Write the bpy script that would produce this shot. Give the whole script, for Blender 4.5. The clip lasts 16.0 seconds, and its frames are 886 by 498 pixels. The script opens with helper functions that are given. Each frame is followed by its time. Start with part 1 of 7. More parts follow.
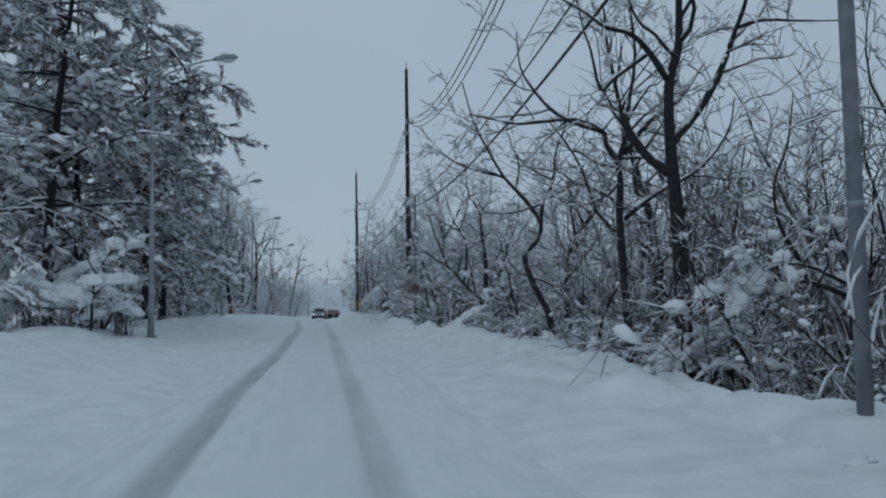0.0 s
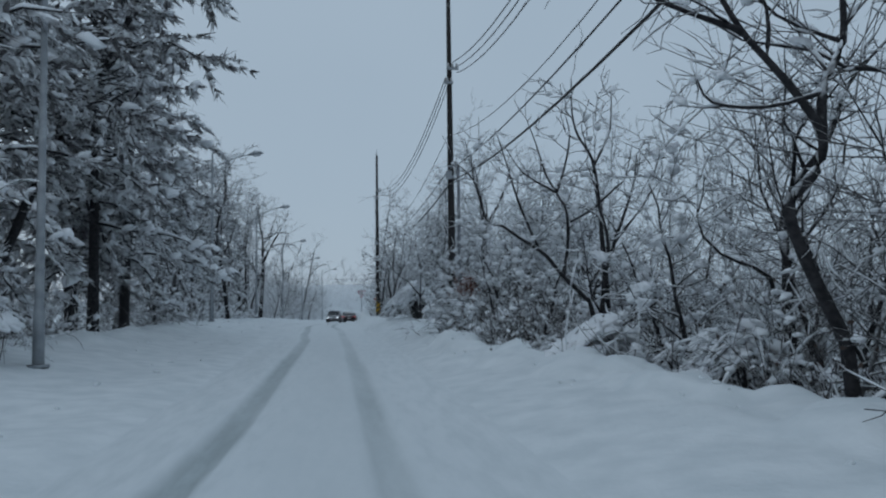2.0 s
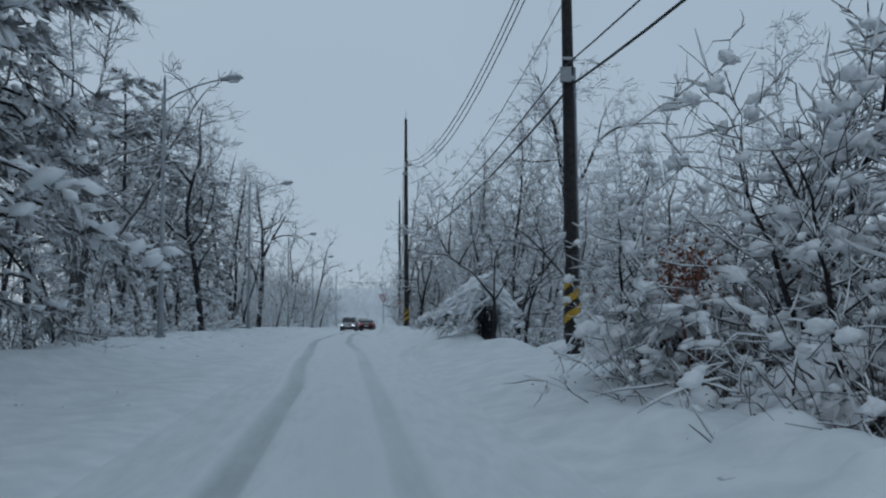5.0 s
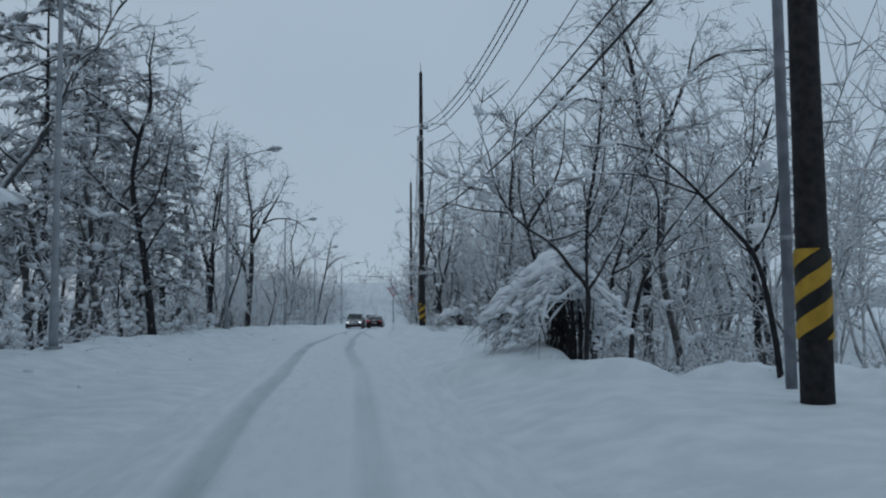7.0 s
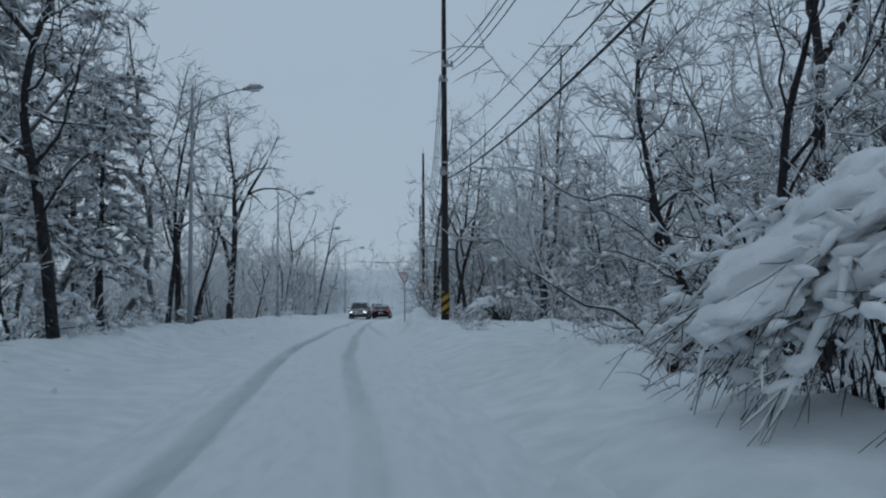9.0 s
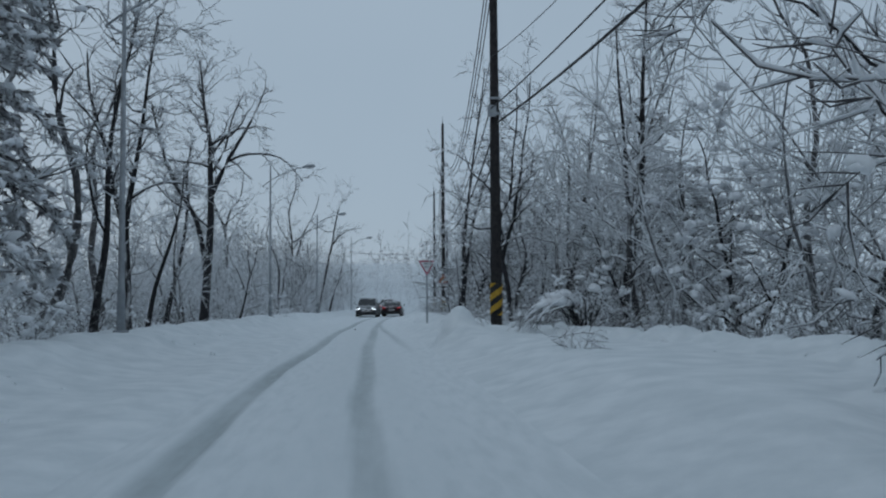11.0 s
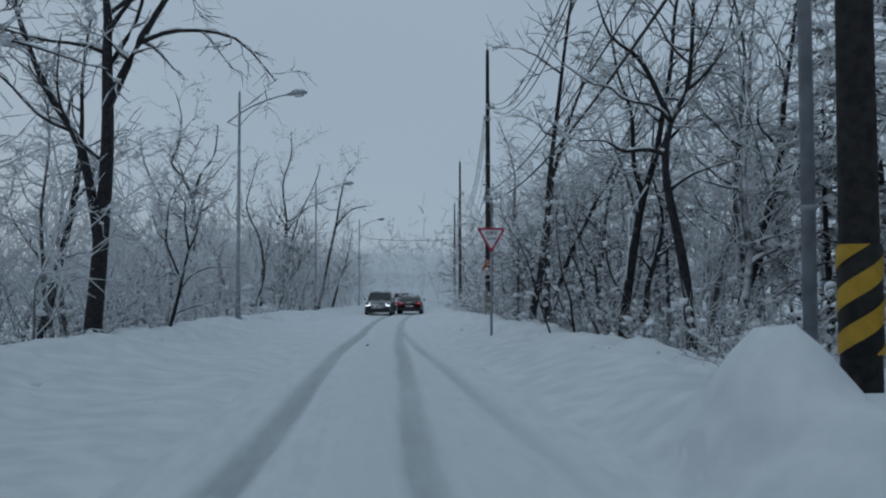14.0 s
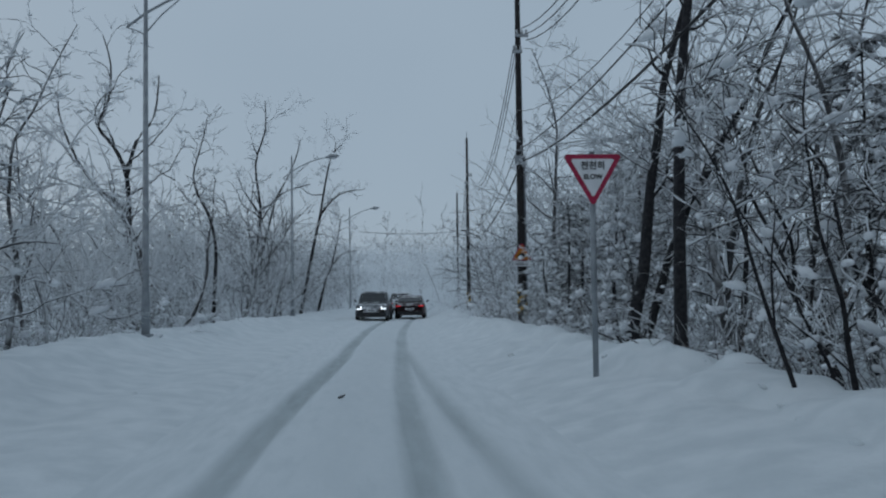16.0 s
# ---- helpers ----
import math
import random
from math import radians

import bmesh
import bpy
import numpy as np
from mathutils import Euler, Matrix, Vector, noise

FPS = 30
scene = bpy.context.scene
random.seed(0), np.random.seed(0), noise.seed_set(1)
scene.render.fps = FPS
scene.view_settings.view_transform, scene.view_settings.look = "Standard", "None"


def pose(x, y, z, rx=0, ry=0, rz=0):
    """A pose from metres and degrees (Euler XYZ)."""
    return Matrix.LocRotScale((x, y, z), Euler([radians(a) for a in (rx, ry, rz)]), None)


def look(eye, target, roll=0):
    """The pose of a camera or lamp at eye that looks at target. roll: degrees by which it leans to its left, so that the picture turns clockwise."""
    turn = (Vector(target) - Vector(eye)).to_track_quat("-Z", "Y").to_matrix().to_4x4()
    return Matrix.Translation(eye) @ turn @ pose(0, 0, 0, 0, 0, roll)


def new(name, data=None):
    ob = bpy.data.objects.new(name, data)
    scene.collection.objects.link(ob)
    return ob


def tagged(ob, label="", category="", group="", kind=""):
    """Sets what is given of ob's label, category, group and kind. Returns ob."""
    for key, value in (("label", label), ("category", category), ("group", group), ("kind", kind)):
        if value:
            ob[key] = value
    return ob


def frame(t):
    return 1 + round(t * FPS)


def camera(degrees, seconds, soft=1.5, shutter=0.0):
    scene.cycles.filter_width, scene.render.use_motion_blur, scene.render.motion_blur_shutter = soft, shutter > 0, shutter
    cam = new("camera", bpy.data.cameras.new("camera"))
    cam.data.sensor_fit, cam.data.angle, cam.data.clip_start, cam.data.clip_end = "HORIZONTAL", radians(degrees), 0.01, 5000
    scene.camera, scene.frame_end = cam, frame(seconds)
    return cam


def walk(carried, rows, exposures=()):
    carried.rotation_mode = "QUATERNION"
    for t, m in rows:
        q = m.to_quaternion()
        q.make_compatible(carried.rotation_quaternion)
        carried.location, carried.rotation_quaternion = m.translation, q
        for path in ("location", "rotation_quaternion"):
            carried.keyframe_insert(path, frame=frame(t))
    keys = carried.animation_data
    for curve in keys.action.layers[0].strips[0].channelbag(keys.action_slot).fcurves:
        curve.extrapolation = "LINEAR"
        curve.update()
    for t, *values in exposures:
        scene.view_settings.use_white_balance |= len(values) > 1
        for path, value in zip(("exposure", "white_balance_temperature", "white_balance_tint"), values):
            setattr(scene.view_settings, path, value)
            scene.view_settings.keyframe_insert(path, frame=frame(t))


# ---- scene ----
cam = camera(58.5, 16.0, soft=2.15)
# seconds, x, y, z, yaw, pitch, roll: a car that keeps its lane down a gentle slope
PATH = [
    (0, 0.000, 0.000, 1.554, -8.989, 3.551, 0.916),
    (0.5, 0.024, 2.464, 1.560, -8.662, 3.485, 1.008),
    (1, 0.040, 4.927, 1.566, -8.388, 3.453, 0.957),
    (1.5, 0.050, 7.366, 1.572, -8.132, 3.552, 0.867),
    (2, 0.059, 9.769, 1.578, -7.920, 3.706, 0.801),
    (2.5, 0.060, 12.134, 1.584, -7.714, 3.880, 0.761),
    (3, 0.053, 14.460, 1.589, -7.509, 4.042, 0.695),
    (3.5, 0.041, 16.754, 1.593, -7.331, 4.122, 0.606),
    (4, 0.021, 19.033, 1.596, -7.208, 4.185, 0.499),
    (4.5, -0.008, 21.297, 1.598, -7.053, 4.173, 0.426),
    (7, 0.315, 32.072, 1.590, -6.251, 3.806, 0.498),
    (7.5, 0.318, 34.180, 1.583, -6.214, 3.610, 0.476),
    (8, 0.322, 36.292, 1.575, -6.123, 3.357, 0.435),
    (8.5, 0.336, 38.421, 1.564, -6.064, 3.173, 0.343),
    (9, 0.355, 40.569, 1.551, -5.898, 2.978, 0.303),
    (9.5, 0.375, 42.719, 1.535, -5.786, 2.798, 0.333),
    (12, -0.077, 54.225, 1.416, -5.264, 2.555, 0.444),
    (12.5, -0.138, 56.629, 1.383, -5.138, 2.447, 0.504),
    (13, -0.200, 59.036, 1.346, -5.007, 2.260, 0.627),
    (13.5, -0.228, 61.441, 1.306, -4.952, 2.220, 0.542),
    (14, -0.218, 63.877, 1.262, -4.978, 2.147, 0.111),
    (14.5, -0.205, 66.375, 1.214, -5.069, 2.164, 0.004),
    (15, -0.168, 68.929, 1.162, -5.139, 2.436, 0.182),
    (15.5, -0.101, 71.518, 1.107, -5.206, 2.158, 0.464),
    (16, 0.000, 74.100, 1.046, -5.256, 2.157, 0.784),
]
walk(cam, [(t, pose(x, y, z, 90 + pitch, roll, yaw)) for t, x, y, z, yaw, pitch, roll in PATH],
     exposures=[(0, 0.0), (3, 0.05), (4.5, 0.10), (7.5, 0.09), (9.5, 0.03), (12, -0.03), (16, -0.11)])

# ---- light: overcast winter day ----
world = bpy.data.worlds.new("overcast_sky")
scene.world = world
world.use_nodes = True
wn, wl = world.node_tree.nodes, world.node_tree.links
wn.clear()
w_out = wn.new("ShaderNodeOutputWorld")
w_bg = wn.new("ShaderNodeBackground")
w_sky = wn.new("ShaderNodeTexSky")
w_sky.sky_type = 'NISHITA'
w_sky.sun_disc = False
w_sky.sun_elevation = radians(19)
w_sky.sun_rotation = radians(-40)
w_gain = wn.new("ShaderNodeMix")
w_gain.data_type = 'RGBA'
w_gain.blend_type = 'MULTIPLY'
w_gain.inputs[0].default_value = 1.0
w_gain.inputs[7].default_value = (0.06, 0.06, 0.06, 1)
w_mix = wn.new("ShaderNodeMix")
w_mix.data_type = 'RGBA'
w_mix.inputs[0].default_value = 0.95
w_cloud = wn.new("ShaderNodeTexNoise")
w_cloud.inputs["Scale"].default_value = 1.6
w_cloud.inputs["Detail"].default_value = 4
w_ramp = wn.new("ShaderNodeValToRGB")
w_ramp.color_ramp.elements[0].position, w_ramp.color_ramp.elements[0].color = 0.3, (0.288, 0.372, 0.461, 1)
w_ramp.color_ramp.elements[1].position, w_ramp.color_ramp.elements[1].color = 0.75, (0.322, 0.409, 0.498, 1)
wl.new(w_sky.outputs[0], w_gain.inputs[6])
wl.new(w_gain.outputs[2], w_mix.inputs[6])
wl.new(w_cloud.outputs["Fac"], w_ramp.inputs[0])
wl.new(w_ramp.outputs[0], w_mix.inputs[7])
wl.new(w_mix.outputs[2], w_bg.inputs[0])
w_bg.inputs[1].default_value = 1.09
wl.new(w_bg.outputs[0], w_out.inputs[0])

sun_data = bpy.data.lights.new("sun", 'SUN')
sun_data.energy, sun_data.angle, sun_data.color = 0.3, radians(90), (0.95, 0.98, 1.0)
sun = new("sun", sun_data)
sun.matrix_world = look((0, 0, 60), (28, 40, 43))


# ---- materials ----
def material(name, low, high, scale=6.0, rough=0.8, metal=0.0, bump=0.0, bump_scale=30.0, snow=None, spec=0.3, per_object=0.0):
    """Two-tone noise colour, fine bump; snow=(start, end) of the upward facing over which lodged snow takes over."""
    m = bpy.data.materials.new(name)
    m.use_nodes = True
    n, l = m.node_tree.nodes, m.node_tree.links
    b = n["Principled BSDF"]
    geo = n.new("ShaderNodeNewGeometry")
    tex = n.new("ShaderNodeTexNoise")
    tex.inputs["Scale"].default_value = scale
    tex.inputs["Detail"].default_value = 5
    l.new(geo.outputs["Position"], tex.inputs["Vector"])
    ramp = n.new("ShaderNodeValToRGB")
    ramp.color_ramp.elements[0].position, ramp.color_ramp.elements[0].color = 0.35, (*low, 1)
    ramp.color_ramp.elements[1].position, ramp.color_ramp.elements[1].color = 0.65, (*high, 1)
    l.new(tex.outputs["Fac"], ramp.inputs[0])
    colour = ramp.outputs[0]
    if per_object:
        info = n.new("ShaderNodeObjectInfo")
        hue = n.new("ShaderNodeHueSaturation")
        rng = n.new("ShaderNodeMapRange")
        rng.inputs["To Min"].default_value, rng.inputs["To Max"].default_value = 1 - per_object, 1 + per_object
        l.new(info.outputs["Random"], rng.inputs["Value"])
        l.new(rng.outputs[0], hue.inputs["Value"])
        l.new(colour, hue.inputs["Color"])
        colour = hue.outputs[0]
    if snow:
        sep = n.new("ShaderNodeSeparateXYZ")
        l.new(geo.outputs["Normal"], sep.inputs[0])
        patch = n.new("ShaderNodeTexNoise")
        patch.inputs["Scale"].default_value = 4.5
        patch.inputs["Detail"].default_value = 3
        l.new(geo.outputs["Position"], patch.inputs["Vector"])
        add = n.new("ShaderNodeMath")
        add.operation = 'MULTIPLY_ADD'
        l.new(patch.outputs["Fac"], add.inputs[0])
        add.inputs[1].default_value = 1.5
        l.new(sep.outputs["Z"], add.inputs[2])
        rng = n.new("ShaderNodeMapRange")
        rng.inputs["From Min"].default_value, rng.inputs["From Max"].default_value = snow[0] + 0.75, snow[1] + 0.75
        l.new(add.outputs[0], rng.inputs["Value"])
        mix = n.new("ShaderNodeMix")
        mix.data_type = 'RGBA'
        l.new(rng.outputs[0], mix.inputs[0])
        l.new(colour, mix.inputs[6])
        mix.inputs[7].default_value = (0.80, 0.82, 0.84, 1)
        colour = mix.outputs[2]
    l.new(colour, b.inputs["Base Color"])
    b.inputs["Roughness"].default_value = rough
    b.inputs["Metallic"].default_value = metal
    b.inputs["Specular IOR Level"].default_value = spec
    if bump:
        fine = n.new("ShaderNodeTexNoise")
        fine.inputs["Scale"].default_value = bump_scale
        fine.inputs["Detail"].default_value = 4
        l.new(geo.outputs["Position"], fine.inputs["Vector"])
        bn = n.new("ShaderNodeBump")
        bn.inputs["Strength"].default_value = bump
        bn.inputs["Distance"].default_value = 0.02
        l.new(fine.outputs["Fac"], bn.inputs["Height"])
        l.new(bn.outputs[0], b.inputs["Normal"])
    return m


def glow(name, colour, strength):
    m = bpy.data.materials.new(name)
    m.use_nodes = True
    b = m.node_tree.nodes["Principled BSDF"]
    b.inputs["Base Color"].default_value = (*colour, 1)
    b.inputs["Emission Color"].default_value = (*colour, 1)
    b.inputs["Emission Strength"].default_value = strength
    return m


SNOW = material("fresh_snow", (0.70, 0.742, 0.762), (0.82, 0.852, 0.868), 2.3, 0.75, bump=0.5, bump_scale=13)
CLUMP = material("lodged_snow", (0.78, 0.80, 0.83), (0.86, 0.88, 0.90), 3.0, 0.8, bump=0.5, bump_scale=22)


def flake_material():
    """Thin flakes that make up the haze: half of the light is thrown back, half shines through."""
    m = bpy.data.materials.new("haze_flake")
    m.use_nodes = True
    n, l = m.node_tree.nodes, m.node_tree.links
    out = n["Material Output"]
    back, fore, mix = n.new("ShaderNodeBsdfDiffuse"), n.new("ShaderNodeBsdfTranslucent"), n.new("ShaderNodeMixShader")
    back.inputs["Color"].default_value = fore.inputs["Color"].default_value = (0.84, 0.865, 0.885, 1)
    l.new(back.outputs[0], mix.inputs[1])
    l.new(fore.outputs[0], mix.inputs[2])
    l.new(mix.outputs[0], out.inputs["Surface"])
    return m


FLAKE = flake_material()
BARK = material("wet_dark_bark", (0.012, 0.012, 0.014), (0.036, 0.034, 0.037), 14, 0.85, bump=0.6, bump_scale=45, snow=(0.45, 0.95), per_object=0.25)
# rimed bark, its base tone also paled for the haze among the trees
HAZE_RIME = material("rimed_hazed_bark", (0.045, 0.045, 0.048), (0.11, 0.105, 0.105), 10, 0.85, bump=0.4, bump_scale=40, snow=(0.0, 0.75), per_object=0.25)
TWIG = material("snowy_twigs", (0.040, 0.039, 0.042), (0.098, 0.094, 0.096), 9, 0.85, snow=(0.05, 0.8), per_object=0.25)
# rimed twigs, whitened further so that crowns farther off look hazed
HAZE_RIMETWIG = material("rimed_hazed_twigs", (0.19, 0.195, 0.205), (0.36, 0.365, 0.375), 6, 0.85, snow=(-1.1, -0.05), per_object=0.2)
# frosted stems and brush; the pale base colour carries the haze of the background
HAZE_FROST = material("frosted_hazed_stems", (0.09, 0.09, 0.094), (0.19, 0.188, 0.19), 8, 0.85, bump=0.3, bump_scale=40, snow=(-0.5, 0.5), per_object=0.25)
# needle tone lifted towards grey to take in the haze before the conifers
NEEDLE = material("dark_conifer_needles", (0.075, 0.072, 0.076), (0.155, 0.148, 0.15), 5, 0.75, snow=(-0.5, 0.45), per_object=0.3)
LEAF = material("dead_brown_leaves", (0.045, 0.036, 0.034), (0.105, 0.074, 0.062), 3, 0.85, snow=(0.5, 1.0), per_object=0.3)
RUST = material("rust_red_dead_leaves", (0.13, 0.045, 0.028), (0.24, 0.085, 0.05), 5, 0.8, snow=(0.55, 1.0))
def rut_material():
    """Ploughed white snow that turns to grey pressed slush where the wheels ran (attribute 'pressed')."""
    m = bpy.data.materials.new("pressed_road_snow")
    m.use_nodes = True
    n, l = m.node_tree.nodes, m.node_tree.links
    b = n["Principled BSDF"]
    geo = n.new("ShaderNodeNewGeometry")
    stretch = n.new("ShaderNodeMapping")
    stretch.inputs["Scale"].default_value = (5.0, 0.9, 1.0)
    l.new(geo.outputs["Position"], stretch.inputs["Vector"])
    tex = n.new("ShaderNodeTexNoise")
    tex.inputs["Scale"].default_value = 1.6
    tex.inputs["Detail"].default_value = 6
    l.new(stretch.outputs[0], tex.inputs["Vector"])
    white = n.new("ShaderNodeValToRGB")
    white.color_ramp.elements[0].position, white.color_ramp.elements[0].color = 0.3, (0.69, 0.735, 0.755, 1)
    white.color_ramp.elements[1].position, white.color_ramp.elements[1].color = 0.7, (0.80, 0.835, 0.855, 1)
    l.new(tex.outputs["Fac"], white.inputs[0])
    grey = n.new("ShaderNodeValToRGB")
    grey.color_ramp.elements[0].position, grey.color_ramp.elements[0].color = 0.3, (0.325, 0.370, 0.380, 1)
    grey.color_ramp.elements[1].position, grey.color_ramp.elements[1].color = 0.72, (0.50, 0.555, 0.57, 1)
    l.new(tex.outputs["Fac"], grey.inputs[0])
    att = n.new("ShaderNodeAttribute")
    att.attribute_name = "pressed"
    edge = n.new("ShaderNodeMath")
    edge.operation = 'MULTIPLY_ADD'
    l.new(tex.outputs["Fac"], edge.inputs[0])
    edge.inputs[1].default_value = 0.5
    l.new(att.outputs["Fac"], edge.inputs[2])
    rng = n.new("ShaderNodeMapRange")
    rng.inputs["From Min"].default_value, rng.inputs["From Max"].default_value = 0.35, 1.2
    l.new(edge.outputs[0], rng.inputs["Value"])
    mix = n.new("ShaderNodeMix")
    mix.data_type = 'RGBA'
    l.new(rng.outputs[0], mix.inputs[0])
    l.new(white.outputs[0], mix.inputs[6])
    l.new(grey.outputs[0], mix.inputs[7])
    l.new(mix.outputs[2], b.inputs["Base Color"])
    b.inputs["Roughness"].default_value = 0.6
    fine = n.new("ShaderNodeTexNoise")
    fine.inputs["Scale"].default_value = 7
    fine.inputs["Detail"].default_value = 4
    l.new(geo.outputs["Position"], fine.inputs["Vector"])
    bn = n.new("ShaderNodeBump")
    bn.inputs["Strength"].default_value = 0.45
    bn.inputs["Distance"].default_value = 0.02
    l.new(fine.outputs["Fac"], bn.inputs["Height"])
    l.new(bn.outputs[0], b.inputs["Normal"])
    return m


PACKED = rut_material()
TARRED = material("tarred_wood", (0.014, 0.013, 0.014), (0.036, 0.032, 0.032), 12, 0.8, bump=0.5, bump_scale=60, snow=(0.75, 1.2))
GALV = material("galvanised_steel", (0.24, 0.26, 0.28), (0.34, 0.36, 0.38), 5, 0.5, metal=0.4, bump=0.1)
WEATHERED = material("weathered_dark_steel", (0.15, 0.16, 0.18), (0.23, 0.24, 0.265), 5, 0.55, metal=0.2, bump=0.1)
PORCELAIN = material("grey_porcelain", (0.30, 0.31, 0.32), (0.42, 0.43, 0.44), 8, 0.35)
CABLE = material("black_cable", (0.012, 0.012, 0.013), (0.03, 0.03, 0.032), 10, 0.6, snow=(0.5, 1.0))
YELLOW = material("yellow_reflective_band", (0.37, 0.215, 0.022), (0.49, 0.295, 0.036), 8, 0.55, bump=0.1)
BLACKBAND = material("black_rubber_sleeve", (0.012, 0.012, 0.012), (0.03, 0.028, 0.026), 10, 0.7)
REDPAINT = material("red_sign_border", (0.34, 0.02, 0.06), (0.44, 0.03, 0.08), 6, 0.5)
WHITEPAINT = material("white_sign_face", (0.72, 0.72, 0.74), (0.82, 0.82, 0.84), 6, 0.5)
ORANGE = material("orange_sign_face", (0.48, 0.17, 0.02), (0.58, 0.22, 0.03), 6, 0.5)
INK = material("black_sign_ink", (0.012, 0.012, 0.014), (0.02, 0.02, 0.022), 6, 0.5)
GLASS = material("dark_car_glass", (0.012, 0.014, 0.016), (0.02, 0.022, 0.025), 3, 0.08, spec=0.6)
TYRE = material("black_tyre", (0.012, 0.012, 0.012), (0.03, 0.03, 0.03), 20, 0.8, snow=(0.6, 1.1))
RIM = material("alloy_rim", (0.35, 0.35, 0.36), (0.5, 0.5, 0.52), 5, 0.35, metal=0.8)
RED_CAR = material("dark_red_car_paint", (0.022, 0.005, 0.007), (0.036, 0.007, 0.010), 2, 0.3, snow=(0.8, 1.3), spec=0.5)
SILVER_CAR = material("silver_car_paint", (0.07, 0.075, 0.085), (0.11, 0.115, 0.125), 2, 0.35, metal=0.3, snow=(0.8, 1.3), spec=0.5)
WHITE_CAR = material("white_car_paint", (0.60, 0.61, 0.62), (0.72, 0.73, 0.74), 2, 0.35, snow=(0.8, 1.3), spec=0.5)
TRIM = material("black_car_trim", (0.015, 0.015, 0.016), (0.03, 0.03, 0.032), 6, 0.6)
HEADLIGHT = glow("lit_headlamp", (0.85, 0.93, 1.0), 1.6)
TAILLIGHT = glow("lit_tail_lamp", (0.8, 0.03, 0.04), 0.35)
LENS = material("clear_lamp_lens", (0.45, 0.47, 0.5), (0.55, 0.57, 0.6), 6, 0.2)


# ---- ground shape ----
GY = [-80, -20, 0, 20, 32, 42, 54, 64, 74, 84, 100, 120, 150, 200, 300, 420, 600, 1500]
GZ = [0.2, 0.22, 0.25, 0.30, 0.29, 0.235, 0.12, -0.04, -0.25, -0.48, -0.85, -1.32, -1.95, -2.5, -2.6, -2, 2, 6]
RY = [-80, 0, 6, 8.5, 12, 17, 21, 24.5, 28, 34, 37, 41, 43, 46, 50, 54, 57, 62, 66, 72, 80, 90, 110, 140, 1500]
RX = [3.8, 4.3, 4.5, 4.5, 4.35, 4.6, 4.2, 3.1, 3.1, 3.9, 6.5, 6.5, 3.6, 3.5, 3.8, 4.2, 6.2, 7.0, 6.0, 4.4, 4.0, 3.7, 3.5, 3.4, 3.4]
LY = [-80, 0, 25, 36, 54, 70, 86, 110, 1500]
LX = [-6.6, -6.6, -6.5, -6.4, -5.9, -5.8, -5.6, -5.6, -5.6]


def level(y):
    """Height of the road along its length."""
    return (np.interp(y - 3, GY, GZ) + np.interp(y, GY, GZ) + np.interp(y + 3, GY, GZ)) / 3


def bend(y):
    """Sideways drift of the road: straight, then a slow bend to +x."""
    far = np.clip(np.asarray(y, float) - 80, 0, None)
    near = np.minimum(far, 50)
    return 0.0011 * near ** 2 + 0.11 * np.clip(far - 50, 0, None)


def lattice(i, j, seed):
    h = (i * 374761393 + j * 668265263 + seed * 974634777) & 0xFFFFFFFF
    h = ((h ^ (h >> 13)) * 1274126177) & 0xFFFFFFFF
    return ((h ^ (h >> 16)) & 0xFFFF) / 65535.0


def value_noise(x, y, seed):
    x, y = np.asarray(x, float), np.asarray(y, float)
    i, j = np.floor(x).astype(np.int64), np.floor(y).astype(np.int64)
    u, v = x - i, y - j
    u, v = u * u * (3 - 2 * u), v * v * (3 - 2 * v)
    a, b = lattice(i, j, seed), lattice(i + 1, j, seed)
    c, d = lattice(i, j + 1, seed), lattice(i + 1, j + 1, seed)
    return (a * (1 - u) + b * u) * (1 - v) + (c * (1 - u) + d * u) * v - 0.5


def smooth(a, b, v):
    u = np.clip((v - a) / (b - a), 0, 1)
    return u * u * (3 - 2 * u)


# pillows of snow pushed up by the plough: (x, y, radius, height)
MOUNDS = [(2.27, 68.8, 0.34, 0.42), (3.75, 68.9, 0.5, 0.16), (4.1, 72.2, 0.42, 0.30), (3.95, 75.6, 0.35, 0.12), (6.5, 73.6, 0.55, 0.42), (5.6, 70.9, 0.6, 0.30), (3.75, 8.5, 0.55, 0.30), (4.3, 6.6, 0.5, 0.2), (3.6, 11.5, 0.6, 0.16), (4.1, 16.2, 0.8, 0.08), (3.0, 26.4, 0.7, 0.06),
          (4.0, 20.7, 0.8, 0.28), (3.9, 23.2, 0.6, 0.2), (2.7, 44.9, 0.9, 0.30), (3.3, 43.6, 0.6, 0.2), (3.9, 77.5, 0.7, 0.12), (-6.6, 20.5, 0.9, 0.25), (-6.3, 30, 0.7, 0.12), (-6.8, 17, 1.0, 0.25)]
mound_rng = random.Random(4)
for _k in range(46):
    _y = mound_rng.uniform(2, 110)
    _e = float(np.interp(_y, RY, RX) + bend(_y))
    MOUNDS.append((_e + mound_rng.uniform(-0.7, 0.3), _y, mound_rng.uniform(0.3, 0.75), mound_rng.uniform(0.03, 0.14)))
for _k in range(36):
    _y = mound_rng.uniform(12, 110)
    _e = float(np.interp(_y, LY, LX) + bend(_y))
    MOUNDS.append((_e + mound_rng.uniform(-0.4, 0.5), _y, mound_rng.uniform(0.3, 0.8), mound_rng.uniform(0.03, 0.10)))

for _k in range(130):
    _y = mound_rng.uniform(3, 100)
    _e = float(np.interp(_y, RY, RX) + bend(_y))
    MOUNDS.append((_e + mound_rng.gauss(-0.35, 0.4), _y, mound_rng.uniform(0.14, 0.36), mound_rng.uniform(0.04, 0.13)))
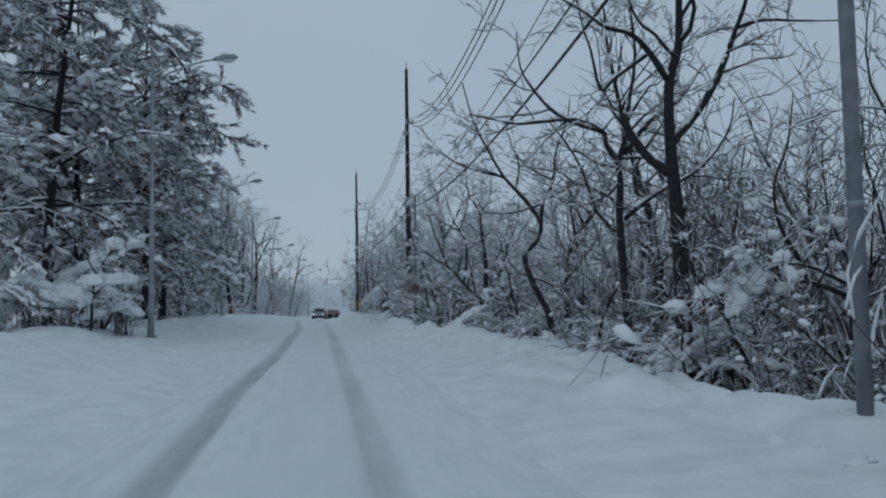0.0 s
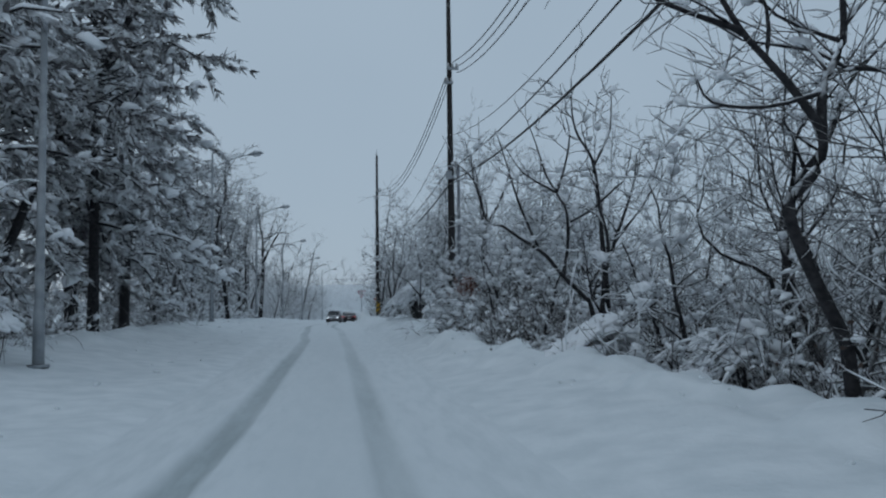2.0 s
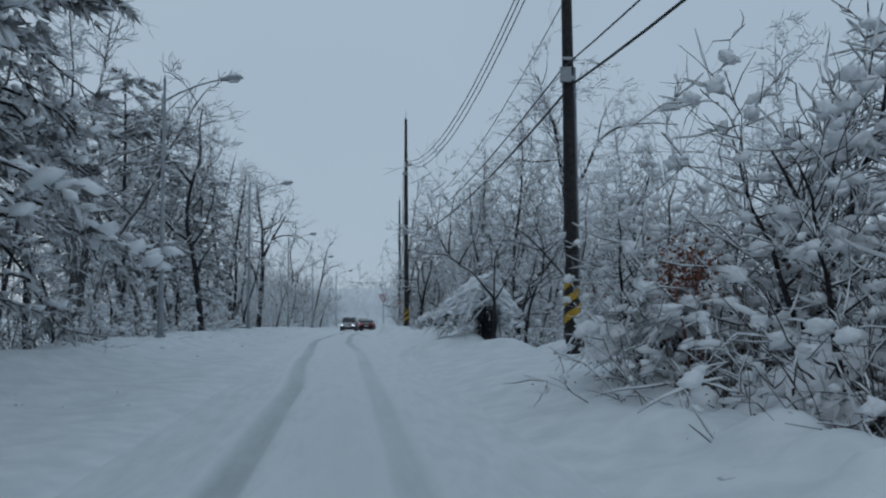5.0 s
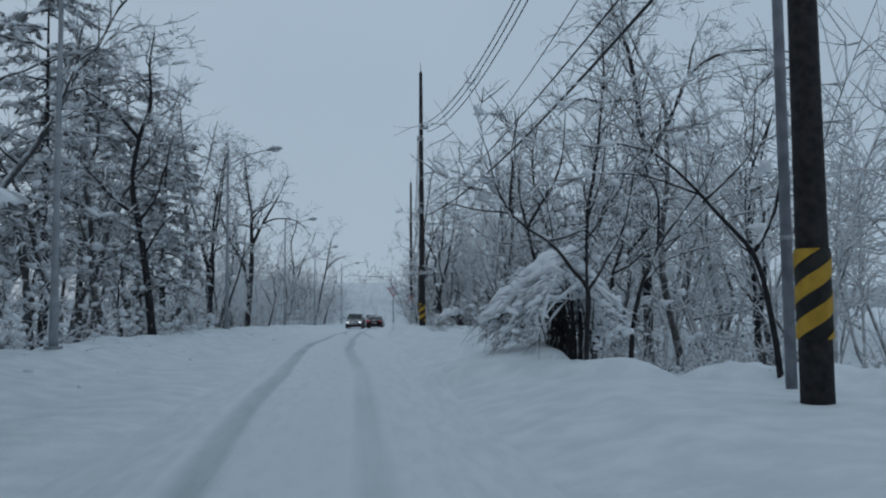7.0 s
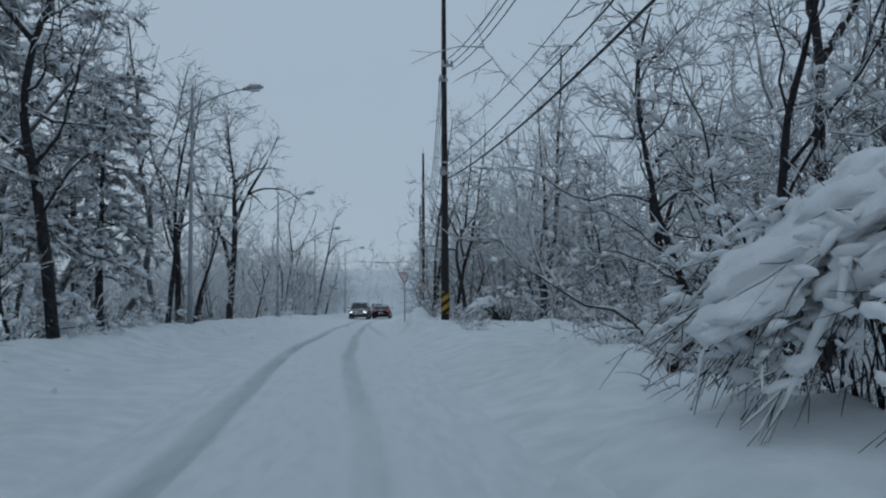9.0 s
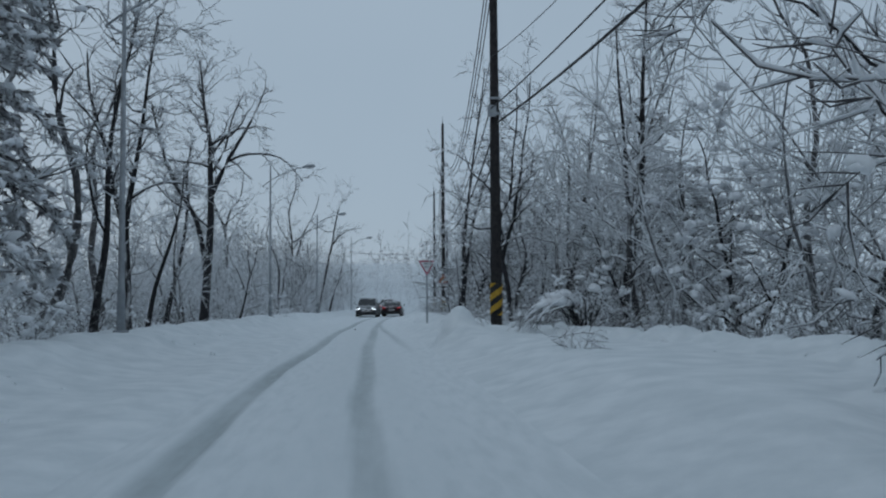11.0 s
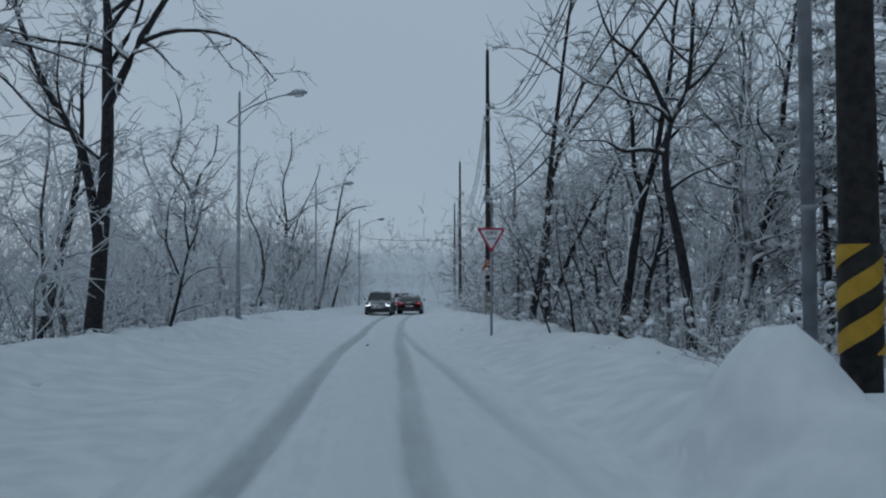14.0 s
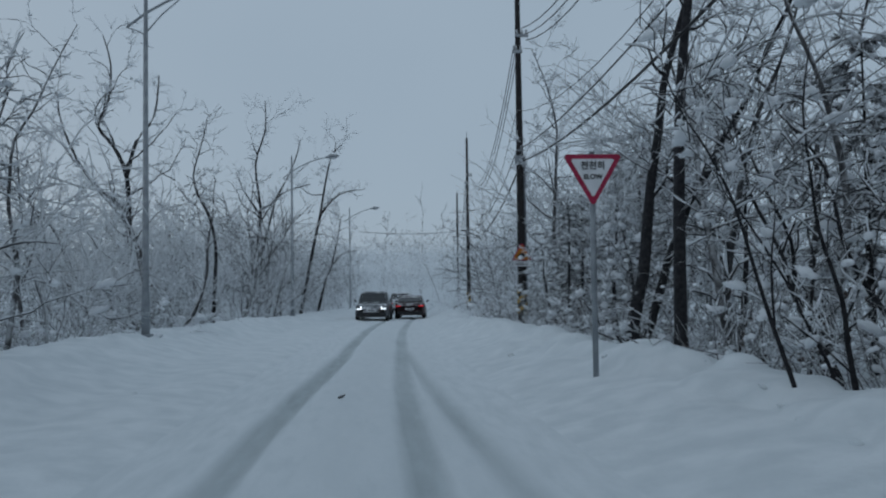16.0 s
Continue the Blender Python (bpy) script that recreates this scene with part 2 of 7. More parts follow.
for _k in range(90):
    _y = mound_rng.uniform(10, 95)
    MOUNDS.append((float(bend(_y)) + mound_rng.uniform(-6.2, -2.4), _y, mound_rng.uniform(0.10, 0.3), mound_rng.uniform(0.015, 0.05)))
# overhanging rim lumps
for _k in range(190):
    _y = 3 + 97 * (_k + mound_rng.random()) / 190
    _e = float(np.interp(_y, RY, RX) + bend(_y))
    MOUNDS.append((_e + mound_rng.uniform(-0.6, 0.1), _y, mound_rng.uniform(0.22, 0.55), mound_rng.uniform(0.12, 0.34)))
for _k in range(150):
    _y = 8 + 100 * (_k + mound_rng.random()) / 150
    _e = float(np.interp(_y, LY, LX) + bend(_y))
    MOUNDS.append((_e + mound_rng.uniform(-0.3, 0.9), _y, mound_rng.uniform(0.2, 0.55), mound_rng.uniform(0.06, 0.18)))
for _k in range(420):
    _y = 3 + 90 * mound_rng.random()
    _x = mound_rng.uniform(1.9, 3.6) if _k % 2 else mound_rng.uniform(-6.2, -2.3)
    MOUNDS.append((_x + float(bend(_y)), _y, mound_rng.uniform(0.08, 0.22), mound_rng.uniform(0.008, 0.035)))
MOUNDS = np.array(MOUNDS)


def height(x, y, fine=True, dip=1.0):
    """Snow surface."""
    x, y = np.asarray(x, float), np.asarray(y, float)
    s = x - bend(y)
    right, left = np.interp(y, RY, RX), np.interp(y, LY, LX)
    open_side = smooth(5.2, 6.2, right)
    full = np.interp(y, [0, 8, 13, 20, 25, 30, 45, 60, 75, 130], [0.10, 0.14, 0.26, 0.26, 0.30, 0.34, 0.40, 0.50, 0.42, 0.48])
    h = full * smooth(0.9, np.minimum(right - 0.4, 3.4), s) ** 1.15 - (np.interp(y, [60, 72], [1.05, 0.6]) - np.interp(y, [60, 72], [0.95, 0.5]) * open_side) * smooth(right, right + np.interp(y, [60, 72], [0.9, 2.6]), s)
    h = h + 0.10 * smooth(-1.7, -2.6, s) + 0.38 * smooth(-3.2, left + 0.3, s) - 0.35 * smooth(left - 0.2, left - 1.4, s)
    h = h - 0.16 * dip * (1 - smooth(1.35, 1.8, np.abs(s + 0.15))) * (1 - smooth(165, 172, y))
    # a heap left by the plough beside the striped pole
    h = h + 0.46 * smooth(1.3, 2.5, s) * np.exp(-((s - 2.3) / 0.7) ** 2 - ((y - 68.9) / 1.7) ** 2)
    off = smooth(1.2, 2.6, np.abs(s + 0.2))
    if fine:
        h = h + off * (0.04 * value_noise(x * 0.9, y * 0.7, 1) + 0.025 * value_noise(x * 1.7, y * 1.5, 2) + 0.012 * value_noise(x * 2.6, y * 2.5, 3))
        edge = np.exp(-((s - right + 0.2) / 0.8) ** 2)
        h = h + edge * np.interp(y, [40, 70], [1.0, 0.5]) * (0.22 * value_noise(x * 1.5, y * 1.1, 7) + 0.12 * value_noise(x * 3.3, y * 2.7, 8))
        if x.ndim == 0:
            q = ((x - MOUNDS[:, 0]) ** 2 + (y - MOUNDS[:, 1]) ** 2) / MOUNDS[:, 2] ** 2
            h = h - 0.10 * edge + float(np.max(MOUNDS[:, 3] * np.clip(1 - q / 2.2, 0, 1) ** 0.55))
        else:
            pile = np.zeros_like(h)
            for mx, my, mr, mh in MOUNDS:
                rows = np.abs(y[:, 0] - my) < 1.6 * mr
                if rows.any():
                    q = ((x[rows] - mx) ** 2 + (y[rows] - my) ** 2) / mr ** 2
                    pile[rows] = np.maximum(pile[rows], mh * np.clip(1 - q / 2.2, 0, 1) ** 0.55)
            h = h + pile - 0.10 * edge
    wild = smooth(9, 40, np.abs(s))
    h = h + wild * (2.2 * value_noise(x * 0.03, y * 0.03, 5) + 0.5 * value_noise(x * 0.15, y * 0.15, 6))
    return h + level(y)


def at_ground(x, y):
    return float(height(x, y))


def sheet(name, xs, ys, zfun, mat, attr=None):
    gx, gy = np.meshgrid(xs, ys)
    gz = zfun(gx, gy)
    nx, ny = len(xs), len(ys)
    idx = np.arange(nx * ny).reshape(ny, nx)
    quads = np.stack([idx[:-1, :-1], idx[:-1, 1:], idx[1:, 1:], idx[1:, :-1]], -1).reshape(-1, 4)
    me = bpy.data.meshes.new(name)
    me.from_pydata(np.stack([gx, gy, gz], -1).reshape(-1, 3).tolist(), [], quads.tolist())
    me.polygons.foreach_set("use_smooth", np.ones(len(me.polygons), bool))
    if attr is not None:
        a = me.attributes.new("pressed", 'FLOAT', 'POINT')
        a.data.foreach_set("value", attr(gx, gy).reshape(-1).astype(np.float32))
    me.materials.append(mat)
    return new(name, me)


def spread(stops):
    """Grid lines from (from, to, step) stretches."""
    out = []
    for a, b, step in stops:
        n = max(1, round((b - a) / step))
        out += [a + (b - a) * k / n for k in range(n)]
    return np.array(out + [stops[-1][1]])


gx_lines = spread([(-1500, -300, 150), (-300, -60, 20), (-60, -12, 2.4), (-12, -7.5, 0.45), (-7.5, -1.6, 0.19), (-1.6, 1.6, 0.4), (1.6, 3.0, 0.17), (3.0, 5.6, 0.10), (5.6, 7.5, 0.19), (7.5, 14, 0.45), (14, 60, 2.4), (60, 300, 20), (300, 1500, 150)])
gy_lines = spread([(-80, -6, 4), (-6, 2, 0.6), (2, 36, 0.16), (36, 96, 0.22), (96, 130, 0.6), (130, 200, 3), (200, 600, 25), (600, 1500, 150)])
ground = sheet("ground", gx_lines, gy_lines, height, SNOW)
tagged(ground, "deep fresh white snow with ploughed banks beside the road", "snow ground", kind="structure")

# wheel ruts: line along the road and half width
LEFT_Y = [-20, 12, 20, 27, 37, 43, 48, 54, 59, 64, 71, 80, 92, 110, 140]
LEFT_S = [-1.18, -1.15, -0.94, -0.92, -0.88, -1.12, -1.18, -1.32, -1.46, -1.46, -1.2, -1.1, -0.75, -0.85, -0.85]
RIGHT_Y, RIGHT_S = [-20, 30, 48, 59, 71, 80, 92, 110, 140], [0.48, 0.50, 0.40, 0.06, 0.18, 0.40, 0.55, 0.62, 0.62]


def pressed(x, y):
    s = x - bend(y)
    l = smooth(0.15, 0.8, np.exp(-((s - np.interp(y, LEFT_Y, LEFT_S) - 0.05 * value_noise(x * 0.5, y * 0.4, 14)) / 0.185) ** 2))
    r = np.interp(y, [45, 70], [0.66, 0.85]) * smooth(0.12, 0.85, np.exp(-((s - np.interp(y, RIGHT_Y, RIGHT_S) - 0.05 * value_noise(x * 0.5, y * 0.4, 15)) / 0.185) ** 2))
    # a later car swung out to the kerb side
    out = smooth(62, 78, y) * 0.75 * np.exp(-((s - np.interp(y, [60, 78, 94, 110], [1.35, 1.05, 0.6, 0.6])) / 0.14) ** 2)
    mid = 0.22 * np.exp(-((s - 0.1) / 1.0) ** 2)
    return np.clip(np.maximum.reduce([l, r, out, mid]), 0, 1) * (0.86 + 0.4 * value_noise(x * 3, y * 0.35, 11)) * np.interp(y, [26, 34, 50, 60], [1.0, 0.72, 0.72, 1.0])


def road_height(x, y):
    s = x - bend(y)
    p = pressed(x, y)
    z = level(y) + 0.03 - 0.075 * p + 0.022 * value_noise(x * 2.2, y * 0.8, 12) + 0.016 * value_noise(x * 7, y * 3, 13)
    away = np.abs(s + 0.15)
    w = smooth(1.2, 1.75, away)
    return (1 - w) * z + w * (height(x, y, dip=0.0) + 0.012) - 0.026 * smooth(1.62, 1.98, away)


road_y = spread([(-10, 2, 0.8), (2, 100, 0.25), (100, 170, 0.8)])
road = sheet("road", np.arange(-2.15, 1.86, 0.0667), road_y, lambda x, y: road_height(x + bend(y), y), PACKED, lambda x, y: pressed(x + bend(y), y))
for v in road.data.vertices:
    v.co.x += float(bend(v.co.y))
tagged(road, "snow-covered road lane with two grey pressed wheel ruts", "road", kind="structure")


# ---- mesh helpers ----
class Build:
    """Collects tubes, blobs and plates for one mesh."""

    def __init__(self):
        self.v, self.f, self.flat = [], [], False

    def tube(self, pts, radii, sides=5, cap=True):
        base = len(self.v)
        n = len(pts)
        for i, (p, r) in enumerate(zip(pts, radii)):
            d = (pts[min(i + 1, n - 1)] - pts[max(i - 1, 0)])
            ref = Vector((0, 0, 1)) if abs(d.z) < 0.9 * d.length else Vector((1, 0, 0))
            u = d.cross(ref)
            u.normalize()
            w = u.cross(d)
            w.normalize()
            for k in range(sides):
                a = 2 * math.pi * (k + 0.25) / sides
                q = p + u * (r * math.cos(a)) + w * (r * math.sin(a))
                self.v.append((q.x, q.y, q.z))
        for i in range(n - 1):
            a, b = base + i * sides, base + (i + 1) * sides
            for k in range(sides):
                m = (k + 1) % sides
                self.f.append((a + k, a + m, b + m, b + k))
        if cap:
            self.f.append(tuple(base + k for k in range(sides))[::-1])
            self.f.append(tuple(base + (n - 1) * sides + k for k in range(sides)))

    def blob(self, c, rx, ry, rz, rng, rot=0.0, seg=7):
        """Lumpy pillow, flat below."""
        base = len(self.v)
        ca, sa = math.cos(rot), math.sin(rot)
        rings = ((0.7, -0.45), (1.0, 0.1), (0.72, 0.68))
        ph, lob = rng.uniform(0, 6.28), rng.uniform(0.1, 0.42)
        slant, tip = rng.uniform(-0.5, 0.5), rng.uniform(-0.4, 0.4)
        for rr, zz in rings:
            for k in range(seg):
                a = 2 * math.pi * k / seg
                g = rr * rng.uniform(0.62, 1.25) * (1 + lob * math.sin(2 * a + ph) + 0.3 * lob * math.sin(3 * a - ph))
                x, y = rx * g * math.cos(a), ry * g * math.sin(a)
                self.v.append((c[0] + x * ca - y * sa, c[1] + x * sa + y * ca, c[2] + slant * x + tip * y + rz * (zz + rng.uniform(-0.3, 0.3))))
        self.v.append((c[0], c[1], c[2] + rz))
        for i in range(2):
            a, b = base + i * seg, base + (i + 1) * seg
            for k in range(seg):
                m = (k + 1) % seg
                self.f.append((a + k, a + m, b + m, b + k))
        top = base + 3 * seg
        for k in range(seg):
            self.f.append((base + 2 * seg + k, base + 2 * seg + (k + 1) % seg, top))
        self.f.append(tuple(base + k for k in range(seg))[::-1])

    def pillow(self, c, rx, ry, rz, seed, slant=0.0, seg=30, rings=11):
        """A large soft cap of snow with lumps."""
        base = len(self.v)
        for i in range(rings):
            u = i / (rings - 1)
            el = -0.55 + u * (math.pi / 2 + 0.45)
            for k in range(seg):
                a = 2 * math.pi * k / seg
                d = Vector((math.cos(a) * math.cos(el), math.sin(a) * math.cos(el), math.sin(el)))
                g = 1 + 0.40 * noise.noise(d * 1.7 + Vector((seed, 0, 0))) + 0.28 * noise.noise(d * 3.9 + Vector((0, seed, 0))) + 0.14 * noise.noise(d * 8 + Vector((0, 0, seed)))
                sag = 0.25 * noise.noise(Vector((a * 1.3, seed, 2.0))) if i == 0 else 0.0
                self.v.append((c[0] + rx * g * d.x, c[1] + ry * g * d.y, c[2] + rz * (g * d.z + sag) + slant * rx * g * d.x))
        for i in range(rings - 1):
            p, q = base + i * seg, base + (i + 1) * seg
            for k in range(seg):
                m = (k + 1) % seg
                self.f.append((p + k, p + m, q + m, q + k))
        self.f.append(tuple(base + k for k in range(seg))[::-1])

    def tri(self, a, b, c):
        base = len(self.v)
        self.v += [tuple(a), tuple(b), tuple(c)]
        self.f.append((base, base + 1, base + 2))

    def quad(self, a, b, c, d):
        base = len(self.v)
        self.v += [tuple(a), tuple(b), tuple(c), tuple(d)]
        self.f.append((base, base + 1, base + 2, base + 3))

    def box(self, x0, x1, y0, y1, z0, z1):
        base = len(self.v)
        self.v += [(x, y, z) for z in (z0, z1) for y in (y0, y1) for x in (x0, x1)]
        for q in ((0, 2, 3, 1), (4, 5, 7, 6), (0, 1, 5, 4), (2, 6, 7, 3), (0, 4, 6, 2), (1, 3, 7, 5)):
            self.f.append(tuple(base + k for k in q))

    def prism(self, outline, y0, y1):
        """Outline of (x, z) pushed from y0 to y1."""
        base, n = len(self.v), len(outline)
        self.v += [(x, y0, z) for x, z in outline] + [(x, y1, z) for x, z in outline]
        self.f.append(tuple(base + k for k in range(n)))
        self.f.append(tuple(base + n + k for k in range(n))[::-1])
        for k in range(n):
            m = (k + 1) % n
            self.f.append((base + k, base + n + k, base + n + m, base + m))

    def mesh(self, name, mat, smooth_shade=True):
        me = bpy.data.meshes.new(name)
        me.from_pydata(self.v, [], self.f)
        if smooth_shade:
            me.polygons.foreach_set("use_smooth", np.ones(len(me.polygons), bool))
        me.materials.append(mat)
        return me


def part(name, b, mat, parent, label="", smooth_shade=True):
    ob = new(name, b.mesh(name, mat, smooth_shade))
    ob.parent = parent
    if label:
        ob["label"] = label
    return ob


def bevelled(ob, width=0.01, segments=2):
    m = ob.modifiers.new("bevel", 'BEVEL')
    m.width, m.segments, m.limit_method = width, segments, 'ANGLE'
    return ob


# ---- trees ----
def wander(p, d, length, n, rng, crook, lift):
    """A crooked line of n steps."""
    pts = [p.copy()]
    d = d.normalized()
    for _ in range(n):
        d = d + Vector((rng.gauss(0, crook), rng.gauss(0, crook), rng.gauss(0, crook) + lift))
        d.normalize()
        pts.append(pts[-1] + d * (length / n))
    return pts


def along(pts, u):
    u = min(max(u, 0.0), 0.9999) * (len(pts) - 1)
    i = int(u)
    return pts[i].lerp(pts[i + 1], u - i), (pts[i + 1] - pts[i]).normalized()


def side_way(d, rng, angle):
    """A direction that leaves d at about that angle."""
    ref = Vector((rng.gauss(0, 1), rng.gauss(0, 1), rng.gauss(0, 1)))
    s = d.cross(ref)
    s.normalize()
    return d * math.cos(angle) + s * math.sin(angle)


def snow_on(b, pts, radii, rng, share):
    """A ridge of lodged snow along the upper side of a limb, with gaps."""
    n = len(pts) - 1
    i = 0
    while i < n:
        d = pts[i + 1] - pts[i]
        flat = math.hypot(d.x, d.y) / max(d.length, 1e-6)
        if flat > 0.4 and rng.random() < share:
            a = i + rng.uniform(0.0, 0.35)
            e = min(float(n), i + rng.uniform(0.6, 2.2))
            fine = radii[i] > 0.022
            m = 6 if fine else 3
            run, rr = [], []
            for k in range(m + 1):
                u = a + (e - a) * k / m
                p, _d = along(pts, u / n)
                r = max(radii[min(int(u), n)], 0.006)
                g = math.sin(math.pi * k / m) ** 0.6
                run.append(p + Vector((0, 0, r * 0.75 + 0.014 * g)))
                rr.append((r * 0.66 + 0.011) * max(0.12, g * rng.uniform(0.55, 1.3)))
            b.tube(run, rr, 5 if fine else 3, cap=False)
            i = int(e) + 1
        else:
            i += 1


def curved(pts, k=3):
    """A smooth line through the points."""
    out = []
    n = len(pts)
    for i in range(n - 1):
        a, b, c, d = pts[max(i - 1, 0)], pts[i], pts[i + 1], pts[min(i + 2, n - 1)]
        for j in range(k):
            t = j / k
            out.append(0.5 * (2 * b + (c - a) * t + (2 * a - 5 * b + 4 * c - d) * t * t + (3 * b - a - 3 * c + d) * t ** 3))
    return out + [pts[-1].copy()]


def tree_parts(rng, tall, thick, trunk_pts=None, limbs=(), fans=8, droop=0.0, twigs=7, bare=0.32, broad=1.0, snowy=0.75, blobs=26, blob_max=0.10, fine=1.0):
    """Trunk, crown and lodged snow of a bare broadleaf tree with its base at the origin."""
    trunk, crown, snow = Build(), Build(), Build()
    if trunk_pts is None:
        trunk_pts = curved(wander(Vector((0, 0, -0.4)), Vector((rng.gauss(0, 0.12), rng.gauss(0, 0.12), 1)), tall, 11, rng, 0.15, 0.05), 2)
    else:
        trunk_pts = curved(trunk_pts)
    n = len(trunk_pts)
    trad = [thick * (1.25 if i == 0 else 1.0) * (1 - 0.86 * (i / (n - 1)) ** 0.9) for i in range(n)]
    trunk.tube(trunk_pts, trad, 8)
    mains = []
    for limb, r, *blunt in limbs:
        limb = curved(limb, 3)
        rad = [r * (1 - (0.2 if blunt else 0.78) * i / (len(limb) - 1)) * rng.uniform(0.9, 1.1) for i in range(len(limb))]
        trunk.tube(limb, rad, 6)
        snow_on(snow, limb, rad, rng, snowy * 0.7)
        if not blunt:
            mains.append((limb, rad))
    for k in range(fans):
        u = bare + (0.97 - bare) * (k + rng.random() * 0.7) / fans
        p, d = along(trunk_pts, u)
        r = thick * (1 - 0.86 * u) * rng.uniform(0.42, 0.68)
        a = rng.uniform(0, 2 * math.pi)
        tilt = rng.uniform(0.5, 1.2)
        way = Vector((math.cos(a) * math.sin(tilt), math.sin(a) * math.sin(tilt), math.cos(tilt)))
        ln = tall * rng.uniform(0.24, 0.44) * (1.15 - 0.6 * u) * broad
        limb = wander(p, way, ln, 9, rng, 0.27, 0.05 - droop)
        rad = [max(0.006, r * (1 - 0.86 * (i / 9) ** 0.8)) for i in range(10)]
        trunk.tube(limb, rad, 5)
        snow_on(snow, limb, rad, rng, snowy)
        mains.append((limb, rad))
    mains.append((trunk_pts[int(n * 0.55):], trad[int(n * 0.55):]))
    spots = []
    for limb, rad in mains:
        ln = sum((limb[i + 1] - limb[i]).length for i in range(len(limb) - 1))
        for _ in range(max(3, int(ln * 2.1 / fine))):
            u = rng.uniform(0.22, 1.0)
            p, d = along(limb, u)
            r = rad[min(int(u * len(rad)), len(rad) - 1)] * rng.uniform(0.4, 0.65)
            bl = rng.uniform(0.45, 1.25) * (0.6 + 0.045 * tall) * fine
            br = wander(p, side_way(d, rng, rng.uniform(0.5, 1.2)), bl, 4, rng, 0.32, 0.04 - droop)
            brr = [max(0.004, r * (1 - 0.75 * i / 4)) for i in range(5)]
            crown.tube(br, brr, 3, cap=False)
            snow_on(snow, br, brr, rng, snowy)
            spots.append(br[2])
            for _ in range(twigs):
                p2, d2 = along(br, rng.uniform(0.15, 1.0))
                tl = rng.uniform(0.2, 0.65) * fine
                tw = wander(p2, side_way(d2, rng, rng.uniform(0.4, 1.1)), tl, 2, rng, 0.34, 0.03 - droop)
                r2 = rng.uniform(0.0045, 0.0075)
                crown.tube(tw, [r2 * 1.25, r2, r2 * 0.5], 3, cap=False)
                if rng.random() < 0.45 * snowy:
                    snow.tube([q + Vector((0, 0, 0.012)) for q in tw[:3]], [0.004, rng.uniform(0.010, 0.021), 0.004], 3, cap=False)
    for _ in range(blobs):
        p = rng.choice(spots)
        w = rng.uniform(0.03, blob_max)
        snow.blob((p.x, p.y, p.z + 0.02), w * rng.uniform(1, 1.7), w, w * rng.uniform(0.6, 1.0), rng, rng.uniform(0, 3.1), 5)
    return trunk, crown, snow


def put_tree(x, y, meshes, label, turn=0.0, scale=1.0, group="", name="tree", sink=0.0):
    ob = new(name)
    for nm, me in meshes:
        p = new(nm, me)
        p.parent = ob
        if nm in ("lodged_snow", "brushwood", "dead_foliage"):
            p["kind"] = "stuff"
    ob.matrix_world = pose(x, y, at_ground(x, y) - sink, 0, 0, turn) @ Matrix.Scale(scale, 4)
    return tagged(ob, label, "tree" if name != "shrub" else "shrub", group)


def tree_meshes(rng, bark, twig, **kw):
    t, c, s = tree_parts(rng, **kw)
    return [("trunk", t.mesh("trunk", bark)), ("crown", c.mesh("crown", twig)), ("lodged_snow", s.mesh("lodged_snow", CLUMP))]


def line3(rows, base=(0, 0)):
    """Points from (sideways, height[, ahead]) rows."""
    return [Vector((r[0] + base[0], (r[2] if len(r) > 2 else 0) + base[1], r[1])) for r in rows]


def spray(needles, snow, run, rng, wgt):
    """Tufts of needles along a branch, with lumps of snow on it."""
    steps = int(6.5 * wgt) + 2
    for k in range(steps):
        c, dd = along(run, (0.15 if wgt == 1.0 else 0.0) + (k + rng.random()) / steps * 0.95)
        for _n in range(4):
            w = Vector((rng.gauss(0, 0.9), rng.gauss(0, 0.9), rng.gauss(-0.45, 0.6)))
            w.normalize()
            tip = c + (w * 0.75 + dd * 0.6) * rng.uniform(0.16, 0.36)
            s = w.cross(dd) * rng.uniform(0.035, 0.085)
            needles.tri(c - s, c + s, tip)
    if rng.random() < 0.9:
        for _n in range(rng.randint(0, 2 if wgt < 1 else 5)):
            c, dd = along(run, rng.uniform(0.2, 1.0))
            w = rng.uniform(0.04, 0.13) * (1 + 0.4 * (wgt == 1.0))
            snow.blob((c.x, c.y, c.z + 0.03), w * rng.uniform(1.2, 2.2), w * rng.uniform(0.6, 1.0), w * rng.uniform(0.6, 1.3), rng, math.atan2(dd.y, dd.x), 5)


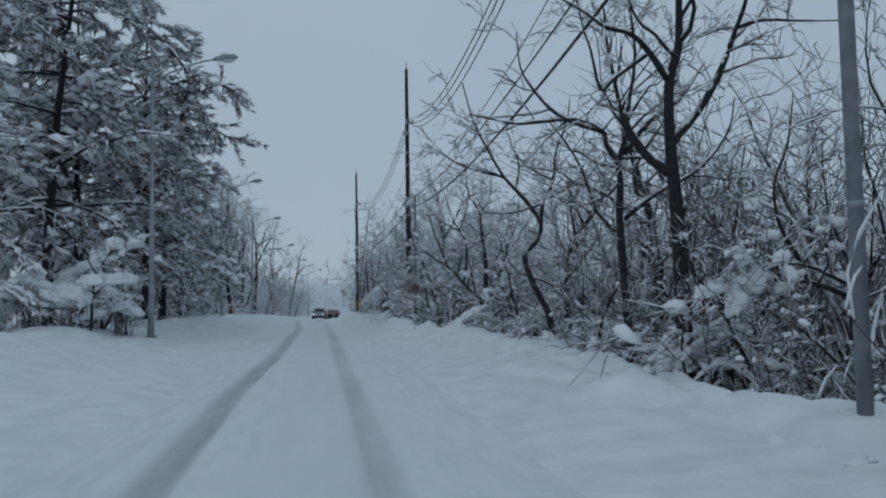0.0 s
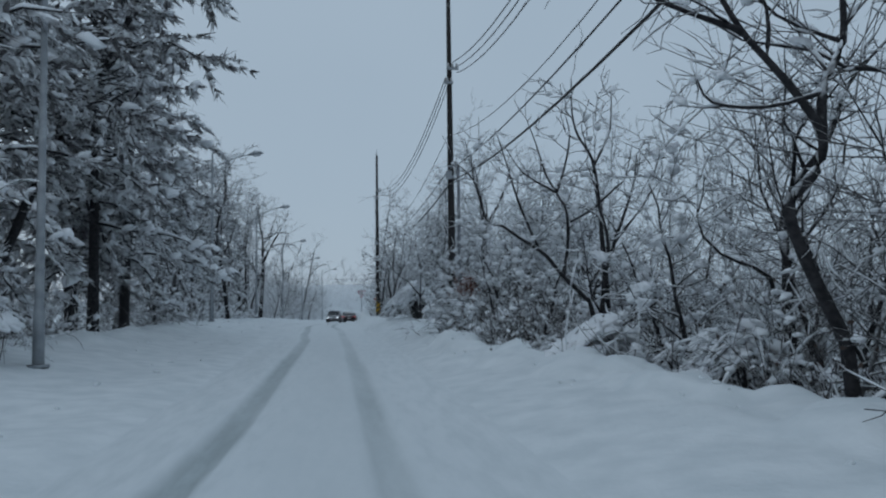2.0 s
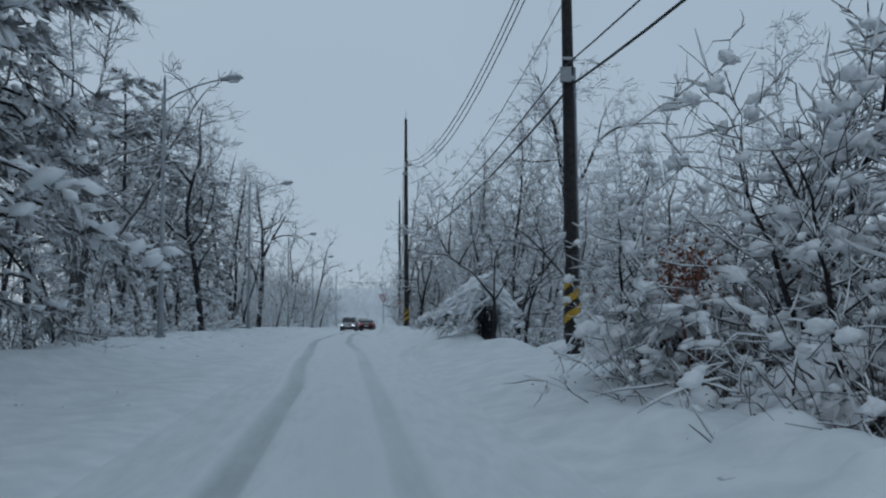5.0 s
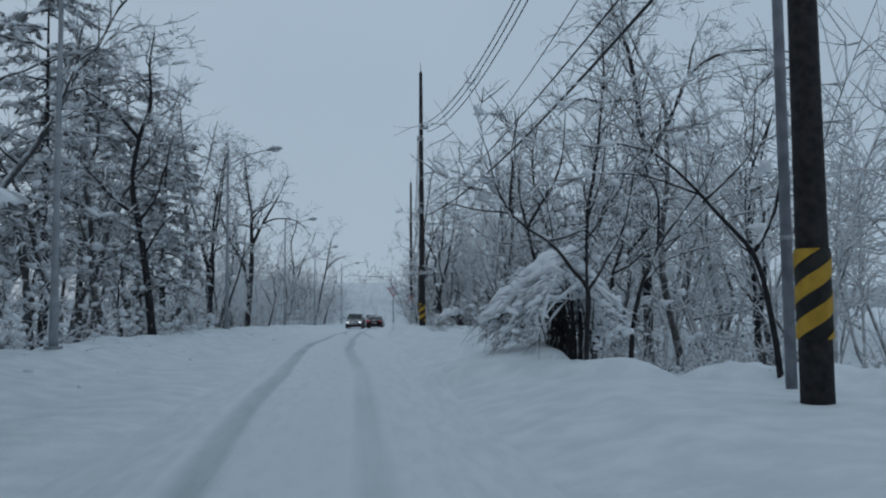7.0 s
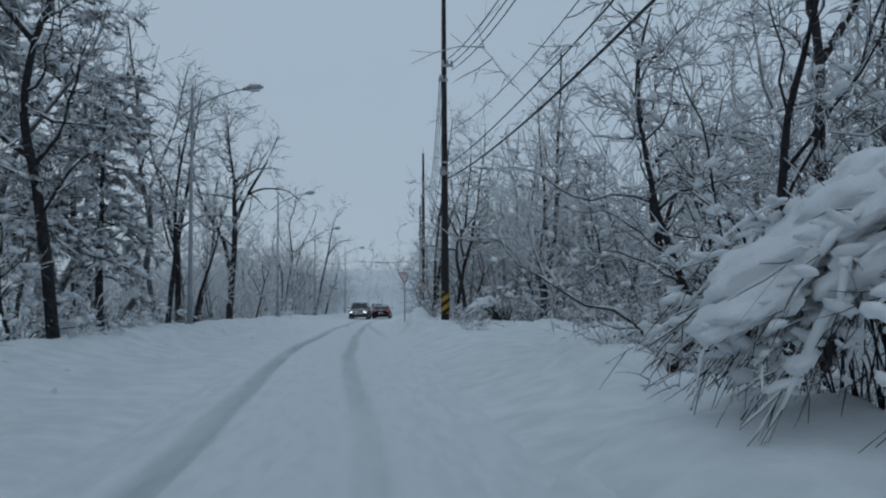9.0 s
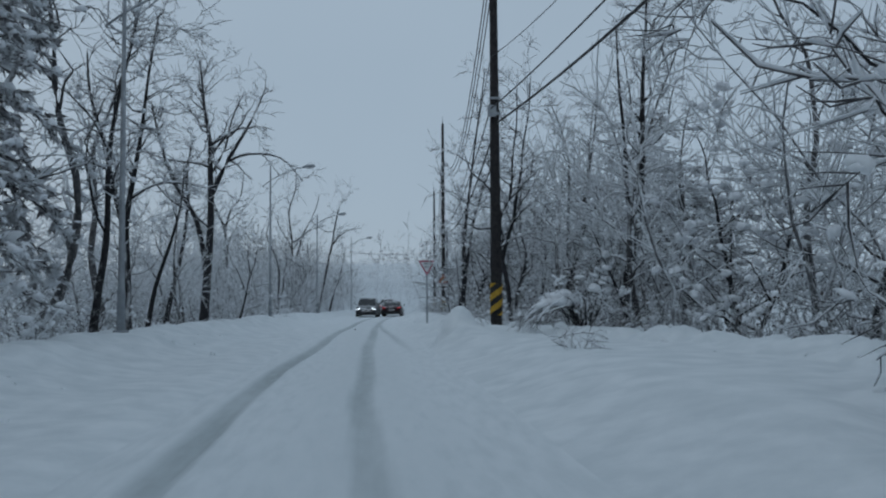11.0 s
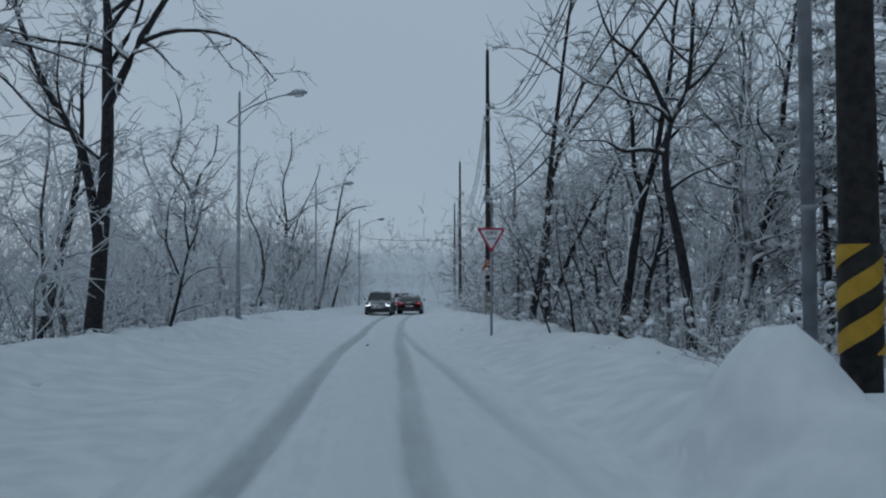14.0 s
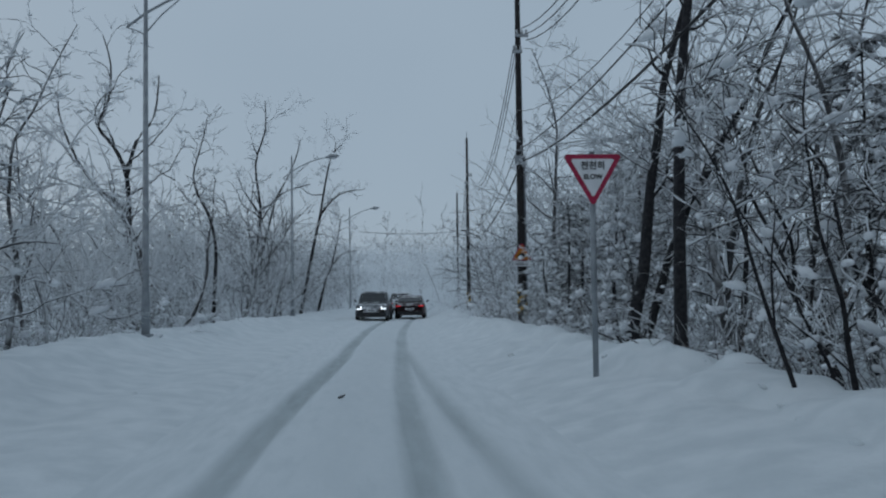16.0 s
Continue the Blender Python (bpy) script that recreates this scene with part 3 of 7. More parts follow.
def pine_meshes(rng, trunk_pts, limbs, thick, sprays=9):
    """A leaning pine: a bent trunk, given limbs and needle sprays that hang from their outer ends."""
    trunk, needles, snow = Build(), Build(), Build()
    trunk_pts = curved(trunk_pts)
    rad = [thick * (1 - 0.8 * i / (len(trunk_pts) - 1)) for i in range(len(trunk_pts))]
    trunk.tube(trunk_pts, rad, 8)
    snow_on(snow, trunk_pts, rad, rng, 0.9)
    mains = [(trunk_pts, 0.45)]
    for limb, r in limbs:
        limb = curved(limb)
        lr = [r * (1 - 0.8 * i / (len(limb) - 1)) for i in range(len(limb))]
        trunk.tube(limb, lr, 6)
        snow_on(snow, limb, lr, rng, 0.9)
        mains.append((limb, 0.2))
    for line, start in mains:
        ln = sum((line[i + 1] - line[i]).length for i in range(len(line) - 1))
        for _ in range(int(ln * sprays)):
            q, d = along(line, start + (1 - start) * rng.random())
            sub = wander(q, side_way(d, rng, rng.uniform(0.6, 1.3)) + Vector((0, 0, -0.2)), rng.uniform(0.5, 1.5), 4, rng, 0.2, -0.07)
            trunk.tube(sub, [0.016, 0.013, 0.010, 0.007, 0.004], 3, cap=False)
            spray(needles, snow, sub, rng, 0.9)
    return [("trunk", trunk.mesh("trunk", BARK)), ("crown", needles.mesh("crown", NEEDLE, False)), ("lodged_snow", snow.mesh("lodged_snow", CLUMP))]


def conifer_meshes(rng, tall, thick, low=0.12):
    trunk, needles, snow = Build(), Build(), Build()
    pts = wander(Vector((0, 0, -0.4)), Vector((0, 0, 1)), tall, 10, rng, 0.025, 0.05)
    trunk.tube(pts, [thick * (1 - 0.92 * i / 10) for i in range(11)], 8)
    z = low
    while z < 0.985:
        for _ in range(rng.randint(3, 5)):
            p, _d = along(pts, z + rng.uniform(-0.01, 0.01))
            a = rng.uniform(0, 2 * math.pi)
            ln = tall * (0.10 + 0.24 * (1 - z) ** 0.7) * rng.choice((0.5, 0.75, 0.9, 1.0, 1.15)) * rng.uniform(0.85, 1.15)
            way = Vector((math.cos(a), math.sin(a), 0.35 * z + rng.uniform(-0.4, 0.25)))
            br = wander(p, way, ln, 6, rng, 0.15, -0.10)
            r = 0.012 + 0.012 * ln
            rad = [r * (1 - 0.8 * i / 6) for i in range(7)]
            trunk.tube(br, rad, 4, cap=False)
            lines = [(br, 1.0)]
            snow_on(snow, br, [0.02 + 0.6 * q for q in rad], rng, 0.45)
            for _t in range(int(2 + ln * 1.7)):
                q, dd = along(br, rng.uniform(0.25, 0.98))
                sw = side_way(Vector((dd.x, dd.y, 0)), rng, rng.uniform(0.5, 1.0))
                sw.z = sw.z * 0.3 - 0.12
                sub = wander(q, sw, rng.uniform(0.3, 0.75), 3, rng, 0.12, -0.08)
                trunk.tube(sub[::3], [0.008, 0.003], 3, cap=False)
                lines.append((sub, 0.6))
            for run, wgt in lines:
                spray(needles, snow, run, rng, wgt)
        z += rng.uniform(0.034, 0.055)
    return [("trunk", trunk.mesh("trunk", BARK)), ("crown", needles.mesh("crown", NEEDLE, False)), ("lodged_snow", snow.mesh("lodged_snow", CLUMP))]


def shrub_meshes(rng, tall, wide, stems=19, leaves=260, blobs=34, leaf_mat=None, bent=0.0, twig_mat=None, blob_size=1.0, leaf_size=1.0, spread=0.9):
    st, lv, sn = Build(), Build(), Build()
    spots = []
    for _ in range(stems):
        a = rng.uniform(0, 2 * math.pi)
        rr = wide * 0.45 * math.sqrt(rng.random())
        p = Vector((rr * math.cos(a), rr * math.sin(a), -0.35))
        out = rng.uniform(0.1, spread)
        ln = tall * rng.uniform(0.7, 1.35) + 0.35
        stem = wander(p, Vector((out * math.cos(a) - bent, out * math.sin(a), 1)), ln, 6, rng, 0.15, (-0.05 - 0.12 * rng.random()) * spread / 0.9)
        r = rng.uniform(0.006, 0.016)
        rad = [r * (1 - 0.75 * i / 6) for i in range(7)]
        st.tube(stem, rad, 3, cap=False)
        snow_on(sn, stem, rad, rng, 0.5)
        spots += stem[2:]
        for _t in range(5):
            q, d = along(stem, rng.uniform(0.25, 1.0))
            tw = wander(q, side_way(d, rng, rng.uniform(0.4, 1.1)), rng.uniform(0.25, 0.8), 3, rng, 0.22, -0.05)
            r2 = rng.uniform(0.004, 0.008)
            st.tube(tw, [r2 * 1.3, r2, r2 * 0.8, r2 * 0.4], 3, cap=False)
            spots.append(tw[1])
            if rng.random() < 0.6:
                sn.tube([v + Vector((0, 0, 0.016)) for v in tw], [0.006, rng.uniform(0.010, 0.022), rng.uniform(0.008, 0.018), 0.004], 3, cap=False)
    for _ in range(leaves):
        c = rng.choice(spots) + Vector((rng.gauss(0, 0.09), rng.gauss(0, 0.09), rng.gauss(-0.05, 0.10)))
        u = Vector((rng.gauss(0, 1), rng.gauss(0, 1), rng.gauss(0, 1))).normalized() * rng.uniform(0.013, 0.027) * leaf_size
        w = side_way(u.normalized(), rng, 1.57) * rng.uniform(0.006, 0.013) * leaf_size
        lv.quad(c - u, c + w, c + u, c - w)
    for _ in range(blobs):
        c = rng.choice(spots)
        w = rng.uniform(0.03, 0.115) * blob_size
        sn.blob((c.x, c.y, c.z + 0.03), w * rng.uniform(1.0, 1.7), w, w * rng.uniform(0.55, 0.95), rng, rng.uniform(0, 3.1), 5)
    out = [("brushwood", st.mesh("brushwood", twig_mat or TWIG)), ("lodged_snow", sn.mesh("lodged_snow", CLUMP))]
    if leaves:
        out.append(("dead_foliage", lv.mesh("dead_foliage", leaf_mat or LEAF, False)))
    return out


# ---- poles, wires, lamps, signs ----
POLES = [(3.75, 4.3), (4.47, 38.9), (3.43, 69.55), (5.05, 100.2), (7.1, 131.0), (9.9, 163.0)]
POLE_TOP = 12.45


def ring(r, z0, z1, sides=16, r1=None):
    b = Build()
    b.tube([Vector((0, 0, z0)), Vector((0, 0, z1))], [r, r if r1 is None else r1], sides)
    return b


def utility_pole(x, y, sleeve=0.45):
    ob = new("utility_pole")
    base = at_ground(x, y)
    top = level(y) + POLE_TOP - base + 0.35
    sh = Build()
    zs = [-0.5 + (top + 0.5) * k / 8 for k in range(9)]
    sh.tube([Vector((0, 0, z)) for z in zs], [0.150 - 0.072 * max(z, 0) / top for z in zs], 16)
    part("shaft", sh, TARRED, ob, "dark tarred round wooden shaft")
    spike = ring(0.03, top, top + 0.5, 6, 0.008)
    part("ground_wire_spike", spike, GALV, ob)
    for z, reach in ((top - 2.75, 0.12), (top - 3.3, 0.22)):
        arm = Build()
        arm.box(-reach, 0.34 if reach < 0.2 else 0.12, -0.14, -0.085, z - 0.05, z + 0.05)
        ca = part("crossarm", arm, GALV, ob, "short steel crossarm", False)
        for q in ((-0.05, 0.12, 0.27) if reach < 0.2 else (-0.16, -0.09, 0.06)):
            ins = Build()
            ins.tube([Vector((q, -0.11, z + 0.045 + h)) for h in (0, 0.04, 0.08, 0.12, 0.16)], [0.03, 0.05, 0.032, 0.045, 0.022], 10)
            part("insulator", ins, PORCELAIN, ca, "grey porcelain insulator")
    clamp = Build()
    clamp.box(-0.20, 0.02, -0.19, -0.11, 5.45, 5.75)
    clamp.box(-0.16, 0.12, -0.17, -0.125, 5.9, 5.96)
    clamp.tube([Vector((0, 0, 5.5)), Vector((0, 0, 5.58))], [0.165, 0.165], 16)
    part("cable_clamp", clamp, GALV, ob, "steel cable clamp and small box", False)
    if sleeve:
        r = 0.152
        z0 = sleeve
        z1 = z0 + 0.82
        part("sleeve", ring(r + 0.004, z0, z1, 26), BLACKBAND, ob, "black rubber guard sleeve")
        pitch, n = 0.33, 26
        rr = r + 0.010
        for k in range(-2, 3):
            band = Build()
            for i in range(n):
                a0, a1 = 2 * math.pi * i / n, 2 * math.pi * (i + 1) / n
                # each band climbs two pitches on its way round
                lo0, lo1 = z0 + pitch * (k + a0 / math.pi), z0 + pitch * (k + a1 / math.pi)
                hi0, hi1 = min(lo0 + pitch / 2, z1), min(lo1 + pitch / 2, z1)
                lo0, lo1 = max(lo0, z0), max(lo1, z0)
                if hi0 - lo0 < 0.004 or hi1 - lo1 < 0.004:
                    continue
                band.quad((rr * math.cos(a0), rr * math.sin(a0), lo0), (rr * math.cos(a1), rr * math.sin(a1), lo1),
                          (rr * math.cos(a1), rr * math.sin(a1), hi1), (rr * math.cos(a0), rr * math.sin(a0), hi0))
            if band.f:
                part("stripe", band, YELLOW, ob, "yellow diagonal stripe")
    ob.location = (x, y, base)
    return tagged(ob, "dark wooden utility pole with yellow and black striped guard" if sleeve else "dark wooden utility pole beside a snowy road", "utility pole", "roadside utility poles")


for k, (px, py) in enumerate(POLES):
    utility_pole(px, py, sleeve=(0.5, 0.58, 0.36, 0.45, 0.45, 0)[k])


def steel_pole(x, y, tall):
    ob = new("steel_pole")
    b = Build()
    b.tube([Vector((0, 0, -0.4)), Vector((0, 0, tall * 0.5)), Vector((0, 0, tall))], [0.062, 0.06, 0.055], 14)
    part("shaft", b, WEATHERED, ob)
    part("cap", ring(0.062, tall, tall + 0.03, 14, 0.04), GALV, ob)
    for z in (1.6, tall - 0.6):
        part("band", ring(0.068, z, z + 0.05, 14), GALV, ob, "steel strap band")
    ob.location = (x, y, at_ground(x, y))
    return tagged(ob, "plain grey galvanised steel pole beside a wooden pole", "steel pole", "steel support poles")


for sx, sy, st in ((4.18, 5.6, 6.4), (4.97, 40.2, 6.2), (3.55, 70.45, 5.9), (5.4, 101.3, 6.0)):
    steel_pole(sx, sy, st)


def wire(a, b, sag, r):
    ob_b = Build()
    pts = []
    for k in range(17):
        u = k / 16
        p = Vector(a).lerp(Vector(b), u)
        p.z -= sag * 4 * u * (1 - u)
        pts.append(p)
    ob_b.tube(pts, [r] * 17, 5, cap=False)
    me = ob_b.mesh("overhead_wire", CABLE)
    return tagged(new("overhead_wire", me), "sagging black overhead cable strung between utility poles", "overhead wire", "overhead wires")


def pole_point(k, dx, z):
    x, y = POLES[k]
    top = level(y) + POLE_TOP
    return (x + dx, y - 0.11, top - z)


# (sideways and drop at the pole ahead, the same at the pole behind, sag, radius)
RUNS = ((0.12, 2.15, -0.16, 2.75, 1.95, 0.016), (0.20, 2.36, -0.10, 2.86, 1.95, 0.016), (0.27, 2.56, -0.03, 2.98, 2.0, 0.016),
        (-0.1, 4.95, -0.1, 4.95, 1.75, 0.010), (-0.12, 6.3, -0.12, 6.3, 0.8, 0.016), (0.05, 6.65, 0.05, 6.65, 0.86, 0.026))
for k in range(len(POLES)):
    for dx1, z1, dx0, z0, sag, r in RUNS:
        ahead = pole_point(k, dx1, z1)
        behind = pole_point(k - 1, dx0, z0) if k else (3.9 + dx0, -27.0, ahead[2])
        wire(behind, ahead, sag * (1.0, 1.0, 0.75, 1.1, 1.2, 1.2)[k], r)
# a cable that crosses the road far ahead
wire((-1.0, 150.0, level(150) + 7.6), (10.3, 150.0, level(150) + 7.8), 0.35, 0.03)


def street_lamp(x, y, tall=8.2):
    ob = new("street_lamp")
    b = Build()
    b.tube([Vector((0, 0, -0.4)), Vector((0, 0, 0.9)), Vector((0, 0, 1.0)), Vector((0, 0, tall))], [0.095, 0.09, 0.075, 0.042], 14)
    part("shaft", b, GALV, ob)
    part("base_plate", ring(0.17, 0.0, 0.05, 12), GALV, ob)
    part("finial", ring(0.03, tall, tall + 0.12, 8, 0.01), GALV, ob)
    arm = Build()
    pts = [Vector((-0.42, 0, tall - 1.05)), Vector((0, 0, tall - 0.72)), Vector((0.45, 0, tall - 0.45)), Vector((0.95, 0, tall - 0.22)), Vector((1.45, 0, tall - 0.06)), Vector((1.75, 0, tall))]
    arm.tube(pts, [0.026, 0.03, 0.03, 0.028, 0.026, 0.026], 8)
    part("arm", arm, GALV, ob, "curved steel lamp arm")
    brace = Build()
    brace.tube([Vector((0.02, 0, tall - 1.15)), Vector((0.35, 0, tall - 0.75)), Vector((0.9, 0, tall - 0.25))], [0.016] * 3, 6)
    part("brace", brace, GALV, ob)
    stay = Build()
    stay.tube([Vector((-0.42, 0, tall - 1.05)), Vector((-0.2, 0, tall - 1.12)), Vector((0.0, 0, tall - 1.22))], [0.014] * 3, 6)
    part("stay", stay, GALV, ob)
    head = Build()
    head.tube([Vector((1.68, 0, tall - 0.01)), Vector((1.8, 0, tall + 0.02)), Vector((2.0, 0, tall + 0.06)), Vector((2.25, 0, tall + 0.08)), Vector((2.38, 0, tall + 0.08))], [0.04, 0.07, 0.092, 0.08, 0.03], 10)
    hd = part("lamp_head", head, GALV, ob, "grey cobra lamp head, unlit")
    lens = Build()
    lens.tube([Vector((1.9, 0, tall - 0.03)), Vector((1.98, 0, tall - 0.04)), Vector((2.2, 0, tall - 0.02)), Vector((2.28, 0, tall))], [0.02, 0.06, 0.06, 0.02], 10)
    part("lens", lens, LENS, hd)
    cap = Build()
    cap.pillow((2.07, 0, tall + 0.15), 0.24, 0.09, 0.05, 3, 0.05, 14, 6)
    part("lodged_snow", cap, CLUMP, hd, "thin cap of snow")
    ob.location = (x, y, at_ground(x, y))
    return tagged(ob, "tall grey steel street lamp with curved arm, unlit", "street lamp", "street lamps along the road")


LAMPS = [(-4.63, 23.34), (-5.62, 48.5), (-5.36, 67.9), (-4.99, 92.3), (-3.9, 114.5), (-1.6, 138.0)]
for lx, ly in LAMPS:
    street_lamp(lx, ly, 8.0)


def text_part(body, size, x, z, y, mat, parent, name, turn=0.0, wide=1.0):
    cu = bpy.data.curves.new(name, 'FONT')
    cu.body, cu.size, cu.align_x, cu.align_y, cu.extrude = body, size, 'CENTER', 'CENTER', 0.003
    cu.offset = 0.002
    cu.materials.append(mat)
    ob = new(name, cu)
    ob.parent = parent
    ob.location, ob.rotation_euler, ob.scale = (x, y, z), (radians(90), 0, 0), (wide, 1, 1)
    return ob


def round_tri(side, corner, up):
    """Rounded triangle outline, tip up or down, centred on its middle height."""
    h = side * math.sqrt(3) / 2
    pts = [(-side / 2, -h / 2), (side / 2, -h / 2), (0, h / 2)]
    if not up:
        pts = [(side / 2, h / 2), (-side / 2, h / 2), (0, -h / 2)]
    cx, cz = sum(p[0] for p in pts) / 3, sum(p[1] for p in pts) / 3
    out = []
    for k, (x, z) in enumerate(pts):
        ix, iz = x + (cx - x) * corner * 2 / (side * 0.577) , z + (cz - z) * corner * 2 / (side * 0.577)
        base = math.atan2(z - cz, x - cx)
        for j in range(5):
            a = base + (j - 2) / 2 * math.pi / 3
            out.append((ix + corner * math.cos(a), iz + corner * math.sin(a)))
    return out


def slow_sign(x, y):
    ob = new("slow_sign")
    ground_z = at_ground(x, y)
    post = Build()
    top = 2.5 - ground_z
    post.tube([Vector((0, 0.03, -0.4)), Vector((0, 0.03, top + 0.05))], [0.035, 0.035], 12)
    part("post", post, GALV, ob, "thin grey steel post")
    part("cap", ring(0.037, top + 0.05, top + 0.06, 12), GALV, ob)
    side = 0.74
    h = side * math.sqrt(3) / 2
    mid = top - h / 2 + 0.03
    plate = Build()
    plate.prism([(a, b + mid) for a, b in round_tri(side, 0.035, False)], -0.012, -0.004)
    part("plate", plate, REDPAINT, ob, "red inverted triangular sign plate", False)
    face = Build()
    inset = round_tri(side * 0.74, 0.02, False)
    face.prism([(a, b + mid + 0.028) for a, b in inset], -0.016, -0.0125)
    fc = part("face", face, WHITEPAINT, ob, "white sign face with black writing", False)
    text_part("천천히", 0.110, 0, mid + 0.178, -0.020, INK, fc, "korean_lettering")
    text_part("SLOW", 0.084, 0, mid + 0.045, -0.020, INK, fc, "lettering")
    for dz in (0.08, -0.1):
        br = Build()
        br.box(-0.06, 0.06, -0.003, 0.07, mid + dz, mid + dz + 0.03)
        part("bracket", br, GALV, ob, smooth_shade=False)
    back = Build()
    back.box(-0.10, 0.10, 0.066, 0.074, mid - 0.02, mid + 0.02)
    part("rear_strap", back, GALV, ob, smooth_shade=False)
    ob.location = (x, y, ground_z)
    ob.rotation_euler = (0, 0, radians(-2))
    return tagged(ob, "red and white inverted triangle slow sign on a steel post", "road sign")


slow_sign(2.70, 83.45)


def bump_sign(x, y, z):
    """Orange warning triangle strapped to a pole."""
    ob = new("bump_warning_sign")
    side = 0.70
    h = side * math.sqrt(3) / 2
    plate = Build()
    plate.prism([(a, b + h / 2) for a, b in round_tri(side, 0.05, True)], -0.01, 0.0)
    part("plate", plate, REDPAINT, ob, "dull red triangular border", False)
    face = Build()
    face.prism([(a, b + h / 2 - 0.02) for a, b in round_tri(side * 0.84, 0.03, True)], -0.014, -0.0105)
    part("face", face, ORANGE, ob, "orange warning face", False)
    hump = Build()
    hump.prism([(-0.18, 0.12), (0.18, 0.12), (0.18, 0.15), (0.11, 0.17), (0.06, 0.24), (-0.06, 0.24), (-0.11, 0.17), (-0.18, 0.15)], -0.018, -0.0145)
    part("symbol", hump, INK, ob, "black road hump symbol", False)
    plate2 = Build()
    plate2.prism([(-0.28, -0.2), (0.28, -0.2), (0.28, -0.03), (-0.28, -0.03)], -0.01, 0.0)
    pl = part("supplement_plate", plate2, WHITEPAINT, ob, "small white plate below", False)
    for q in (-0.10, -0.14):
        bar = Build()
        bar.prism([(-0.2, q - 0.01), (0.2, q - 0.01), (0.2, q + 0.01), (-0.2, q + 0.01)], -0.013, -0.0105)
        part("writing_bar", bar, INK, pl, smooth_shade=False)
    strap = Build()
    strap.box(-0.17, 0.17, 0.0, 0.30, 0.3, 0.34)
    part("strap", strap, GALV, ob, smooth_shade=False)
    ob.location = (x, y, z)
    return tagged(ob, "orange triangular speed bump warning sign on a utility pole", "road sign")


bump_sign(5.02, 99.98, 1.62)


# ---- vehicles ----
def loft(stations, ring_fn):
    b = Build()
    n = None
    for st in stations:
        r = ring_fn(*st[1:])
        n = len(r)
        b.v += [(x, st[0], z) for x, z in r]
    m = len(stations)
    for i in range(m - 1):
        for k in range(n):
            q = (k + 1) % n
            b.f.append((i * n + k, i * n + q, (i + 1) * n + q, (i + 1) * n + k))
    b.f.append(tuple(range(n)))
    b.f.append(tuple(range((m - 1) * n, m * n))[::-1])
    return b


def body_ring(w, z0, z1, tuck=0.06):
    """Rounded car section: half width, sill and top."""
    c = 0.12
    return [(-w + tuck, z0), (w - tuck, z0), (w, z0 + 0.18), (w, z1 - c * 1.6), (w - 0.03, z1 - c * 0.6), (w - 0.12, z1), (-w + 0.12, z1), (-w + 0.03, z1 - c * 0.6), (-w, z1 - c * 1.6), (-w, z0 + 0.18)]


def cabin_ring(w, z0, z1, lean):
    return [(-w, z0), (w, z0), (w - lean, z1 - 0.07), (w - lean - 0.08, z1), (-w + lean + 0.08, z1), (-w + lean, z1 - 0.07)]


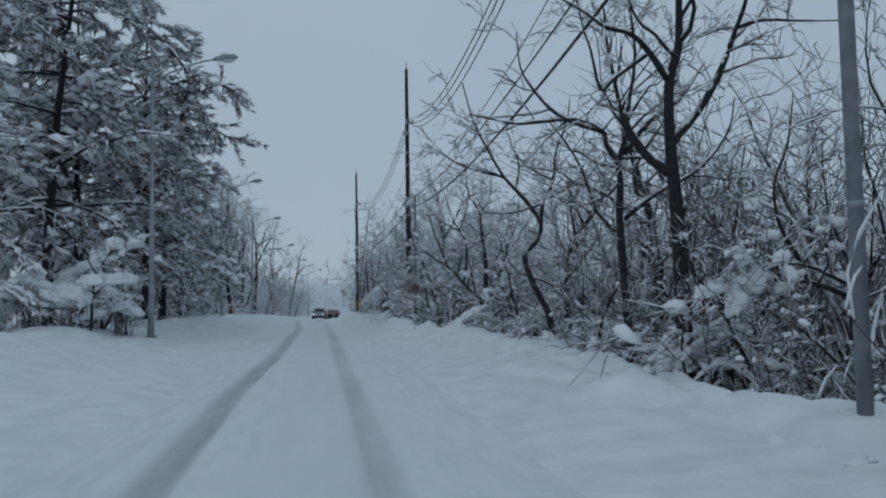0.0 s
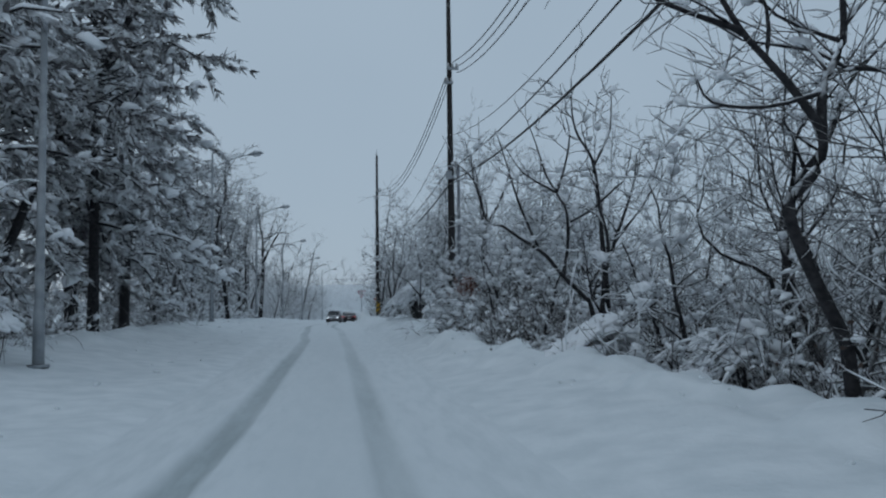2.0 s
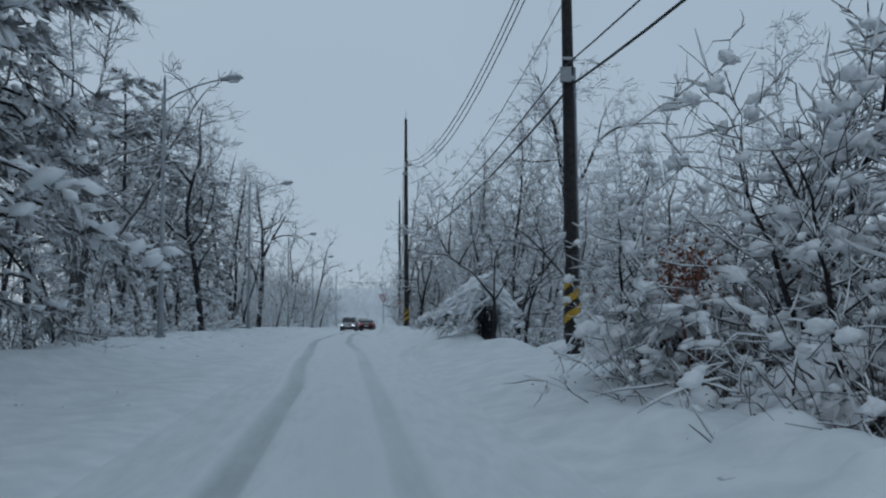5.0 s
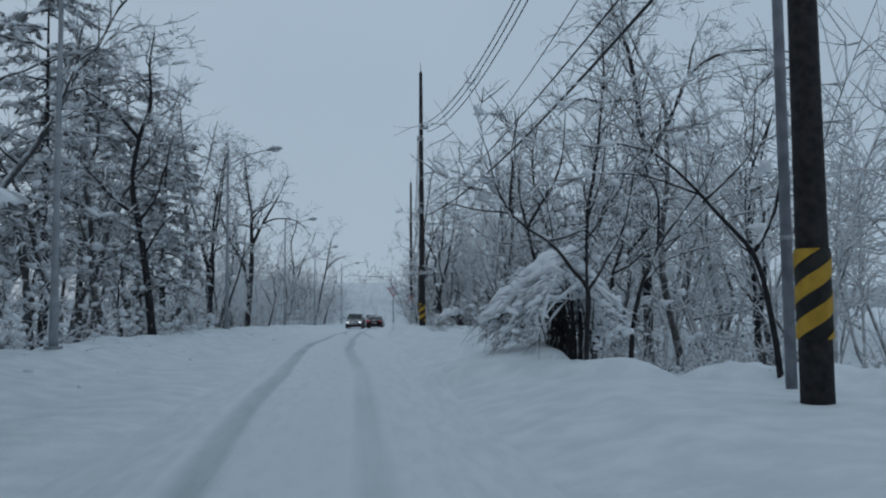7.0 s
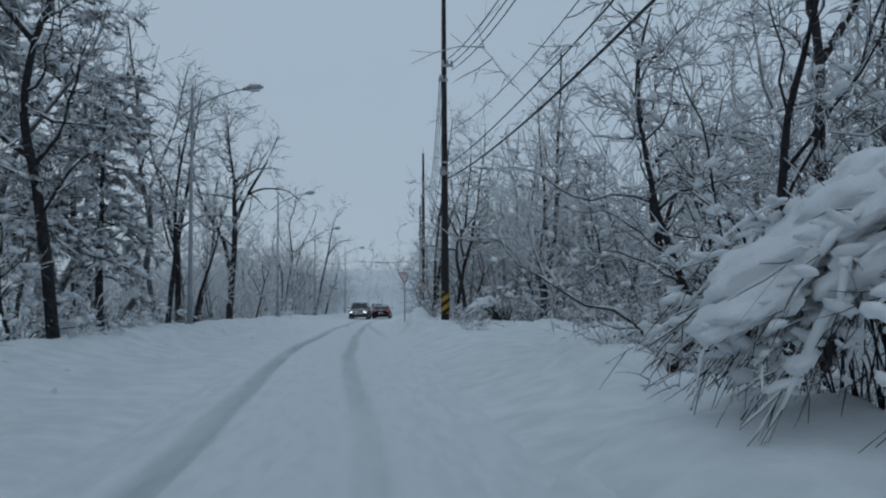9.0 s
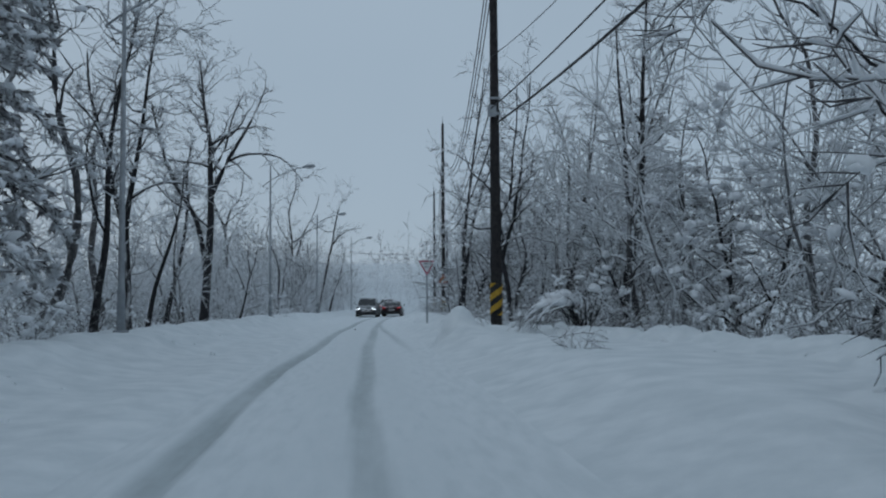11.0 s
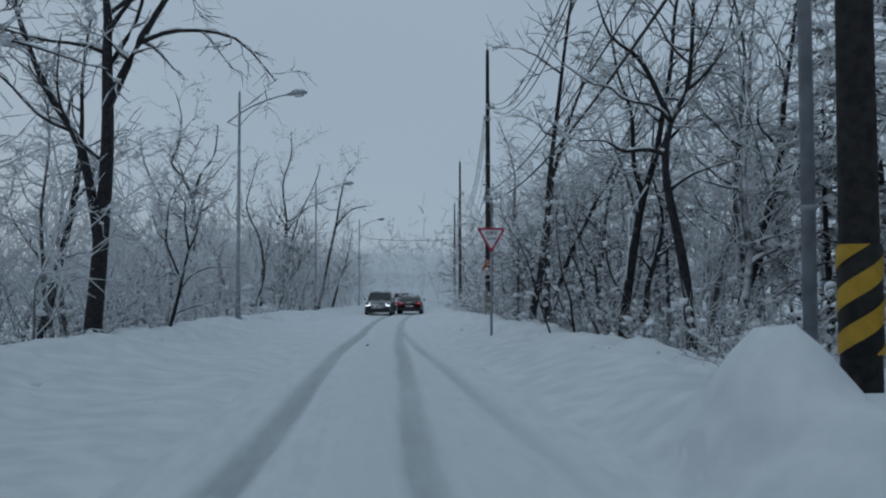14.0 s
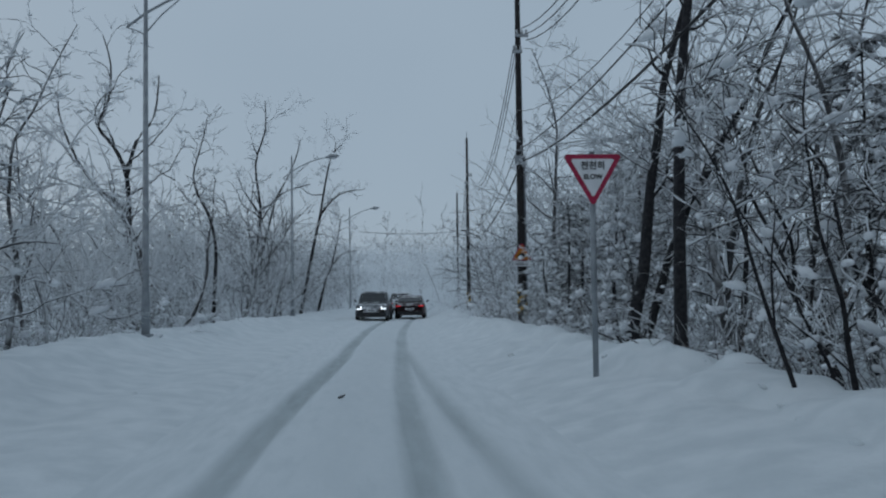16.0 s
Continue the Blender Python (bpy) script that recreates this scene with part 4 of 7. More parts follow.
def car(name, label, paint, suv, lit):
    """A car that faces +y, its wheels on z = 0."""
    ob = new(name)
    L, W = (4.65, 0.94) if suv else (4.5, 0.90)
    hood, deck, roof = (1.05, 1.10, 1.72) if suv else (0.93, 1.02, 1.46)
    y0, y1 = -L / 2, L / 2
    body = loft([(y0, W - 0.14, 0.42, deck - 0.2), (y0 + 0.1, W - 0.04, 0.3, deck - 0.05), (y0 + 0.6, W, 0.24, deck), (y0 + 1.4, W, 0.22, deck), (0.3, W, 0.22, hood + 0.06),
                 (y1 - 1.3, W, 0.22, hood), (y1 - 0.5, W - 0.02, 0.24, hood - 0.08), (y1 - 0.1, W - 0.08, 0.32, hood - 0.2), (y1, W - 0.2, 0.42, hood - 0.32)], body_ring)
    bd = part("body", body, paint, ob)
    cab_rear = y0 + (0.25 if suv else 0.55)
    lean = 0.16
    cab = loft([(cab_rear, W - 0.08, deck - 0.05, deck + 0.02, 0.02), (cab_rear + (0.35 if suv else 0.75), W - 0.08, deck - 0.05, roof - 0.04, lean), (0.0, W - 0.08, deck - 0.05, roof, lean),
                (0.35, W - 0.08, hood - 0.02, roof - 0.05, lean), (1.15, W - 0.08, hood - 0.06, hood + 0.02, 0.02)], cabin_ring)
    cb = part("cabin", cab, paint, ob)
    rear = Build()
    ya, yb = cab_rear + 0.04, cab_rear + (0.31 if suv else 0.68)
    za, zb = deck + 0.06, roof - 0.10
    wa, wb = W - 0.16, W - 0.30
    rear.quad((-wa, ya - 0.012, za), (wa, ya - 0.012, za), (wb, yb - 0.03, zb), (-wb, yb - 0.03, zb))
    rear.quad((-wa, ya + 0.01, za - 0.02), (-wb, yb + 0.01, zb - 0.02), (wb, yb + 0.01, zb - 0.02), (wa, ya + 0.01, za - 0.02))
    part("rear_window", rear, GLASS, cb, "dark rear glass", False)
    wind = Build()
    wind.quad((W - 0.18, 1.10, hood + 0.06), (-W + 0.18, 1.10, hood + 0.06), (-W + 0.30, 0.42, roof - 0.10), (W - 0.30, 0.42, roof - 0.10))
    wind.quad((W - 0.18, 1.06, hood + 0.05), (W - 0.30, 0.38, roof - 0.11), (-W + 0.30, 0.38, roof - 0.11), (-W + 0.18, 1.06, hood + 0.05))
    part("windscreen", wind, GLASS, cb, "dark windscreen", False)
    for s in (-1, 1):
        for wy0, wy1, wt0, wt1 in ((-0.9, -0.08, -0.7, -0.08), (0.0, 0.85, 0.0, 0.36)):
            g = Build()
            xo, xi = s * (W - 0.075), s * (W - 0.20)
            g.quad((xo, wy0, deck + 0.05), (xo, wy1, deck + 0.05), (xi, wt1, roof - 0.12), (xi, wt0, roof - 0.12))
            part("side_window", g, GLASS, cb, smooth_shade=False)
        mir = Build()
        mir.blob((s * (W + 0.10), 0.78, deck + 0.05), 0.11, 0.06, 0.09, random.Random(5), 0, 8)
        part("wing_mirror", mir, TRIM, bd)
        tl = Build()
        tl.box(s * (W - 0.36), s * (W - 0.06), y0 - 0.005, y0 + 0.14, deck - 0.24, deck - 0.17)
        part("tail_light", tl, TAILLIGHT if lit == "rear" else REDPAINT, bd, "red tail light", False)
        hl = Build()
        hl.box(s * (W - 0.40), s * (W - 0.10), y1 - 0.16, y1 + 0.01, hood - 0.36, hood - 0.30)
        hl.box(s * (W - 0.40), s * (W - 0.34), y1 - 0.16, y1 + 0.01, hood - 0.30, hood - 0.18)
        part("headlight", hl, HEADLIGHT if lit == "front" else LENS, bd, "hooked bright headlight" if lit == "front" else "clear headlight", False)
        for wy in (y0 + 0.85, y1 - 0.88):
            wh = Build()
            wh.tube([Vector((s * (W - 0.20), wy, 0.33)), Vector((s * (W - 0.18), wy, 0.33)), Vector((s * (W - 0.0), wy, 0.33)), Vector((s * (W + 0.015), wy, 0.33))], [0.29, 0.33, 0.33, 0.29], 20)
            w = part("wheel", wh, TYRE, ob, "black tyre")
            rm = Build()
            rm.tube([Vector((s * (W + 0.005), wy, 0.33)), Vector((s * (W + 0.022), wy, 0.33))], [0.20, 0.17], 14)
            part("rim", rm, RIM, w, "alloy rim")
    for yy, nm, a, b in ((y0, "rear_bumper", -0.035, 0.2), (y1, "front_bumper", -0.2, 0.035)):
        bp = Build()
        bp.box(-W + 0.12, W - 0.12, yy + a, yy + b, 0.28, 0.50)
        bevelled(part(nm, bp, TRIM, bd, "black lower bumper", False), 0.03)
    for yy, d in ((y0, -1), (y1, 1)):
        pl = Build()
        pl.box(-0.26, 0.26, min(yy, yy + d * 0.03), max(yy, yy + d * 0.03), 0.58, 0.70)
        p = part("number_plate", pl, WHITEPAINT, bd, "white plate", False)
        bar = Build()
        bar.box(-0.2, 0.2, min(yy + d * 0.031, yy + d * 0.034), max(yy + d * 0.031, yy + d * 0.034), 0.615, 0.665)
        part("writing_bar", bar, INK, p, smooth_shade=False)
    gr = Build()
    for k in range(4):
        gr.box(-0.45, 0.45, y1 - 0.1, y1 + 0.012, 0.52 + 0.055 * k, 0.55 + 0.055 * k)
    part("grille", gr, RIM, bd, "chrome slatted grille", False)
    return tagged(ob, label, "car")


def park(ob, x, y, turn):
    d = 1.2
    slope = math.degrees(math.atan2(float(level(y + d) - level(y - d)), 2 * d))
    up = slope if abs(turn) < 90 else -slope
    ob.matrix_world = pose(x, y, float(level(y)) - 0.02, up, 0, turn)


park(car("red_sedan", "dark red sedan with lit tail lights on the snowy road", RED_CAR, False, "rear"), 2.56, 124.0, -5.5)
park(car("silver_suv", "silver oncoming sport utility car with lit headlights", SILVER_CAR, True, "front"), 0.24, 121.0, 175)
park(car("white_car", "white car half hidden behind a red sedan", WHITE_CAR, True, "rear"), 2.5, 137.5, -6)


# ---- trees that stand out along the road ----
def hero(x, y, seed, label, bark=None, twig=None, turn=0.0, sink=0.0, **kw):
    rng = random.Random(seed)
    return put_tree(x, y, tree_meshes(rng, bark or BARK, twig or TWIG, **kw), label, turn, sink=sink)


def rows_at(x, y, z, rows):
    """Limb rows whose heights count from the level z, for a tree that stands at x, y."""
    dz = z - at_ground(x, y)
    return line3([(r[0], r[1] + dz, *r[2:]) for r in rows])


# dark tree with a broken stub
A = (5.08, 10.5, 1.56)
hero(A[0], A[1], 11, "dark bare tree with a broken stub limb behind a snowbank", tall=8.5, thick=0.13,
     trunk_pts=line3([(0.06, -0.3)]) + rows_at(*A, [(0, 0), (-0.03, 0.91), (-0.07, 1.56), (-0.11, 2.22), (-0.09, 3.02), (0.07, 3.56), (0.10, 4.24), (0.18, 5.25), (0.1, 6.4), (0.3, 7.6)]),
     limbs=[(rows_at(*A, [(-0.07, 1.66), (-0.26, 1.80), (-0.47, 1.96), (-0.71, 2.27), (-0.81, 2.57)]), 0.075, True),
            (rows_at(*A, [(-0.06, 2.17), (0.06, 2.32), (0.38, 2.63, 0.1), (0.69, 3.11, 0.1), (0.92, 3.52, 0.2), (1.09, 3.93, 0.2), (1.24, 4.29, 0.2), (1.44, 4.89, 0.3), (1.5, 5.8, 0.3)]), 0.075),
            (rows_at(*A, [(1.09, 3.93, 0.2), (1.45, 4.03, 0.1), (2.04, 4.01), (2.63, 4.00, -0.1)]), 0.035),
            (rows_at(*A, [(-0.09, 3.02), (-0.42, 3.41, -0.1), (-0.69, 3.67, -0.1), (-1.10, 3.72, -0.2), (-1.37, 3.90, -0.2), (-1.83, 4.09, -0.3)]), 0.05),
            (rows_at(*A, [(-0.42, 3.41), (-0.85, 3.1, 0.2), (-1.05, 2.95, 0.2), (-1.18, 3.52, 0.2), (-1.30, 3.90, 0.2), (-1.4, 4.6, 0.2)]), 0.035),
            (rows_at(*A, [(-0.07, 1.56), (0.25, 1.77, -0.2), (0.62, 2.26, -0.3), (0.73, 2.76, -0.3)]), 0.03)],
     fans=9, bare=0.5, twigs=5, broad=1.1)
B = (6.76, 9.2, 1.24)
arch = hero(B[0], B[1], 47, "low arching dead branch with a thick lump of snow", tall=3.6, thick=0.07,
     trunk_pts=line3([(0.15, -0.3)]) + rows_at(*B, [(0, 0), (-0.05, 0.23), (-0.37, 0.38), (-0.75, 0.47), (-1.19, 0.48), (-1.57, 0.42)]),
     limbs=[(rows_at(*B, [(-0.07, 0.41), (-0.74, 0.68), (-1.43, 0.51), (-2.07, 0.25), (-2.55, 0.10), (-2.86, -0.23)]), 0.03),
            (rows_at(*B, [(-0.61, 0.44), (-0.74, 0.76), (-0.97, 1.18), (-1.02, 1.70), (-0.81, 2.21), (-0.7, 2.9)]), 0.035)],
     fans=4, bare=0.4, twigs=6, droop=0.04, blobs=60, blob_max=0.14)
for q in ((-1.45, 0.0, 0.42, 0.24, 0.2, 0.2), (-1.6, -0.05, 0.2, 0.15, 0.15, 0.22), (-1.9, 0.05, 0.36, 0.2, 0.17, 0.12)):
    lump = Build()
    lump.pillow((q[0], q[1], q[2] + B[2] - at_ground(B[0], B[1])), q[3], q[4], q[5], 5 * q[3] + q[0], 0.3)
    part("snow_cap", lump, CLUMP, arch, "hanging lump of snow")
# dark tree whose long limb sweeps towards the road
V = (5.0, 12.4, 0.0)
hero(V[0], V[1], 61, "dark tree with a long level limb reaching to the road", tall=8.0, thick=0.088,
     trunk_pts=line3([(0.1, -0.3)]) + rows_at(*V, [(0.08, 0.4), (0.0, 1.6), (-0.06, 2.76), (-0.03, 3.41), (-0.05, 3.77), (0.11, 4.25), (0.13, 4.61), (0.3, 5.6), (0.2, 6.8), (0.35, 7.8)]),
     limbs=[(rows_at(*V, [(-0.05, 3.77), (-0.25, 4.03), (-0.32, 4.27), (-0.77, 4.46), (-1.38, 4.41), (-1.81, 4.37), (-2.22, 4.45), (-2.58, 4.51)]), 0.055),
            (rows_at(*V, [(-0.32, 4.27), (-0.82, 4.41), (-1.19, 4.62), (-1.48, 4.94), (-1.69, 5.30), (-1.75, 5.9)]), 0.045),
            (rows_at(*V, [(-0.07, 3.41), (-0.26, 3.20), (-0.58, 3.08), (-0.89, 2.96)]), 0.025),
            (rows_at(*V, [(0.05, 3.9), (0.6, 4.5, 0.2), (1.2, 4.9, 0.3), (1.7, 5.6, 0.3)]), 0.06),
            (rows_at(*V, [(-0.06, 2.76), (0.5, 3.2, -0.2), (1.1, 3.5, -0.3), (1.8, 3.4, -0.3)]), 0.045)],
     fans=7, bare=0.5, twigs=6, broad=1.0, snowy=0.85)
hero(7.4, 16.1, 45, "tall dark tree inside a snowy thicket", tall=9.5, thick=0.17, fans=12, bare=0.3, twigs=6, broad=1.2)
hero(7.6, 9.6, 46, "bare tree with wide reaching twiggy branches", tall=8.0, thick=0.11, fans=13, bare=0.3, twigs=6, broad=1.4)
hero(7.0, 20.6, 50, "dark bare tree with a wide twiggy crown", tall=8.0, thick=0.12, fans=13, bare=0.3, twigs=5, broad=1.2)
# crooked leaning tree
C = (5.1, 17.0, 0.92)
hero(C[0], C[1], 12, "crooked dark leaning tree with long bare branches", tall=6.0, thick=0.085,
     trunk_pts=line3([(0.1, -0.3)]) + rows_at(*C, [(0.0, 0.0), (-0.07, 0.29), (-0.42, 1.02), (-0.56, 1.54), (-0.26, 1.90), (-0.18, 2.27), (-0.48, 2.72), (-0.74, 3.01), (-1.00, 3.30), (-1.29, 3.78), (-1.54, 4.26), (-1.72, 4.70), (-1.9, 5.4)]),
     limbs=[(rows_at(*C, [(-0.18, 2.27), (-0.07, 2.80, 0.1), (0.17, 3.25, 0.1), (0.28, 3.94, 0.2), (0.54, 4.56, 0.2), (0.64, 5.2, 0.2)]), 0.055),
            (rows_at(*C, [(-1.00, 3.30), (-1.46, 3.38, -0.1), (-2.05, 3.54, -0.2), (-2.78, 3.99, -0.2)]), 0.04),
            (rows_at(*C, [(-0.09, 2.72, 0.1), (-0.87, 2.48, -0.2), (-1.48, 2.48, -0.3), (-1.63, 2.70, -0.3)]), 0.03),
            (rows_at(*C, [(0.17, 3.25, 0.1), (-0.37, 3.62, 0.4), (-0.74, 4.13, 0.5)]), 0.03),
            (rows_at(*C, [(-0.74, 3.01), (-0.60, 3.61, 0.2), (-0.81, 4.28, 0.3)]), 0.03)], fans=3, bare=0.6, twigs=5, broad=1.0)
hero(5.2, 24.5, 13, "bare tree with low arching branches over a snowbank", tall=5.2, thick=0.085, fans=6, bare=0.25, twigs=4, broad=1.5)
D = (5.25, 25.2, 1.31)
hero(D[0], D[1], 33, "crooked dark tree with long branches reaching over the bank", tall=5.0, thick=0.066,
     trunk_pts=line3([(0.3, -0.3)]) + rows_at(*D, [(0, 0), (-0.13, 0.26), (-0.59, 0.71), (-0.97, 1.16), (-1.50, 1.51), (-1.82, 1.73), (-2.15, 1.86), (-2.33, 2.56), (-2.78, 3.03)]),
     limbs=[(rows_at(*D, [(-0.59, 0.71), (-0.46, 1.29, 0.1), (-0.46, 2.01, 0.1), (-0.67, 2.43, 0.1), (-0.88, 2.79, 0.1), (-1.06, 3.38, 0.1), (-1.22, 3.91, 0.2)]), 0.042),
            (rows_at(*D, [(-0.67, 2.43, 0.1), (-0.46, 2.94, 0.2), (-0.33, 3.61, 0.2), (-0.38, 4.08, 0.3)]), 0.035),
            (rows_at(*D, [(-1.10, 1.29), (-1.47, 2.25, 0.1), (-1.66, 2.90, 0.1), (-1.90, 3.75, 0.2)]), 0.035),
            (rows_at(*D, [(-0.67, 2.43, 0.1), (-1.39, 2.78, -0.1), (-1.78, 3.29, -0.2)]), 0.025),
            (rows_at(*D, [(-2.15, 1.86), (-2.39, 2.75, 0.1), (-2.41, 3.21, 0.1)]), 0.022)], fans=0, twigs=3, broad=0.8, blobs=12)
E = (5.27, 24.4, 1.68)
hero(E[0], E[1], 53, "slender dark tree with upright bare limbs", tall=5.0, thick=0.068,
     trunk_pts=line3([(0.1, -0.3)]) + rows_at(*E, [(0, 0), (-0.03, 0.59), (-0.07, 1.13), (-0.10, 1.73), (-0.22, 2.58), (-0.49, 3.03), (-0.60, 3.49), (-0.6, 4.2)]),
     limbs=[(rows_at(*E, [(-0.20, 2.46), (-0.02, 2.77), (0.16, 3.21), (0.2, 3.9)]), 0.035), (rows_at(*E, [(-0.07, 1.73), (-0.37, 1.54), (-0.69, 1.36)]), 0.03, True),
            (rows_at(*E, [(-0.10, 1.73), (0.23, 2.04), (0.44, 2.23), (0.6, 2.9)]), 0.03)], fans=2, bare=0.6, twigs=3, broad=0.8, blobs=8)
hero(5.9, 27.5, 14, "bare dark tree with wide low crooked limbs", tall=6.0, thick=0.10, fans=6, bare=0.3, twigs=4, broad=1.4)
G = (3.74, 43.7, 0.69)
hero(G[0], G[1], 15, "forked roadside tree with a long leaning limb, snow in its forks", tall=4.2, thick=0.042,
     trunk_pts=line3([(0, -0.3)]) + rows_at(*G, [(0, 0), (0.03, 0.53), (0.05, 1.05), (-0.19, 1.37), (-0.40, 1.65), (-0.58, 1.81), (-0.87, 1.99), (-1.12, 2.20), (-1.34, 2.24), (-1.66, 2.27), (-1.98, 2.35), (-2.26, 2.38)]),
     limbs=[(rows_at(*G, [(0.05, 1.05), (0.19, 1.25), (0.36, 1.54), (0.61, 1.95), (0.76, 2.58), (0.9, 3.3)]), 0.03),
            (rows_at(*G, [(-1.12, 2.20), (-1.25, 2.44), (-1.37, 2.72), (-1.44, 3.09), (-1.6, 3.5)]), 0.024),
            (rows_at(*G, [(-1.12, 2.20), (-1.10, 2.53, 0.1), (-1.06, 2.94, 0.1), (-1.04, 3.26, 0.2), (-0.9, 3.9, 0.2)]), 0.026),
            (rows_at(*G, [(-0.87, 1.99), (-0.71, 2.29, -0.1), (-0.45, 2.71, -0.1), (-0.35, 3.13, -0.2), (-0.3, 3.8, -0.2)]), 0.028),
            (rows_at(*G, [(-0.58, 1.81), (-0.26, 1.86, 0.2), (0.08, 1.98, 0.2), (0.34, 1.78, 0.3)]), 0.024),
            (rows_at(*G, [(0.03, 0.53), (0.10, 1.74, 0.2), (0.14, 2.19, 0.2), (0.38, 2.78, 0.3), (0.5, 3.6, 0.3)]), 0.03)], fans=3, bare=0.5, twigs=5, broad=0.9, snowy=0.95, blobs=40, blob_max=0.09)
R = (5.36, 41.1, 0.58)
hero(R[0], R[1], 16, "slim tree leaning over the lane, snow along its limb", tall=4.0, thick=0.05,
     trunk_pts=line3([(0, -0.3)]) + rows_at(*R, [(0, 0), (-0.10, 0.80), (-0.28, 1.52), (-0.71, 2.01), (-1.10, 2.43), (-1.50, 2.75), (-1.96, 2.87)]),
     limbs=[(rows_at(*R, [(-0.28, 1.58), (-0.02, 2.04), (0.11, 2.64), (0.10, 3.10), (0.2, 3.8)]), 0.03), (rows_at(*R, [(-0.91, 2.17), (-0.41, 2.63), (-0.26, 2.90), (-0.2, 3.6)]), 0.02),
            (rows_at(*R, [(-0.97, 2.27), (-1.64, 2.49), (-2.2, 2.5)]), 0.018)], fans=3, bare=0.4, twigs=5, broad=0.9, snowy=0.95)
S = (4.9, 45.0, 0.69)
hero(S[0], S[1], 56, "small forked tree bending away from the road", tall=4.0, thick=0.05,
     trunk_pts=line3([(0, -0.3)]) + rows_at(*S, [(0, 0), (0.11, 0.80), (0.32, 1.42), (0.56, 1.87), (0.91, 2.32), (1.40, 2.97), (1.6, 3.6)]),
     limbs=[(rows_at(*S, [(0.17, 1.06), (0.70, 1.60), (1.75, 1.87)]), 0.025), (rows_at(*S, [(0.51, 1.83), (0.54, 2.60), (0.36, 3.05), (0.3, 3.7)]), 0.025)], fans=3, bare=0.4, twigs=5, broad=0.9, snowy=0.95)
hero(5.9, 50.6, 34, "dark tree with long sweeping low branches", tall=8.5, thick=0.095, fans=13, bare=0.18, droop=0.03, twigs=6, broad=1.5)
hero(5.1, 53.0, 35, "slim dark tree at the edge of a wood", tall=7.5, thick=0.085, fans=13, bare=0.2, droop=0.02, twigs=7, broad=1.4)
hero(8.0, 58.0, 33, "dark spreading tree over a hollow of snow", tall=8.5, thick=0.12, fans=12, bare=0.2, droop=0.02, twigs=6, broad=1.4, snowy=0.9)
hero(6.5, 53.6, 37, "dark spreading tree with snow-lined limbs", tall=6.5, thick=0.10, fans=12, bare=0.22, droop=0.03, twigs=6, broad=1.25, snowy=1.0)
hero(12.0, 53.5, 38, "bare tree with wide frosted limbs", twig=HAZE_RIMETWIG, tall=8.0, thick=0.10, fans=9, bare=0.28, twigs=6, broad=1.3, snowy=0.9)
hero(10.8, 51.5, 40, "dark forked tree beyond a snowed-in lane", tall=7.5, thick=0.12, fans=10, bare=0.25, twigs=6, broad=1.2, snowy=0.9)
hero(9.6, 52.4, 36, "tall bare tree with wide snowy limbs", bark=HAZE_RIME, twig=HAZE_RIMETWIG, tall=8.0, thick=0.10, fans=9, bare=0.25, twigs=6, broad=1.35)
U = (8.58, 53.9, 2.5)
hero(U[0], U[1], 17, "tall bare tree with a wide forked crown", twig=HAZE_RIMETWIG, tall=11.0, thick=0.15,
     trunk_pts=line3([(0, -0.3)]) + rows_at(*U, [(0.0, 0.0), (-0.04, 1.41), (0.03, 2.98), (-0.19, 5.05), (-0.40, 6.33), (-0.71, 7.13), (-1.01, 8.26)]),
     limbs=[(rows_at(*U, [(0.05, 3.14), (0.86, 4.43), (1.39, 5.57), (2.25, 6.24), (3.60, 6.45), (4.80, 6.40)]), 0.08), (rows_at(*U, [(-0.19, 4.89), (-1.25, 4.79), (-1.89, 4.86), (-2.54, 4.37)]), 0.05),
            (rows_at(*U, [(1.39, 5.57), (1.59, 6.55), (2.12, 7.55)]), 0.045), (rows_at(*U, [(-0.40, 6.33), (-0.80, 6.81), (-1.52, 7.27)]), 0.035)], fans=7, bare=0.4, twigs=6, snowy=1.0)
hero(8.2, 72.6, 18, "tall twin-stemmed bare tree with snow on its limbs", tall=12.0, thick=0.15,
     trunk_pts=line3([(-0.5, -0.3), (-0.3, 2.0), (0.1, 4.0), (0.25, 6.0), (0.3, 8.0), (0.45, 10.0), (0.5, 12.0)]),
     limbs=[(line3([(-0.1, 3.2), (-0.25, 4.6), (-0.3, 6.2), (-0.45, 8.0), (-0.5, 9.6)]), 0.10)], fans=10, bare=0.45, twigs=6)
H = (5.25, 80.7, 0.73)
hero(H[0], H[1], 19, "leaning dark tree in a snowy roadside wood", tall=10.0, thick=0.115,
     trunk_pts=line3([(-0.15, -0.3)]) + rows_at(*H, [(0, 0), (0.18, 1.16), (0.41, 2.33), (0.69, 3.19), (0.87, 4.16), (1.05, 5.13), (1.18, 6.44), (1.42, 7.77), (1.5, 9.2)]),
     limbs=[(rows_at(*H, [(0.41, 2.33), (0.20, 3.07), (0.16, 4.14), (-0.16, 5.10), (-0.3, 6.3)]), 0.07), (rows_at(*H, [(0.69, 3.19), (1.25, 3.84), (1.82, 4.18)]), 0.05)], fans=9, bare=0.4, twigs=5, snowy=0.95)
J = (5.17, 77.0, 0.30)
